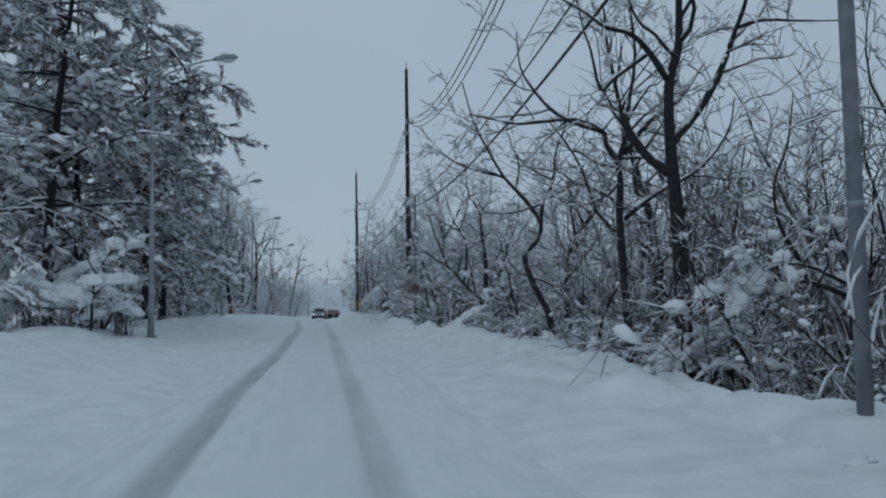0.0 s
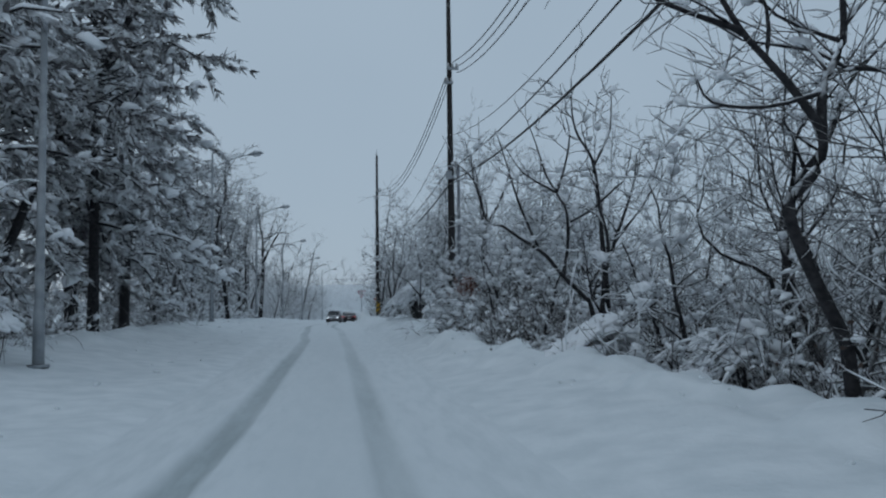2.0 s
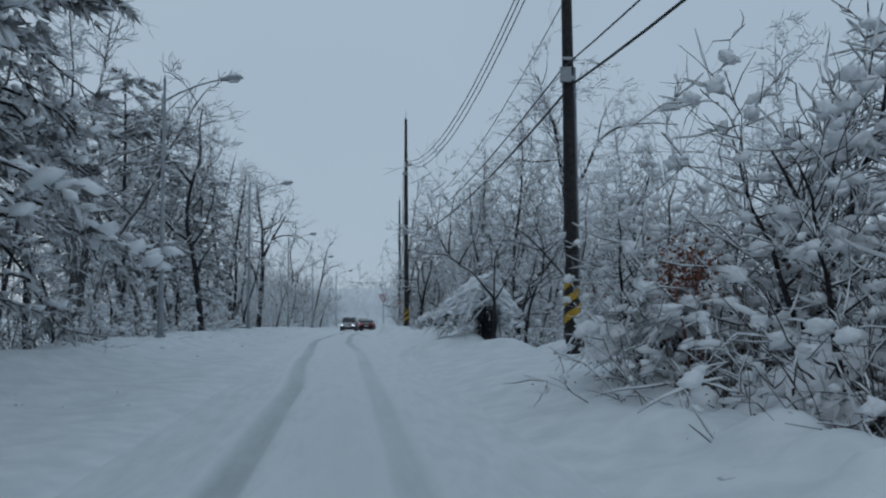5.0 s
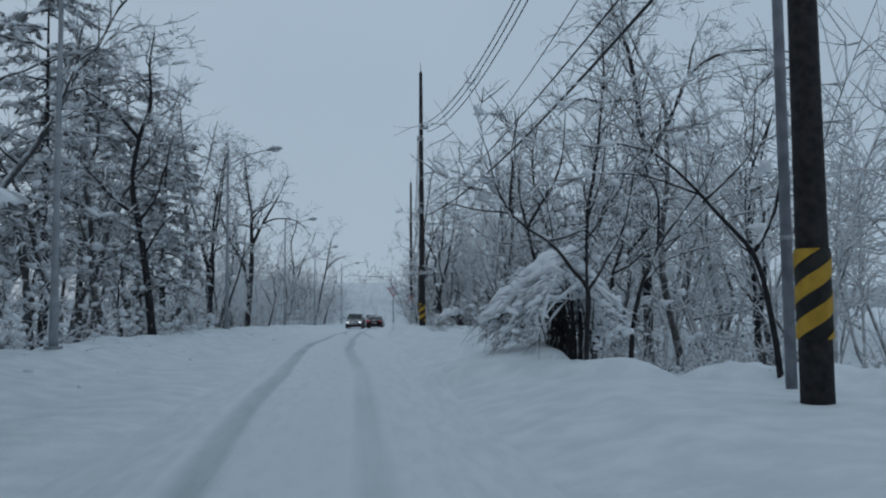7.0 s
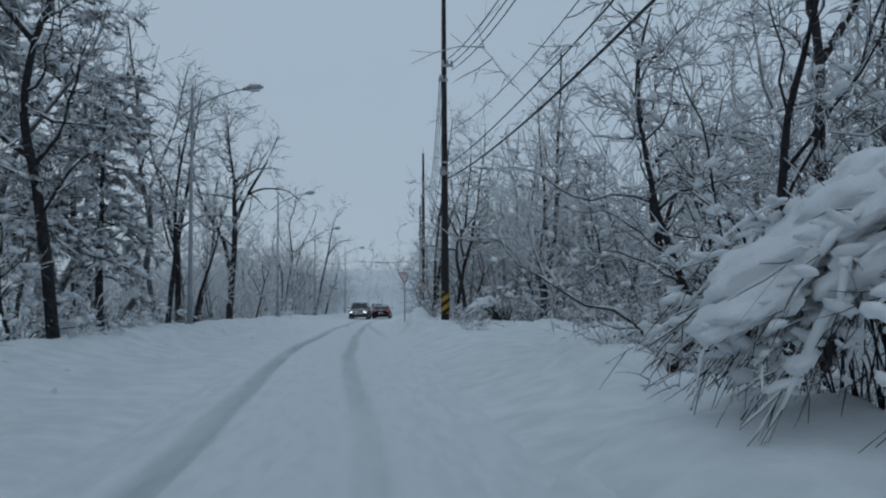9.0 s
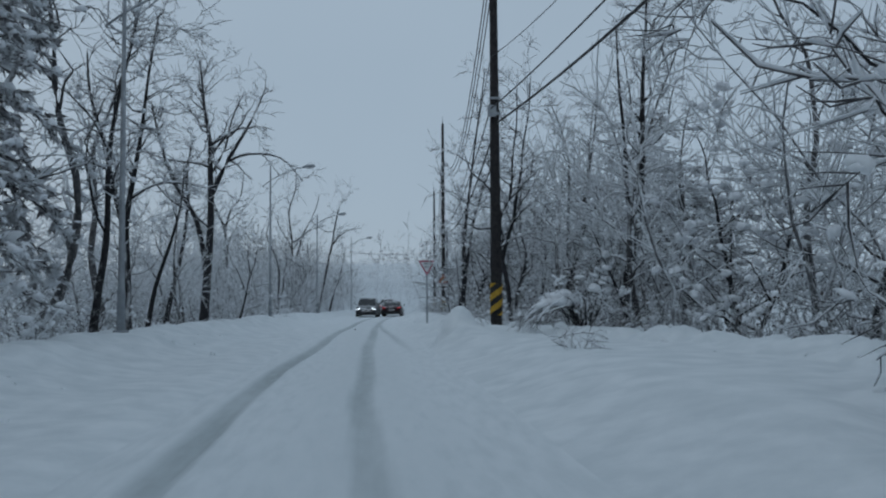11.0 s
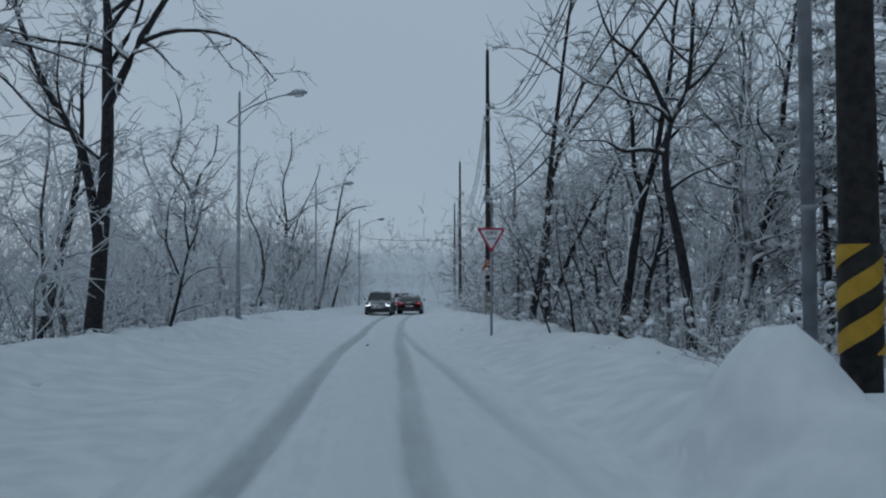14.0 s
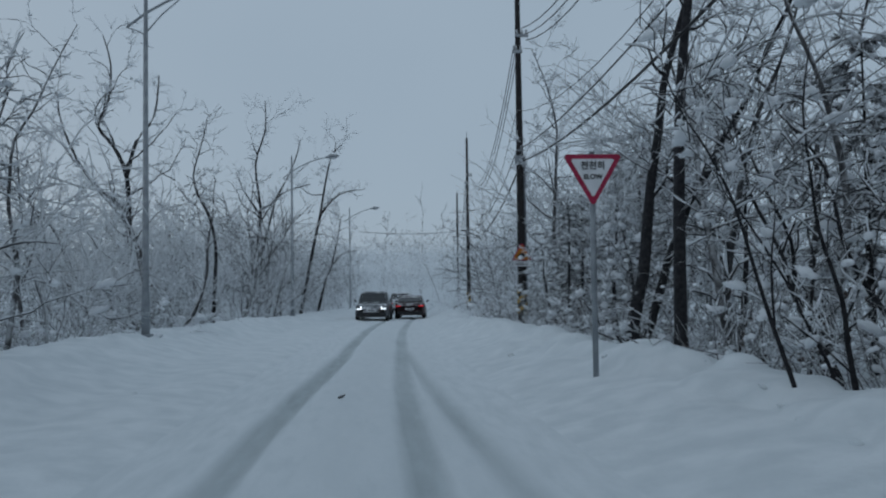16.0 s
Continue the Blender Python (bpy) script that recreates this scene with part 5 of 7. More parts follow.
hero(J[0], J[1], 20, "twisted dark tree leaning out of a snowbank", tall=9.0, thick=0.11,
     trunk_pts=line3([(0.1, -0.3)]) + rows_at(*J, [(0, 0), (-0.07, 0.86), (-0.20, 1.65), (-0.37, 2.45), (-0.41, 3.00), (-0.31, 3.64), (-0.02, 4.21), (0.08, 4.86), (0.13, 5.84), (0.28, 6.91), (0.3, 8.4)]),
     limbs=[(rows_at(*J, [(-0.39, 3.08), (-0.73, 3.17), (-1.14, 3.13), (-1.46, 3.30), (-1.9, 3.3)]), 0.05), (rows_at(*J, [(-0.31, 3.64), (-0.63, 4.36), (-0.88, 4.75), (-1.36, 5.14), (-1.6, 5.8)]), 0.06),
            (rows_at(*J, [(-0.37, 2.45), (0.00, 2.73, -0.2), (0.67, 2.96, -0.3)]), 0.035), (rows_at(*J, [(-0.02, 4.21), (0.36, 4.55), (0.71, 5.13), (0.9, 6.0)]), 0.05)], fans=7, bare=0.5, twigs=5, snowy=0.95)
K = (8.0, 81.0, 0.66)
hero(K[0], K[1], 54, "tall leaning dark trunk with snow along its side", tall=9.0, thick=0.13,
     trunk_pts=line3([(-0.15, -0.3)]) + rows_at(*K, [(0, 0), (0.30, 0.82), (0.67, 2.14), (0.98, 3.36), (1.07, 4.59), (1.27, 5.83), (1.47, 7.20), (1.6, 8.6)]),
     limbs=[(rows_at(*K, [(0.98, 3.36), (1.52, 4.04), (2.02, 5.06)]), 0.05)], fans=9, bare=0.35, twigs=5, snowy=1.0)
M = (9.5, 85.5, 1.41)
hero(M[0], M[1], 55, "straight grey tree deep in a snowy wood", bark=HAZE_RIME, tall=9.5, thick=0.13,
     trunk_pts=line3([(-0.4, -0.3)]) + rows_at(*M, [(0, 0), (0.55, 1.72), (0.88, 3.59), (0.99, 5.48), (1.09, 6.94), (1.27, 8.72)]),
     limbs=[(rows_at(*M, [(0.88, 3.59), (0.30, 4.59), (-0.14, 5.45)]), 0.05)], fans=9, bare=0.35, twigs=5, snowy=1.0)
hero(4.6, 87.6, 21, "dark wooded trunk with forks beside a road sign", tall=9.5, thick=0.13, fans=9, bare=0.3, twigs=6, broad=0.55)
hero(4.5, 85.3, 22, "tall dark straight tree trunk by the road", tall=11.5, thick=0.105,
     trunk_pts=line3([(0, -0.3), (0.02, 2.0), (0.1, 4.0), (0.35, 6.0), (0.6, 8.0), (0.9, 10.0), (1.1, 11.5)]), fans=9, bare=0.35, twigs=6, broad=0.55)
hero(5.3, 89.9, 23, "dark slender roadside tree with snowy twigs", tall=9.5, thick=0.11, fans=9, bare=0.3, twigs=6, broad=0.6)
hero(5.9, 84.4, 24, "thin leaning sapling in deep snow", tall=4.5, thick=0.04, fans=6, bare=0.25, twigs=4, blobs=10)
hero(5.2, 82.3, 25, "thin forked sapling standing in deep snow", tall=4.8, thick=0.045, fans=6, bare=0.2, twigs=4, blobs=10)
hero(5.75, 84.0, 48, "thin crooked stem standing in a snowbank", tall=4.2, thick=0.045,
     trunk_pts=line3([(0.35, -0.3), (0.1, 0.5), (-0.2, 1.3), (-0.25, 2.0), (-0.6, 2.7), (-0.9, 3.4), (-1.5, 4.1)]), fans=5, bare=0.3, twigs=4, blobs=10)
hero(6.5, 83.0, 49, "dark leaning tree with snow lodged in its crook", tall=6.5, thick=0.10,
     trunk_pts=line3([(0.05, -0.3), (0.0, 0.8), (0.05, 1.7), (0.3, 2.5), (0.45, 3.4), (0.2, 4.6), (0.3, 6.4)]),
     limbs=[(line3([(0.0, 0.7), (-0.5, 1.3), (-0.9, 2.0), (-1.1, 2.9), (-1.7, 3.6)]), 0.045)], fans=8, bare=0.35, twigs=5)
# left side
hero(-6.33, 81.8, 26, "large dark forked tree with a drooping limb", tall=11.0, thick=0.21,
     trunk_pts=line3([(-0.05, -0.3), (0.1, 1.6), (0.25, 4.2), (0.22, 6.2), (0.2, 7.4), (0.0, 8.6), (-0.2, 10.6)]),
     limbs=[(line3([(0.12, 2.0), (-0.3, 4.2), (-1.1, 5.6), (-1.7, 7.2), (-2.1, 9.0)]), 0.12),
            (line3([(0.25, 5.2), (0.95, 6.7), (1.8, 8.2), (2.4, 9.6)]), 0.11),
            (line3([(0.9, 6.6), (1.75, 6.9), (3.0, 6.75), (3.9, 5.8)]), 0.06),
            (line3([(0.22, 6.0), (0.75, 7.2, 0.3), (1.0, 8.4, 0.4), (1.5, 9.6, 0.5)]), 0.06), (line3([(-0.5, 4.6), (-1.3, 5.0, 0.2), (-2.2, 5.9, 0.3), (-3.0, 6.2, 0.3)]), 0.05),
            (line3([(0.2, 3.9), (-0.35, 4.5, -0.4), (-0.6, 5.4, -0.6), (-0.5, 6.6, -0.7)]), 0.045)], fans=14, bare=0.5, twigs=6, broad=1.05)
hero(-7.4, 75.3, 27, "forked dark roadside tree with upswept bare limbs", tall=10.5, thick=0.15,
     trunk_pts=line3([(0.05, -0.3), (0, 2.0), (-0.05, 3.6), (0.15, 5.0), (0.4, 6.6), (0.6, 8.4), (0.9, 10.4)]),
     limbs=[(line3([(-0.05, 3.4), (-0.4, 4.6), (-0.75, 6.2), (-1.2, 7.8), (-1.3, 9.2)]), 0.10)], fans=13, bare=0.4, twigs=6)
hero(-6.0, 74.6, 28, "leaning slim dark tree in the verge", tall=5.2, thick=0.09,
     trunk_pts=line3([(-0.6, -0.3), (-0.35, 1.2), (0.1, 2.6), (0.4, 3.8), (0.5, 5.0)]), fans=6, bare=0.4, twigs=5)
Q = (-6.08, 58.0, 0.66)
hero(Q[0], Q[1], 29, "crooked dark tree with a heavy side limb on the far verge", tall=9.5, thick=0.16,
     trunk_pts=line3([(0.05, -0.3)]) + rows_at(*Q, [(0, 0), (-0.19, 1.74), (-0.41, 3.22), (-0.69, 4.71), (-0.50, 6.22), (-0.16, 7.34), (-0.21, 8.59), (-0.07, 9.72)]),
     limbs=[(rows_at(*Q, [(-0.50, 6.22), (-1.19, 7.03), (-1.98, 7.63), (-2.89, 8.08)]), 0.08), (rows_at(*Q, [(-0.55, 3.76), (-1.26, 4.30), (-1.92, 5.03), (-2.5, 5.4)]), 0.07),
            (rows_at(*Q, [(-0.27, 2.55), (0.30, 3.50), (0.75, 3.91)]), 0.045)], fans=9, bare=0.4, twigs=6)
hero(-6.06, 105.5, 30, "thin curved sapling beside a street lamp", tall=8.4, thick=0.09,
     trunk_pts=line3([(0, -0.3), (0.05, 1.6), (0.1, 3.2), (-0.15, 4.4), (-0.55, 5.2), (-0.75, 6.0), (-0.5, 7.0), (-0.2, 8.2)]), fans=5, bare=0.55, twigs=4, broad=0.7, blobs=8)
V = (-5.32, 84.3, 0.04)
hero(V[0], V[1], 31, "leaning many-limbed small tree on the verge", tall=4.4, thick=0.06,
     trunk_pts=line3([(-0.05, -0.3)]) + rows_at(*V, [(0.0, 0.0), (0.21, 0.82), (0.34, 1.50), (0.45, 1.95), (0.63, 2.41), (0.70, 2.86), (0.9, 3.5)]),
     limbs=[(rows_at(*V, [(0.28, 1.12), (0.05, 1.72), (-0.17, 2.25), (-0.32, 2.40), (-0.5, 3.0)]), 0.03), (rows_at(*V, [(0.24, 0.97), (0.56, 1.35), (1.07, 1.53), (1.5, 1.5)]), 0.025),
            (rows_at(*V, [(0.45, 1.95), (0.33, 2.79), (0.33, 3.17), (-0.26, 3.92)]), 0.03)], fans=5, bare=0.2, twigs=6, broad=1.1, snowy=1.0, blobs=50)
W = (-9.94, 108.4, 0.37)
hero(W[0], W[1], 64, "tall crooked frosted tree behind the verge", twig=HAZE_RIMETWIG, tall=11.0, thick=0.15,
     trunk_pts=line3([(0.05, -0.3)]) + rows_at(*W, [(0.0, 0.0), (-0.12, 3.00), (-0.24, 5.15), (-0.77, 6.44), (-1.41, 7.30), (-1.00, 8.39), (-0.90, 9.91), (-1.23, 11.21)]),
     limbs=[(rows_at(*W, [(-0.24, 5.15), (0.16, 6.66), (0.89, 7.75), (1.09, 9.50)]), 0.09), (rows_at(*W, [(-0.13, 3.64), (-1.80, 5.14), (-2.86, 7.29), (-3.08, 8.79)]), 0.08),
            (rows_at(*W, [(-0.77, 6.44), (-1.09, 7.30), (-2.04, 8.16)]), 0.05)], fans=8, bare=0.3, twigs=5, snowy=1.0, blobs=60)
X = (-7.32, 125.0, -0.03)
hero(X[0], X[1], 65, "tall forked tree along the distant verge", twig=HAZE_RIMETWIG, tall=12.0, thick=0.16,
     trunk_pts=line3([(0, -0.3)]) + rows_at(*X, [(0.0, 0.0), (0.30, 3.75), (0.45, 5.64), (0.14, 8.47), (0.76, 10.69), (0.76, 12.60)]),
     limbs=[(rows_at(*X, [(0.45, 5.64), (1.38, 6.27), (2.63, 8.80), (2.94, 10.08)]), 0.09), (rows_at(*X, [(0.39, 5.32), (-0.63, 6.89), (-1.09, 8.15)]), 0.07),
            (rows_at(*X, [(0.15, 1.25), (1.07, 5.01), (1.69, 6.58), (3.56, 7.22)]), 0.10)], fans=8, bare=0.35, twigs=5, snowy=1.0)
Y = (-4.55, 127.0, -1.07)
hero(Y[0], Y[1], 66, "leaning tree along the distant verge", twig=HAZE_RIMETWIG, tall=11.0, thick=0.15,
     trunk_pts=line3([(-0.1, -0.3)]) + rows_at(*Y, [(0.0, 0.0), (0.81, 4.23), (1.30, 6.52), (1.69, 8.82), (2.12, 10.48), (2.77, 11.14)]),
     limbs=[(rows_at(*Y, [(1.30, 6.52), (2.60, 7.84), (4.24, 8.17)]), 0.07)], fans=8, bare=0.4, twigs=5, snowy=1.0)
hero(-3.6, 129.5, 67, "slim leaning tree where the road bends", twig=HAZE_RIMETWIG, tall=7.5, thick=0.12,
     trunk_pts=line3([(-0.1, -0.3), (0.45, 1.93), (0.89, 3.11), (1.34, 4.91), (1.64, 6.70)]),
     limbs=[(line3([(0.89, 3.11), (1.63, 4.01), (2.83, 4.30)]), 0.05)], fans=7, bare=0.4, twigs=5, snowy=1.0)
hero(-6.3, 68.8, 32, "bare tree with slender forked stems", tall=10.4, thick=0.11, fans=9, bare=0.25, twigs=6)
hero(-8.2, 84.5, 39, "dark leaning roadside tree", tall=8.5, thick=0.13,
     trunk_pts=line3([(-0.4, -0.3), (0.0, 1.6), (0.4, 3.4), (0.6, 5.2), (0.6, 6.8), (0.8, 8.4)]), fans=8, bare=0.4, twigs=6)

# ---- conifers on the left bank ----
con_rng = random.Random(41)
CONIFERS = [conifer_meshes(random.Random(42 + k), t, 0.17, 0.27) for k, t in enumerate((12.5, 10.5, 13.5))]
for k, (x, y, s) in enumerate(((-7.3, 35.6, 1.2), (-7.3, 39.3, 1.2), (-8.2, 29.5, 1.1), (-9.6, 33.5, 1.2), (-9.0, 39.0, 1.05), (-8.0, 25.0, 1.1), (-10.8, 26.5, 1.2), (-11.5, 37.0, 1.3), (-10.3, 43.5, 1.0),
                               (-12.0, 31.0, 1.1), (-10.6, 51.5, 1.0), (-9.2, 20.5, 0.9), (-9.2, 57.5, 0.95), (-7.5, 65.6, 0.85), (-9.2, 68.5, 0.95), (-10.0, 63.0, 0.95), (12.0, 88.0, 0.7), (8.3, 97.0, 0.5), (8.6, 87.0, 0.5), (9.2, 79.5, 0.6), (12.6, 82.5, 0.75), (7.2, 92.0, 0.42), (10.4, 74.5, 0.6), (5.9, 97.2, 0.34), (7.0, 99.8, 0.4), (10.6, 71.5, 0.45), (9.4, 76.5, 0.4))):
    put_tree(x, y, CONIFERS[k % 3], "dark snow-laden conifer with drooping branches" if x < 0 else "small dark conifer inside the wood", con_rng.uniform(0, 360), s, "conifers on the bank" if x < 0 else "conifers in the wood", "conifer")

# a pine that leans out over the verge
P = (-8.22, 30.0, 1.11)
put_tree(P[0], P[1], pine_meshes(random.Random(58), line3([(-0.1, -0.3)]) + rows_at(*P, [(0, 0), (0.24, 0.98), (1.18, 3.30, -0.2), (1.72, 4.17, -0.4), (2.83, 5.95, -0.8), (3.47, 7.01, -1.1), (3.77, 8.50, -1.2)]),
                                 [(rows_at(*P, [(2.83, 5.95, -0.8), (4.08, 6.70, -1.2), (5.30, 6.15, -1.5)]), 0.06), (rows_at(*P, [(3.47, 7.01, -1.1), (4.48, 8.09, -1.4), (5.50, 7.86, -1.6)]), 0.05),
                                  (rows_at(*P, [(1.72, 4.17, -0.4), (0.52, 5.30, -0.9), (-1.22, 6.10, -1.2)]), 0.06), (rows_at(*P, [(3.77, 8.50, -1.2), (2.85, 9.75, -1.2), (1.85, 10.35, -1.0)]), 0.05),
                                  (rows_at(*P, [(2.2, 5.0, -0.6), (3.0, 5.2, -1.2), (3.9, 4.5, -1.6)]), 0.045)], 0.16),
         "leaning pine with snowy limbs reaching over the verge", name="conifer")

# ---- the woods behind ----
LIB_DARK = [tree_meshes(random.Random(60 + k), HAZE_RIME, TWIG, tall=t, thick=0.11, fans=8, bare=0.28, twigs=4, broad=1.0, snowy=0.8, blobs=18) for k, t in enumerate((8.5, 9.5, 7.5))]
# thin saplings leaning out of the bank towards the road
for k, (x, y, z, stem, limbs) in enumerate(((3.51, 80.4, 0.06, [(0, 0), (-0.18, 0.53), (-0.31, 0.95), (-0.49, 1.56), (-0.72, 2.03), (-0.95, 2.38), (-1.1, 2.8)], [[(-0.17, 0.50), (-0.19, 1.04), (-0.14, 1.51), (-0.16, 1.84)], [(-0.49, 1.56), (-0.35, 1.66), (-0.2, 1.9)]]),
                                            (4.14, 80.9, 0.12, [(0, 0), (-0.20, 0.40), (-0.42, 0.86), (-0.78, 1.42), (-0.98, 1.68), (-1.13, 2.08)], [[(-0.12, 0.27), (-0.49, 0.58), (-0.69, 0.71)]]),
                                            (4.03, 80.4, 0.06, [(0, 0), (-0.06, 0.39), (-0.10, 0.77), (-0.28, 1.34), (-0.34, 1.82), (-0.39, 2.39), (-0.3, 3.0)], [[(-0.01, 0.13), (-0.31, 0.40), (-0.65, 0.66)], [(-0.08, 0.58), (0.11, 0.96), (0.22, 1.24), (0.3, 1.7)]]))):
    hero(x, y, 200 + k, "thin dark sapling leaning out of bank snow", tall=2.8, thick=(0.026, 0.022, 0.034)[k], trunk_pts=line3([(0.05, -0.3)]) + rows_at(x, y, z, stem),
         limbs=[(rows_at(x, y, z, r), 0.012) for r in limbs], fans=2, bare=0.5, twigs=3, broad=0.5, snowy=0.7, blobs=14, blob_max=0.09)
LIB_RIME = [tree_meshes(random.Random(70 + k), HAZE_RIME, HAZE_RIMETWIG, tall=t, thick=0.10, fans=11, bare=0.22, twigs=5, broad=0.95, snowy=1.0, blobs=60, blob_max=0.085, fine=0.72) for k, t in enumerate((10.0, 11.5, 8.5))]
for k, (x, y, s) in enumerate(((-7.6, 47.5, 1.15), (-8.8, 50.0, 1.25), (-7.3, 53.5, 1.1), (-9.0, 55.5, 1.3), (-7.9, 59.5, 1.1), (-9.6, 61.0, 1.3), (-8.9, 66.0, 1.2), (-8.4, 42.0, 1.1), (-8.6, 69.5, 1.35), (-9.6, 73.0, 1.4), (-8.8, 78.0, 1.25), (-10.2, 68.0, 1.45))):
    put_tree(x, y, LIB_DARK[k % 3], "grey bare tree in dense roadside growth", 67 * k, s * 1.1, "trees of the far verge")
LIB_LIGHT = [tree_meshes(random.Random(75 + k), HAZE_RIME, HAZE_RIMETWIG, tall=t, thick=0.09, fans=7, bare=0.25, twigs=2, snowy=0.7, blobs=10) for k, t in enumerate((8.5, 10.0))]
wood = random.Random(77)
for k in range(40):
    y = 6 + 100 * ((k + wood.random()) / 40) ** 0.9
    e = float(np.interp(y, RY, RX) + bend(y))
    x = max(e, 5.0) + wood.uniform(1.2, 6.0)
    if 36 < y < 49:
        x += 7
    elif 55 < y < 66:
        x += 3.5
    dark = y < 22 or wood.random() < (0.3 if y < 70 else 0.5)
    put_tree(x, y, wood.choice(LIB_DARK if dark else LIB_RIME), "grey bare tree in a snowy wood" if dark else "pale rimed bare tree in a snowy wood", wood.uniform(0, 360), wood.uniform(0.5, 0.8) if y < 12 else wood.uniform(0.38, 0.62) if y < 36 else wood.uniform(0.8, 1.12), "trees of the roadside wood")
for k in range(26):
    y = 44 + 62 * ((k + wood.random()) / 26) ** 1.25
    x = float(np.interp(y, LY, LX) + bend(y)) - wood.uniform(0.8, 5.5)
    put_tree(x, y, wood.choice(LIB_RIME if wood.random() < 0.7 else LIB_DARK), "pale rimed bare tree on the far verge", wood.uniform(0, 360), wood.uniform(0.8, 1.05) if y < 70 else wood.uniform(0.5, 0.75), "trees of the far verge")
for k in range(30):
    y = 96 + 70 * (k + wood.random()) / 30
    left = k % 2
    off = wood.uniform(0.8, 8)
    x = float(bend(y)) + (-6.2 - off if left else 4.2 + off)
    put_tree(x, y, wood.choice(LIB_LIGHT), "pale rimed tree along the distant road", wood.uniform(0, 360), wood.uniform(0.7, 1.05), "distant roadside trees")

# low dense trees bowed under snow along the bank
THORN = [tree_meshes(random.Random(150 + k), BARK, TWIG, tall=t, thick=0.075, fans=12, bare=0.08, droop=0.05, twigs=5, broad=1.3, snowy=1.0, blobs=330, blob_max=0.105) for k, t in enumerate((4.6, 3.8))]
THORN_DARK = [tree_meshes(random.Random(155 + k), BARK, TWIG, tall=t, thick=0.07, fans=13, bare=0.08, droop=0.05, twigs=6, broad=1.3, snowy=0.45, blobs=60, blob_max=0.08) for k, t in enumerate((4.6, 3.8))]
for k, (x, y, s) in enumerate(((5.8, 13.4, 0.9), (6.6, 12.2, 1.0), (5.9, 7.4, 0.7), (3.75, 33.2, 0.6), (4.2, 33.9, 0.75), (4.0, 31.6, 0.65), (4.5, 29.9, 0.8), (4.7, 33.0, 0.9), (4.7, 27.6, 0.85), (5.5, 29.6, 1.15), (4.9, 31.0, 0.95), (6.0, 30.6, 1.25), (5.4, 32.4, 1.2), (7.0, 33.2, 1.4), (6.5, 29.0, 1.1), (6.3, 26.4, 0.85), (5.6, 33.2, 0.9), (6.6, 31.2, 0.95), (5.6, 14.6, 0.85), (6.3, 16.8, 0.9), (5.8, 21.6, 0.95), (6.7, 23.4, 1.0), (6.5, 10.0, 0.8), (4.75, 9.6, 0.4), (5.3, 8.2, 0.45), (5.0, 12.2, 0.55), (5.6, 49.2, 0.95), (5.2, 51.6, 0.9), (6.4, 53.2, 1.15), (6.4, 93.5, 1.1), (7.4, 97.0, 1.2), (6.3, 99.5, 1.0), (8.0, 91.0, 1.25), (8.6, 66.5, 1.25), (9.8, 69.0, 1.4), (7.9, 70.6, 1.1), (11.0, 65.5, 1.5), (-7.2, 27.0, 0.7), (-7.4, 44.5, 0.8), (-7.6, 50.5, 1.0), (-8.4, 55.0, 1.1), (-7.0, 58.5, 0.9))):
    put_tree(x, y, THORN_DARK[k % 2] if 0 < x and y < 20 else THORN[k % 2], "low spreading tree matted with lodged snow", 77 * k % 360, s, "low snow-laden trees")

# ---- undergrowth ----
SHRUB_DARK = [shrub_meshes(random.Random(80 + k), t, w, leaves=300) for k, (t, w) in enumerate(((1.5, 2.0), (1.9, 2.4), (1.2, 1.8)))]
SHRUB_PALE = [shrub_meshes(random.Random(90 + k), t, w, leaves=110, blobs=44, twig_mat=HAZE_RIMETWIG) for k, (t, w) in enumerate(((1.2, 1.8), (1.6, 2.2)))]
SHRUB_LOW = [shrub_meshes(random.Random(95 + k), 0.6, 1.3, stems=14, leaves=60, blobs=26, blob_size=0.9) for k in range(2)]
ug = random.Random(99)
for k in range(32):
    y = 2.0 + 34 * (k + ug.random()) / 32
    e = float(np.interp(y, RY, RX))
    x = e + 1.4 + 2.8 * ug.random() ** 1.3
    put_tree(x, y, ug.choice(SHRUB_PALE if y > 18 and k % 5 < 3 else SHRUB_DARK), "tangled brown thicket laden with snow clumps", ug.uniform(0, 360), ug.uniform(0.9, 1.1) * min(1.3, 0.35 + 0.4 * (x - e)), "thicket along the bank", "shrub", 0.05)
for k in range(20):
    y = 47 + 55 * (k + ug.random()) / 20
    e = float(np.interp(y, RY, RX) + bend(y))
    x = e + 0.9 + 4 * ug.random()
    put_tree(x, y, ug.choice(SHRUB_DARK if 62 < y < 90 else SHRUB_PALE), "snow-covered leafless shrub under the trees", ug.uniform(0, 360), ug.uniform(0.6, 1.0), "shrubs of the wood", "shrub", 0.05)
for k, (x, y, z) in enumerate(((3.9, 47.4, 0.8), (4.3, 48.4, 0.95), (4.7, 49.6, 1.05), (3.8, 50.6, 0.6), (4.5, 46.9, 0.7), (5.9, 77.4, 0.9), (6.6, 79.0, 1.1), (5.7, 79.6, 0.8), (7.2, 80.6, 1.2), (6.2, 82.0, 0.9), (7.6, 78.0, 1.3), (5.3, 75.2, 0.7), (3.85, 71.5, 0.6), (5.0, 73.6, 0.6), (5.9, 74.4, 0.9))):
    put_tree(x, y, SHRUB_DARK[k % 3], "half-buried leafless shrub in a snowbank", 80 * k, z * 0.75, "shrubs of the wood", "shrub", 0.05)
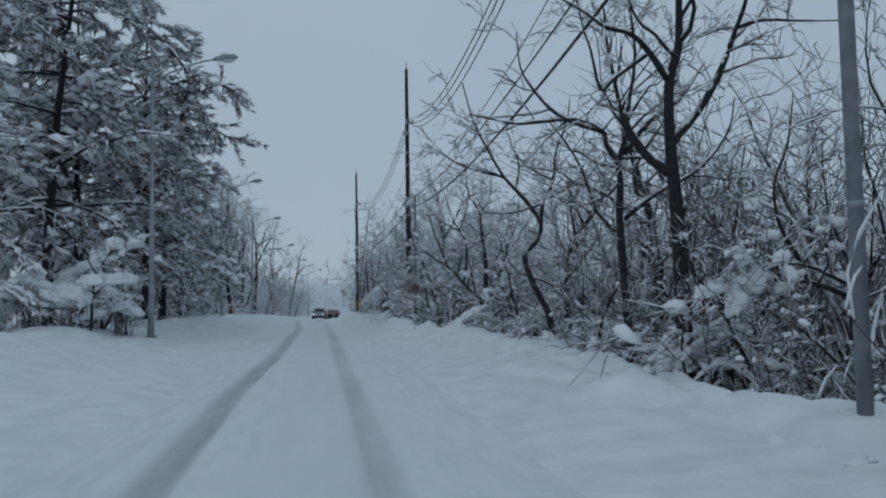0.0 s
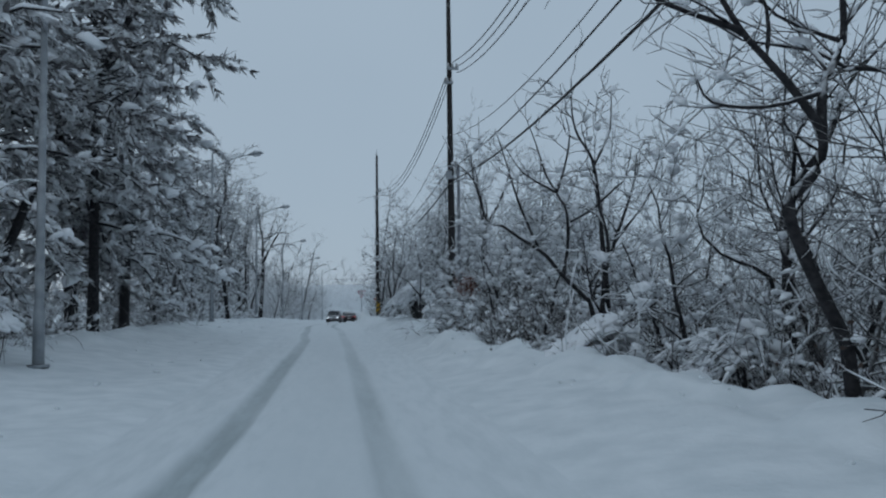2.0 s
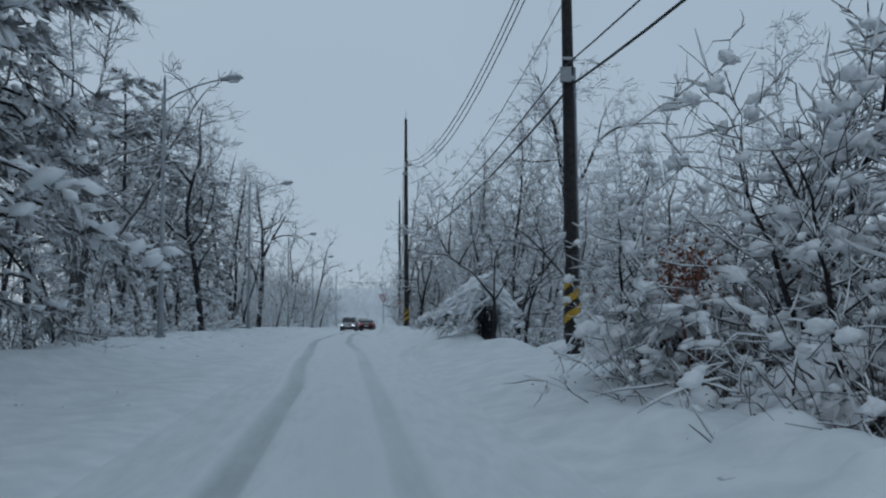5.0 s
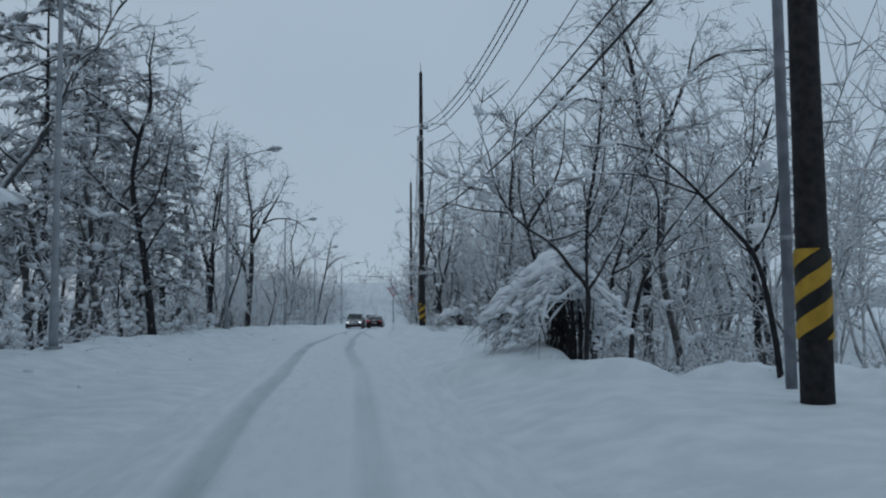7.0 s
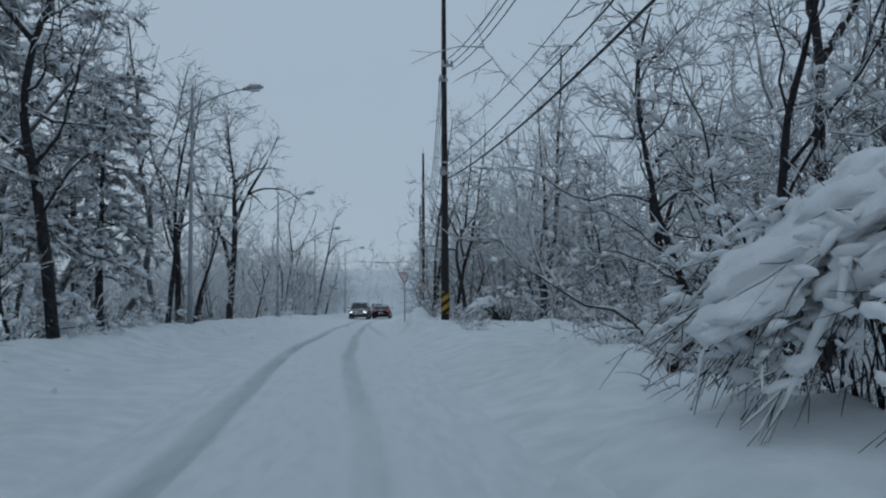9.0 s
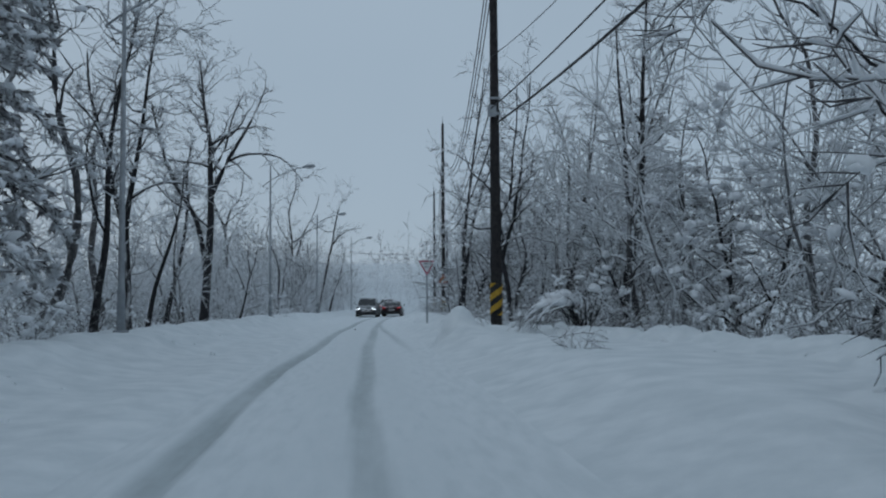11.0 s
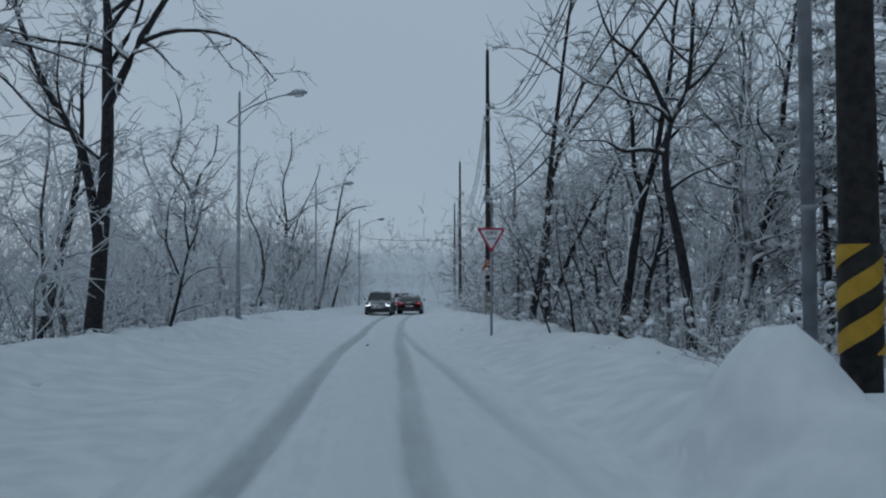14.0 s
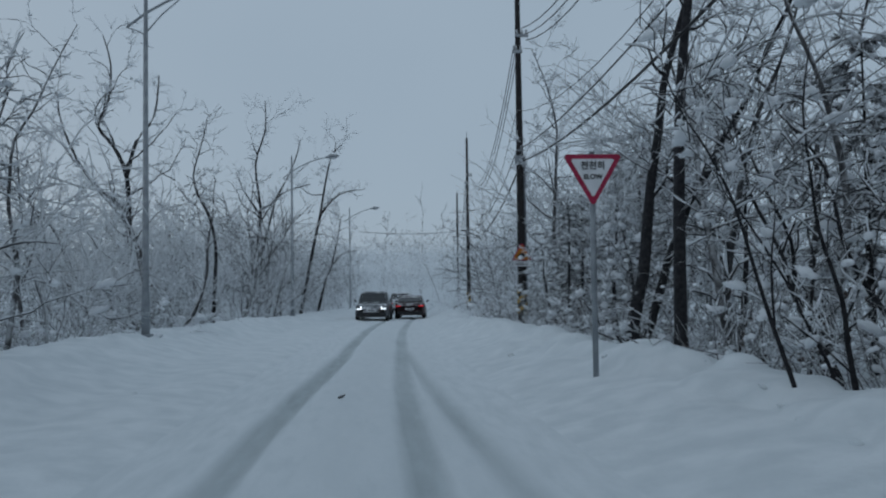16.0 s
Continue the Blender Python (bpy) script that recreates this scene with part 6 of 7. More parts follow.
for k in range(26):
    y = 14 + 90 * (k + ug.random()) / 28
    x = float(np.interp(y, LY, LX) + bend(y)) - 0.5 - 3.5 * ug.random() ** 1.4
    kind = SHRUB_LOW if ug.random() < 0.4 else (SHRUB_DARK if y < 45 else SHRUB_PALE)
    put_tree(x, y, ug.choice(kind), "low shrub half buried in snow on the bank", ug.uniform(0, 360), ug.uniform(0.6, 1.05), "shrubs of the far bank", "shrub", 0.05)
for k in range(14):
    y = 92 + 50 * (k + ug.random()) / 14
    x = float(bend(y)) + (4.4 + 2 * ug.random() if k % 3 else -6.4 - 2 * ug.random())
    put_tree(x, y, ug.choice(SHRUB_PALE), "pale snow-covered bush along the distant road", ug.uniform(0, 360), ug.uniform(0.8, 1.2), "distant bushes", "shrub", 0.05)


def special_shrub(x, y, seed, label, **kw):
    return put_tree(x, y, shrub_meshes(random.Random(seed), **kw), label, 0, 1, "", "shrub", 0.03)


def arched_bush(x, y, seed, apex, reach, label, stems=64, caps=1.0):
    """Thin stems bent over by a blanket of snow: they rise at the base, arch, and hang to the road side."""
    rng = random.Random(seed)
    base_z = at_ground(x, y)
    ob = new("shrub")
    st, sn = Build(), Build()
    for k in range(stems):
        right = rng.random() < 0.28
        foot = Vector((rng.gauss(0, 0.16), rng.gauss(0, 0.3), -0.3))
        top = Vector((rng.gauss(-0.15, 0.22), foot.y + rng.gauss(0, 0.3), apex * rng.uniform(0.6, 0.92)))
        far = Vector((reach * rng.uniform(0.35, 0.7) if right else -reach * rng.uniform(0.55, 1.15), top.y * 1.6 + rng.gauss(0, 0.35), apex * rng.uniform(0.1, 0.5)))
        pts = curved([foot, foot.lerp(top, 0.55) + Vector((0.12, 0, 0.1)), top, top.lerp(far, 0.5) + Vector((0, 0, apex * 0.13)), far], 4)
        r = rng.uniform(0.004, 0.010)
        st.tube(pts, [r * (1 - 0.8 * i / (len(pts) - 1)) for i in range(len(pts))], 4, cap=False)
        for _t in range(7):
            p, d = along(pts, rng.uniform(0.35, 0.97))
            tw = wander(p, side_way(d, rng, rng.uniform(0.2, 0.8)) + Vector((-0.3 if not right else 0.3, 0, -0.25)), rng.uniform(0.15, 0.5), 3, rng, 0.12, -0.05)
            st.tube(tw, [0.0045, 0.004, 0.003, 0.002], 3, cap=False)
            if rng.random() < 0.35:
                sn.tube([v + Vector((0, 0, 0.010)) for v in tw], [0.003, rng.uniform(0.007, 0.014), rng.uniform(0.006, 0.012), 0.002], 3, cap=False)
        a, e = rng.uniform(0.42, 0.6), rng.uniform(0.75, 0.95)
        run = [along(pts, a + (e - a) * q / 8)[0] for q in range(9)]
        fat = rng.uniform(0.012, 0.034)
        sn.tube([v + Vector((0, 0, 0.6 * fat)) for v in run], [fat * math.sin(math.pi * (0.08 + 0.84 * q / 8)) ** 0.6 * rng.uniform(0.6, 1.3) for q in range(9)], 6)
        for _t in range(5):
            p, d = along(pts, rng.uniform(0.45, 0.97))
            w = rng.uniform(0.02, 0.075)
            sn.blob((p.x, p.y, p.z + 0.03), w * rng.uniform(1.2, 2.2), w, w * rng.uniform(0.6, 1.0), rng, rng.uniform(-0.4, 0.4), 6)
    for k in range(3 if apex > 1.4 else 0):
        trunk = wander(Vector((rng.uniform(0.1, 0.35), rng.gauss(0, 0.15), -0.4)), Vector((rng.gauss(0, 0.15), rng.gauss(0, 0.1), 1)), apex * 1.05, 6, rng, 0.12, 0.0)
        st.tube(trunk, [0.05, 0.045, 0.04, 0.035, 0.03, 0.022, 0.012], 6)
    tagged(part("brushwood", st, BARK, ob), kind="stuff")
    tagged(part("lodged_snow", sn, CLUMP, ob), kind="stuff")
    for k, (dx, dy, dz, rx, ry, rz, slant) in enumerate(((-0.1, 0.0, 0.98, 0.42, 0.48, 0.15, 0.35), (-0.5, -0.1, 0.84, 0.42, 0.52, 0.15, 0.6), (-0.9, 0.05, 0.66, 0.36, 0.46, 0.13, 0.62), (-1.2, -0.15, 0.5, 0.26, 0.36, 0.10, 0.5),
                                                         (0.35, 0.1, 0.86, 0.34, 0.42, 0.13, -0.5), (0.7, 0.0, 0.62, 0.26, 0.36, 0.12, -0.7), (-0.55, 0.5, 0.72, 0.34, 0.26, 0.12, 0.5), (-0.6, -0.55, 0.66, 0.34, 0.24, 0.12, 0.5))):
        lump = Build()
        if caps < 0.75:
            dx, dy, dz, slant = dx + rng.gauss(0, 0.2), dy + rng.gauss(0, 0.3), dz * rng.uniform(0.55, 0.88), slant * 0.5
        lump.pillow((dx * reach / 1.4, dy, dz * apex + 0.06), rx * 1.25 * caps, ry * 1.2 * caps, rz * 1.35 * (0.5 + 0.5 * caps), 3.7 * k + seed, slant)
        part("snow_cap", lump, CLUMP, ob, "thick sloping blanket of snow")
    ob.location = (x, y, base_z)
    return tagged(ob, label, "shrub")


arched_bush(3.8, 45.2, 110, 1.7, 1.35, "arched bush bowed under a thick blanket of snow", 120, 0.88)
# bushes weighed down along the near bank
for k, (x, y, ap, rc) in enumerate(((5.5, 10.4, 1.9, 1.3), (5.4, 25.2, 1.5, 1.5), (6.3, 27.6, 1.8, 1.5), (4.6, 30.4, 1.5, 1.2), (5.8, 20.4, 1.7, 1.4), (5.9, 15.2, 1.8, 1.3), (4.6, 22.6, 1.55, 1.5), (4.0, 32.9, 1.35, 0.95), (5.2, 33.6, 1.6, 1.3))):
    arched_bush(x, y, 120 + k, ap, rc, "bush arched over under lumps of fresh snow", 52, 0.42 if y < 21 else (0.8, 0.55, 0.9)[k % 3])


def capped_bush(x, y, seed, label):
    """Dark crooked stems in a clump; the outer ones are bowed over by one thick cushion of snow and hang to the ground."""
    rng = random.Random(seed)
    ob = new("shrub")
    st, sn = Build(), Build()

    def stem(pts, r, twigs, snowy):
        st.tube(pts, [r * (1 - 0.8 * i / (len(pts) - 1)) for i in range(len(pts))], 5, cap=False)
        for _t in range(twigs):
            p, d = along(pts, rng.uniform(0.3, 0.98))
            tw = wander(p, side_way(d, rng, rng.uniform(0.4, 1.0)) + Vector((0, 0, -0.15)), rng.uniform(0.15, 0.45), 3, rng, 0.2, -0.03)
            st.tube(tw, [0.006, 0.005, 0.004, 0.002], 3, cap=False)
            if rng.random() < snowy:
                sn.tube([v + Vector((0, 0, 0.012)) for v in tw], [0.003, 0.013, 0.011, 0.003], 4, cap=False)
        if rng.random() < snowy:
            run = [along(pts, 0.45 + 0.45 * q / 6)[0] + Vector((0, 0, r * 0.8)) for q in range(7)]
            sn.tube(run, [0.004] + [rng.uniform(0.012, 0.026) for _q in range(5)] + [0.004], 5)

    for k in range(15):
        foot = Vector((rng.gauss(0.55, 0.13), rng.gauss(0, 0.14), -0.25))
        way = Vector((rng.gauss(0.05, 0.22), rng.gauss(0, 0.2), 1))
        stem(wander(foot, way, rng.uniform(0.8, 1.75), 7, rng, 0.26, 0.02), rng.uniform(0.014, 0.034), 6, 0.35)
    for k in range(30):
        foot = Vector((rng.gauss(0.42, 0.12), rng.gauss(0, 0.16), -0.2))
        side = rng.gauss(0, 0.34)
        top = Vector((rng.uniform(-0.45, 0.2), side * 0.6, rng.uniform(0.42, 0.72)))
        far = Vector((rng.uniform(-1.2, -0.35), side * 1.3, rng.uniform(-0.08, 0.14)))
        stem(curved([foot, foot.lerp(top, 0.6) + Vector((0.08, 0, 0.14)), top, top.lerp(far, 0.55) + Vector((-0.1, 0, 0.06)), far], 4), rng.uniform(0.006, 0.013), 4, 0.3)
    for k in range(10):
        foot = Vector((rng.gauss(0.6, 0.1), rng.gauss(0, 0.16), -0.2))
        top = Vector((rng.uniform(0.75, 1.0), rng.gauss(0, 0.25), rng.uniform(0.4, 0.62)))
        far = Vector((rng.uniform(1.05, 1.4), rng.gauss(0, 0.35), rng.uniform(0.0, 0.25)))
        stem(curved([foot, foot.lerp(top, 0.6), top, far], 5), rng.uniform(0.006, 0.012), 4, 0.3)
    for k in range(26):
        p = Vector((rng.gauss(0.5, 0.4), rng.gauss(0, 0.25), rng.uniform(0.25, 1.2)))
        w = rng.uniform(0.03, 0.075)
        sn.blob(tuple(p), w * 1.6, w, w * 0.7, rng, rng.uniform(-0.4, 0.4), 6)
    tagged(part("brushwood", st, BARK, ob), kind="stuff")
    tagged(part("lodged_snow", sn, CLUMP, ob), kind="stuff")
    for dx, dy, dz, rx, ry, rz, slant in ((-0.12, 0.0, 0.60, 0.36, 0.34, 0.22, 0.10), (-0.42, -0.05, 0.50, 0.24, 0.26, 0.15, 0.35), (0.16, 0.08, 0.66, 0.24, 0.26, 0.17, -0.1), (0.86, 0.1, 0.86, 0.16, 0.15, 0.12, -0.3)):
        lump = Build()
        lump.pillow((dx, dy, dz), rx, ry, rz, 7 * dx + 3, slant)
        part("snow_cap", lump, CLUMP, ob, "thick cushion of snow")
    ob.location = (x, y, at_ground(x, y))
    return tagged(ob, label, "shrub")


capped_bush(4.72, 67.9, 111, "dark-stemmed bush bowed under one thick cushion of snow")
Z = (-5.64, 21.2, 1.27)
sap = hero(Z[0], Z[1], 112, "leaning sapling loaded with thick lumps of snow", tall=2.4, thick=0.045,
           trunk_pts=line3([(-0.05, -0.3)]) + rows_at(*Z, [(0.0, 0.0), (0.0, 0.30), (0.10, 1.02), (0.44, 1.58), (0.78, 1.98)]),
           limbs=[(rows_at(*Z, [(0.10, 1.02), (-0.22, 1.60), (-0.60, 2.27), (-0.8, 2.7)]), 0.02), (rows_at(*Z, [(0.44, 1.58), (0.98, 1.79), (1.3, 1.75)]), 0.016),
                  (rows_at(*Z, [(0.04, 0.53), (0.67, 0.92), (1.25, 0.78)]), 0.016)], fans=4, bare=0.3, twigs=6, droop=0.05, snowy=1.0, blobs=50, blob_max=0.12)
for q in ((0.55, 0.0, 1.80, 0.26, 0.22, 0.16), (0.17, 0.05, 1.45, 0.24, 0.22, 0.18), (-0.51, -0.1, 0.45, 0.50, 0.42, 0.36), (0.71, -0.05, 0.88, 0.36, 0.3, 0.2), (1.0, 0.0, 1.78, 0.2, 0.18, 0.12), (0.05, -0.2, 0.85, 0.3, 0.25, 0.18)):
    lump = Build()
    lump.pillow((q[0], q[1], q[2] + Z[2] - at_ground(Z[0], Z[1])), q[3], q[4], q[5], q[0] * 7 + 5)
    part("snow_cap", lump, CLUMP, sap, "lump of snow")
for k, (x, y, ap, rc) in enumerate(((-6.9, 20.6, 1.1, 1.0), (-5.3, 22.6, 1.2, 0.8), (-6.4, 23.6, 1.6, 1.1))):
    arched_bush(x, y, 190 + k, ap, rc, "verge bush bowed down under fresh snow", 46, (0.8, 0.6, 0.9)[k])
rusty = special_shrub(4.1, 32.2, 113, "bush with rust-red dead leaves under snow", tall=2.0, wide=0.8, spread=0.35, stems=20, leaves=160, leaf_size=1.6, blobs=50, leaf_mat=RUST, blob_size=1.3)
tuft, tuft_rng = Build(), random.Random(118)
for _ in range(520):
    c = Vector((-0.2 + tuft_rng.gauss(0, 0.2), tuft_rng.gauss(0, 0.22), 2.0 + tuft_rng.gauss(0, 0.17)))
    u = Vector((tuft_rng.gauss(0, 1), tuft_rng.gauss(0, 1), tuft_rng.gauss(0, 0.6))).normalized() * tuft_rng.uniform(0.025, 0.05)
    w = side_way(u.normalized(), tuft_rng, 1.57) * tuft_rng.uniform(0.012, 0.024)
    tuft.quad(c - u, c + w, c + u, c - w)
for _ in range(7):
    twig = wander(Vector((tuft_rng.gauss(0, 0.1), tuft_rng.gauss(0, 0.1), 0.2)), Vector((-0.12, tuft_rng.gauss(0, 0.1), 1)), 2.1, 6, tuft_rng, 0.07, 0.02)
    tuft.tube(twig, [0.012, 0.011, 0.010, 0.008, 0.007, 0.005, 0.003], 4, cap=False)
tagged(part("dead_foliage", tuft, RUST, rusty, "tuft of rust-red dead leaves", smooth_shade=False), kind="stuff")
for k, (x, y) in enumerate(((3.9, 26.4), (4.1, 27.5), (3.9, 28.6), (4.2, 30.0), (3.9, 31.2), (4.6, 26.0), (4.9, 28.3))):
    put_tree(x, y, SHRUB_DARK[k % 3], "dark leafy thicket behind a snowbank", 50 * k, 0.8, "thicket along the bank", "shrub", 0.05)
special_shrub(4.7, 29.4, 114, "dense brown thicket sagging under snow", tall=1.9, wide=1.5, stems=32, leaves=500, blobs=80, blob_size=1.3)
put_tree(4.85, 42.5, shrub_meshes(random.Random(116), 0.9, 0.5, stems=9, leaves=0, blobs=5, twig_mat=BARK), "dead twigs poking out of bank snow", 0, 0.45, "", "shrub", 0.0)
put_tree(5.5, 70.4, shrub_meshes(random.Random(117), 1.0, 0.6, stems=9, leaves=0, blobs=8, bent=0.5, twig_mat=BARK), "dead branch drooping over a snow pillow", 0, 0.7, "", "shrub", 0.0)
put_tree(3.35, 61.4, shrub_meshes(random.Random(115), 0.8, 0.6, stems=12, leaves=0, blobs=6, twig_mat=BARK), "small dead shrub poking out of snow", 0, 0.42, "", "shrub", 0.0)

# ---- a fallen twig on the bank and a scrap on the lane ----
twig_rng, fallen = random.Random(173), Build()
spine = curved([Vector((-0.55, 0.1, -0.03)), Vector((-0.3, 0.05, 0.06)), Vector((0.0, 0.0, 0.12)), Vector((0.3, -0.05, 0.09)), Vector((0.5, -0.1, 0.02))], 4)
fallen.tube(spine, [0.009 * (1 - 0.6 * i / (len(spine) - 1)) for i in range(len(spine))], 5)
for u in (0.25, 0.5, 0.65, 0.8):
    q, d = along(spine, u)
    run = wander(q, side_way(d, twig_rng, 0.6), 0.28, 3, twig_rng, 0.2, 0.02)
    fallen.tube(run, [0.005, 0.0045, 0.004, 0.002], 4)
fallen_ob = tagged(new("fallen_twig", fallen.mesh("fallen_twig", BARK)), "thin dark fallen twig arched over bank snow", "twig")
fallen_ob.location = (4.1, 64.0, at_ground(4.1, 64.0) + 0.01)

scrap = Build()
scrap.blob((0, 0, 0.02), 0.05, 0.03, 0.02, random.Random(172), 0.4, 9)
scrap_ob = tagged(new("bark_scrap", scrap.mesh("bark_scrap", BARK)), "small dark scrap of bark lying on pressed snow", "bark scrap")
scrap_ob.location = (-0.38, 84.3, float(road_height(np.array(-0.38), np.array(84.3))) + 0.01)

# ---- broken lumps of ploughed snow on the banks ----
clod_rng = random.Random(171)
clods = Build()
for k in range(300):
    y = 3 + 85 * clod_rng.random()
    if k % 5 < 3:
        x = float(np.interp(y, RY, RX) + bend(y)) - abs(clod_rng.gauss(0.1, 0.55))
    else:
        x = float(bend(y)) + clod_rng.uniform(-6.3, -2.6)
    w = 0.02 + 0.07 * clod_rng.random() ** 2
    clods.blob((x, y, at_ground(x, y) - 0.15 * w), w * clod_rng.uniform(0.9, 1.4), w, w * clod_rng.uniform(0.6, 1.0), clod_rng, clod_rng.uniform(0, 3), 6)
tagged(new("snow_clods", clods.mesh("snow_clods", SNOW)), "broken lumps of ploughed snow along both banks", "snow lumps", kind="stuff")

# ---- brush too fine to count, woods behind, flakes that stand in for haze ----
def brush(name, label, n, y0, y1, place, tall, mat, seed, leaves, blobs, dense=1.0):
    rng = random.Random(seed)
    st, sn, lv = Build(), Build(), Build()
    spots = []
    for _ in range(n):
        y = y0 + (y1 - y0) * rng.random() ** dense
        x = place(y, rng)
        z = at_ground(x, y) if abs(x) < 12 else float(height(x, y))
        ln = rng.uniform(*tall)
        if x > 0:
            ln *= min(1.0, 0.3 + 0.38 * (x - float(np.interp(y, RY, RX) + bend(y))))
        lean = rng.uniform(0.1, 0.7)
        a = rng.uniform(0, 6.28)
        stem = wander(Vector((x, y, z - 0.15)), Vector((lean * math.cos(a), lean * math.sin(a), 1)), ln, 4, rng, 0.17, -0.03)
        r = rng.uniform(0.007, 0.018)
        st.tube(stem, [r, r * 0.85, r * 0.7, r * 0.5, r * 0.25], 3, cap=False)
        for _t in range(5):
            p, d = along(stem, rng.uniform(0.25, 1.0))
            tw = wander(p, side_way(d, rng, rng.uniform(0.4, 1.1)), rng.uniform(0.3, 0.9), 2, rng, 0.25, 0.0)
            st.tube(tw, [0.006, 0.005, 0.003], 3, cap=False)
            spots.append(tw[1])
        spots += stem[1:]
    for _ in range(leaves):
        c = rng.choice(spots) + Vector((rng.gauss(0, 0.12), rng.gauss(0, 0.12), rng.gauss(-0.1, 0.15)))
        u = Vector((rng.gauss(0, 1), rng.gauss(0, 1), rng.gauss(0, 1))).normalized() * rng.uniform(0.025, 0.055)
        w = side_way(u.normalized(), rng, 1.57) * rng.uniform(0.013, 0.03)
        lv.quad(c - u, c + w, c + u, c - w)
    for _ in range(blobs):
        c = rng.choice(spots)
        w = rng.uniform(0.025, 0.09)
        sn.blob((c.x, c.y, c.z + 0.02), w * rng.uniform(1.0, 1.8), w, w * rng.uniform(0.5, 0.9), rng, rng.uniform(0, 3.1), 5)
    ob = new(name, st.mesh(name, mat))
    tagged(ob, label, "undergrowth", kind="stuff")
    tagged(part("lodged_snow", sn, CLUMP, ob), kind="stuff")
    if leaves:
        tagged(part("dead_foliage", lv, LEAF, ob, smooth_shade=False), kind="stuff")


def right_of(y, rng):
    return float(np.interp(y, RY, RX) + bend(y)) + 0.75 + 8.0 * rng.random() ** 1.25


def right_deep(y, rng):
    return max(float(np.interp(y, RY, RX) + bend(y)) + 0.35, 4.2) + 8.0 * rng.random() ** 1.3


def left_of(y, rng):
    return float(np.interp(y, LY, LX) + bend(y)) - 0.6 - 8.0 * rng.random() ** 1.2


brush("undergrowth", "tangled dark winter brush with lodged snow", 1050, 1.5, 36, right_of, (0.9, 3.6), TWIG, 131, 9000, 2400, 1.35)
brush("bank_thicket", "dense dark brush in the hollow behind the bank", 420, 25.5, 36.5, right_of, (1.2, 3.4), TWIG, 134, 5000, 1700)
brush("wood_floor_brush", "grey winter brush under roadside trees", 1200, 46.5, 112, right_deep, (0.6, 2.6), HAZE_FROST, 132, 6000, 2200)
brush("bank_brush", "snowy winter brush on the far bank", 1000, 12, 112, left_of, (0.5, 2.3), TWIG, 133, 3500, 1600)


def light_wood(name, label, n, place, mat, seed, branches, tall, fat=1.0, steps=2, stem_mat=None):
    rng = random.Random(seed)
    b, lace = Build(), Build()
    for _ in range(n):
        x, y = place(rng)
        h = rng.uniform(*tall)
        stem = wander(Vector((x, y, at_ground(x, y) - 0.5)), Vector((rng.gauss(0, 0.2), rng.gauss(0, 0.2), 1)), h, 8, rng, 0.2, 0.06)
        r = rng.uniform(0.03, 0.075)
        b.tube(stem, [r * (1 - 0.9 * (i / 8) ** 0.9) for i in range(9)], 4, cap=False)
        for _b in range(branches):
            p, d = along(stem, rng.uniform(0.16, 1.0))
            br = wander(p, side_way(d, rng, rng.uniform(0.5, 1.3)), rng.uniform(0.8, 2.6), steps, rng, 0.28, 0.04)
            lace.tube(br, [0.034 * fat, 0.026 * fat, 0.02 * fat, 0.012 * fat, 0.006 * fat][:len(br)], 3, cap=False)
            for _t in range(3):
                p2, d2 = along(br, rng.uniform(0.2, 1.0))
                tip = p2 + side_way(d2, rng, rng.uniform(0.4, 1.0)) * rng.uniform(0.35, 0.9)
                lace.tube([p2, tip], [0.017 * fat, 0.008 * fat], 3, cap=False)
    ob = tagged(new(name, b.mesh(name, stem_mat or mat)), label, "woods", kind="stuff")
    tagged(part("snowy_branchwork", lace, HAZE_RIME if mat is TWIG else HAZE_RIMETWIG, ob), kind="stuff")
    return ob


def back_right_first(rng):
    y = rng.uniform(5, 22)
    return 7.2 + 9 * rng.random() ** 1.2, y


def back_right_near(rng):
    y = rng.uniform(20, 48)
    return 7.5 + 16 * rng.random() ** 1.3 + (7 if 34 < y else 0), y


def back_right_far(rng):
    y = rng.uniform(48, 150)
    return float(bend(y)) + 8.0 + 18 * rng.random() ** 1.4 + (3 if y < 60 else 0), y


def back_right_mid(rng):
    y = rng.uniform(64, 118)
    return float(bend(y)) + 6.8 + 9 * rng.random() ** 1.3, y


def back_left(rng):
    y = rng.uniform(14, 150)
    return float(bend(y)) - 11 - 20 * rng.random() ** 1.3, y


def past_lane(rng):
    y = rng.uniform(50, 68)
    return 8.0 + 0.08 * (y - 42) + 11 * rng.random() ** 1.2, y


def verge_far(rng):
    y = rng.uniform(112, 172)
    off = 8 * rng.random() ** 1.2
    return float(bend(y)) + (-6.6 - off if rng.random() < 0.55 else 4.8 + off), y


def verge_left(rng):
    y = rng.uniform(80, 150)
    return float(bend(y)) - 6.4 - 9 * rng.random() ** 1.3, y


def far_place(rng):
    y = 148 + 172 * rng.random() ** 1.1
    x = rng.uniform(-70, 80)
    c = float(bend(y))
    if y < 172 and abs(x - c) < 6:
        x = c + (7 + 8 * rng.random()) * (1 if x > c else -1)
    return x, y


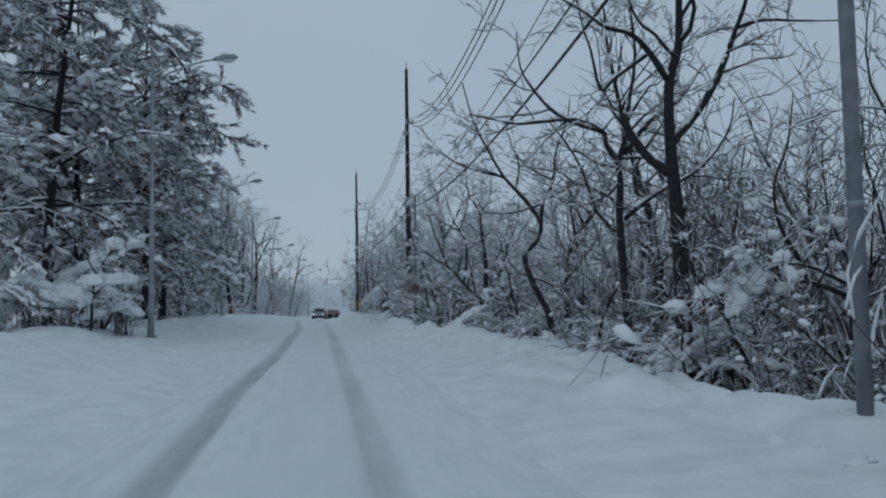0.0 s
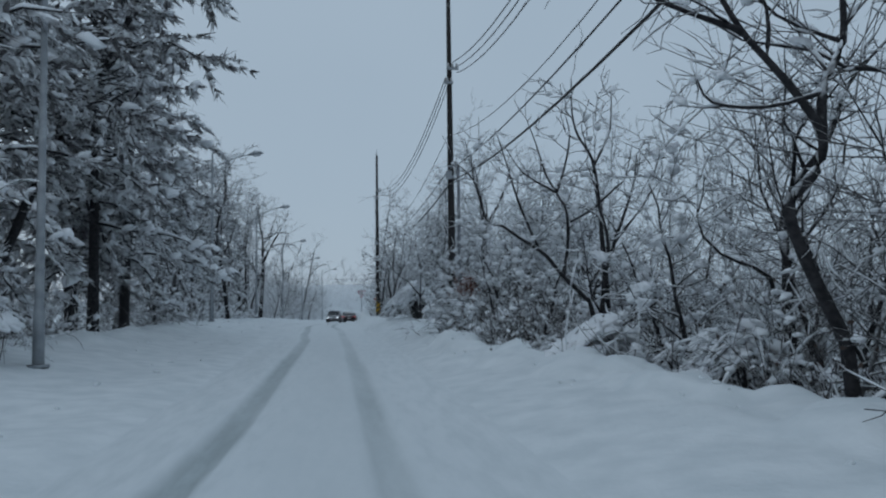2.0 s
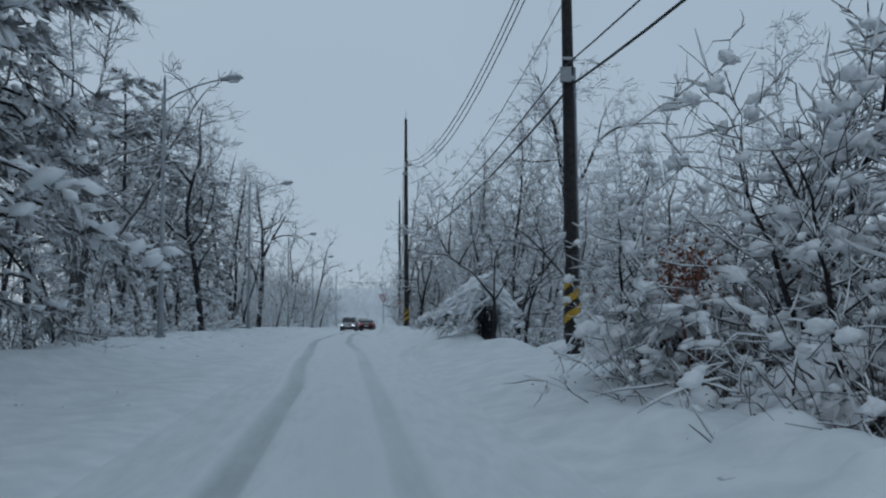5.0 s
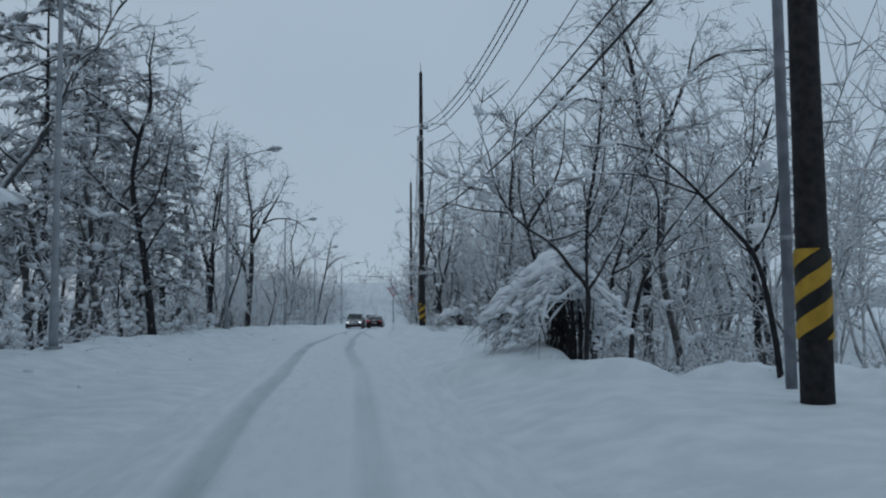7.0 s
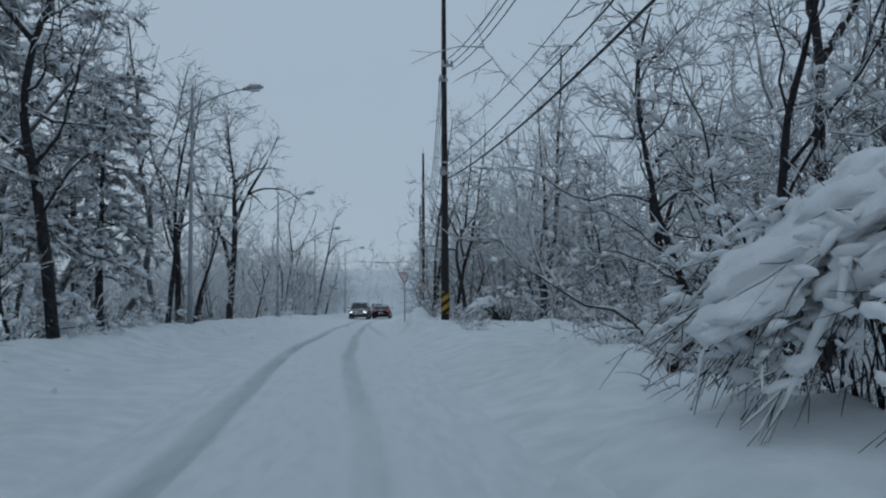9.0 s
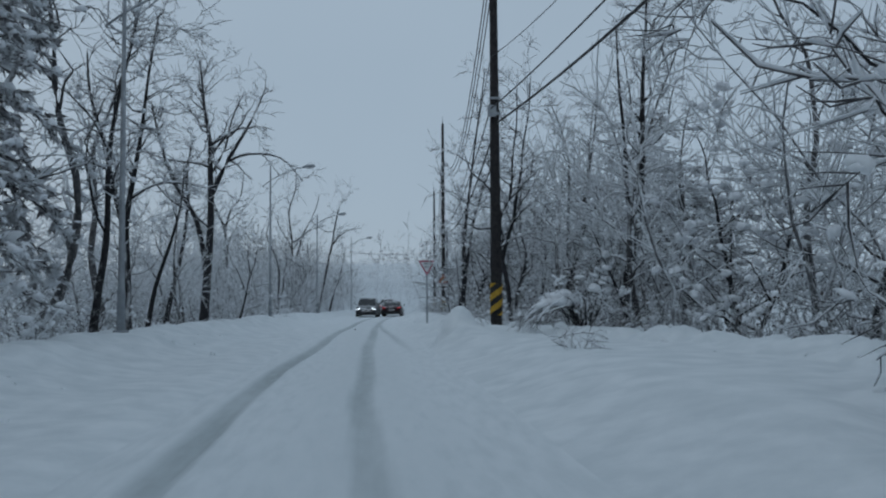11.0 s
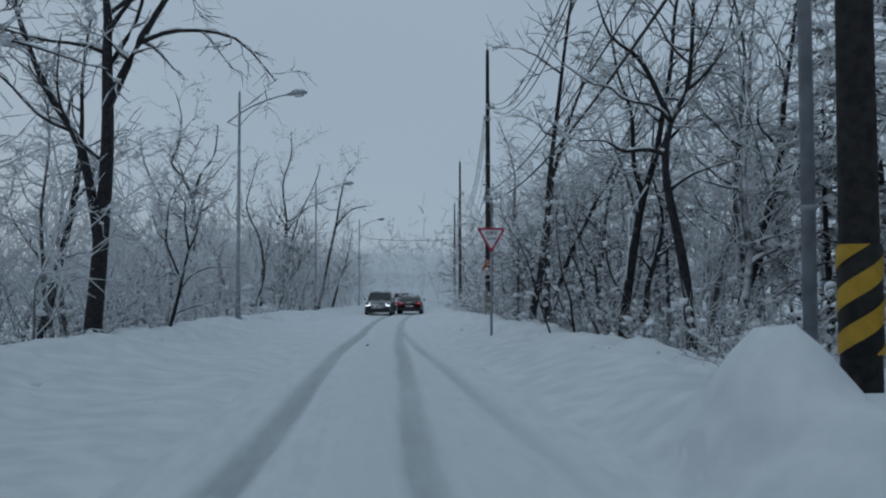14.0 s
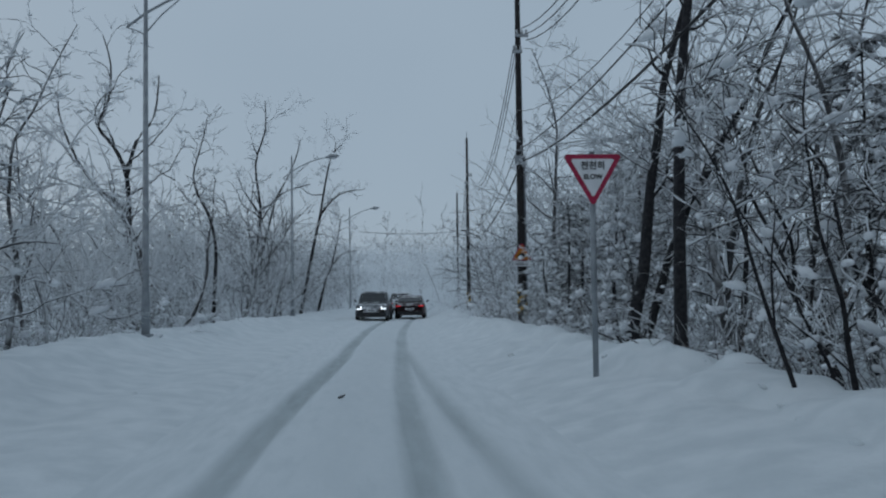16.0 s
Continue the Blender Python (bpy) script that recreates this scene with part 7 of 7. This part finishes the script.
light_wood("wood_interior", "deep grey winter wood behind the roadside trees", 80, back_right_near, HAZE_RIME, 141, 24, (3, 5.2), 0.5, 4, stem_mat=HAZE_FROST)
light_wood("near_wood_interior", "deep grey tangled wood behind the near bank", 100, back_right_first, TWIG, 145, 22, (4.0, 7.0), 0.42, 3, BARK)
light_wood("wood_interior_rimed", "deep rimed wood behind the roadside trees, paled for haze", 150, back_right_far, HAZE_RIME, 144, 21, (7, 12), 0.85, 3, stem_mat=HAZE_FROST)
light_wood("wood_interior_dark", "shaded grey wood behind the roadside trees", 60, back_right_mid, HAZE_RIME, 146, 24, (6, 10.5), 0.7, 3, stem_mat=HAZE_FROST)
light_wood("wood_beyond_bank", "deep rimed winter wood beyond the bank", 150, back_left, HAZE_RIME, 142, 20, (5, 9), stem_mat=HAZE_FROST)
light_wood("wood_past_lane", "grey rimed wood beyond a snowed-in side lane", 38, past_lane, HAZE_RIME, 148, 22, (5, 9), 0.7, 3, stem_mat=HAZE_FROST)
light_wood("far_verge_wood", "faint rimed trees lining the distant road", 90, verge_far, TWIG, 149, 16, (4.5, 9), 0.9, 2)
light_wood("rimed_verge_wood", "pale rimed thicket along the far verge", 130, verge_left, HAZE_RIME, 147, 20, (2.6, 6.2), 0.7, 3, stem_mat=HAZE_FROST)
light_wood("far_woods", "distant rimed winter woods fading in falling snow", 420, far_place, TWIG, 143, 10, (9, 16.5))
# a wooded rise closes the view
ridge_x = np.linspace(-260, 300, 141)
rb = Build()
HILL = material("far_snowy_wooded_slope", (0.30, 0.32, 0.34), (0.46, 0.48, 0.50), 0.09, 0.95)
for row, (yy, zz) in enumerate(((335, -6), (350, -1), (385, 1.5), (430, 3))):
    for xx in ridge_x:
        k = float(value_noise(xx * 0.02, row * 0.7, 21)) * 6 + float(value_noise(xx * 0.11, row, 22)) * 3
        rb.v.append((float(xx), yy + k, zz + (k if row else 0) + 0.012 * abs(float(xx))))
for row in range(3):
    for k in range(140):
        q = row * 141 + k
        rb.f.append((q, q + 1, q + 142, q + 141))
tagged(new("backdrop", rb.mesh("backdrop", HILL)), "faint wooded hillside far off in snowfall", "hillside", kind="structure")

fl = np.random.default_rng(5)
N = 380000
# oversized flakes build the haze: even thinning with distance, more and finer towards the near side
fy = 74 + 1 / (1 / 26 - fl.random(N) * (1 / 26 - 1 / 232))
fx = bend(fy) - 1 + (fl.random(N) - 0.5) * (32 + 0.16 * (fy - 100))
fz = level(fy) + 0.25 + (4.6 + 0.03 * (fy - 100)) * fl.random(N) ** 1.3
keep = (fy > 129) | ((fy > 107) & (np.abs(fx - bend(fy) + 1) > 5.5))
fx, fy, fz = fx[keep], fy[keep], fz[keep]
N = len(fy)
size = 0.0008 * (fy - 74)
d1 = fl.normal(size=(N, 3))
d1 /= np.linalg.norm(d1, axis=1)[:, None]
d2 = np.cross(d1, fl.normal(size=(N, 3)))
d2 /= np.linalg.norm(d2, axis=1)[:, None]
c = np.stack([fx, fy, fz], 1)
tri = np.stack([c + d1 * size[:, None], c + (-0.5 * d1 + 0.87 * d2) * size[:, None], c + (-0.5 * d1 - 0.87 * d2) * size[:, None]], 1).reshape(-1, 3)
fme = bpy.data.meshes.new("haze_flakes")
fme.vertices.add(3 * N)
fme.vertices.foreach_set("co", tri.reshape(-1))
fme.loops.add(3 * N)
fme.loops.foreach_set("vertex_index", np.arange(3 * N))
fme.polygons.add(N)
fme.polygons.foreach_set("loop_start", np.arange(0, 3 * N, 3))
fme.update()
fme.materials.append(FLAKE)
tagged(new("haze_flakes", fme), "oversized snowflakes standing in for haze over the distant road", "snowfall", kind="stuff")
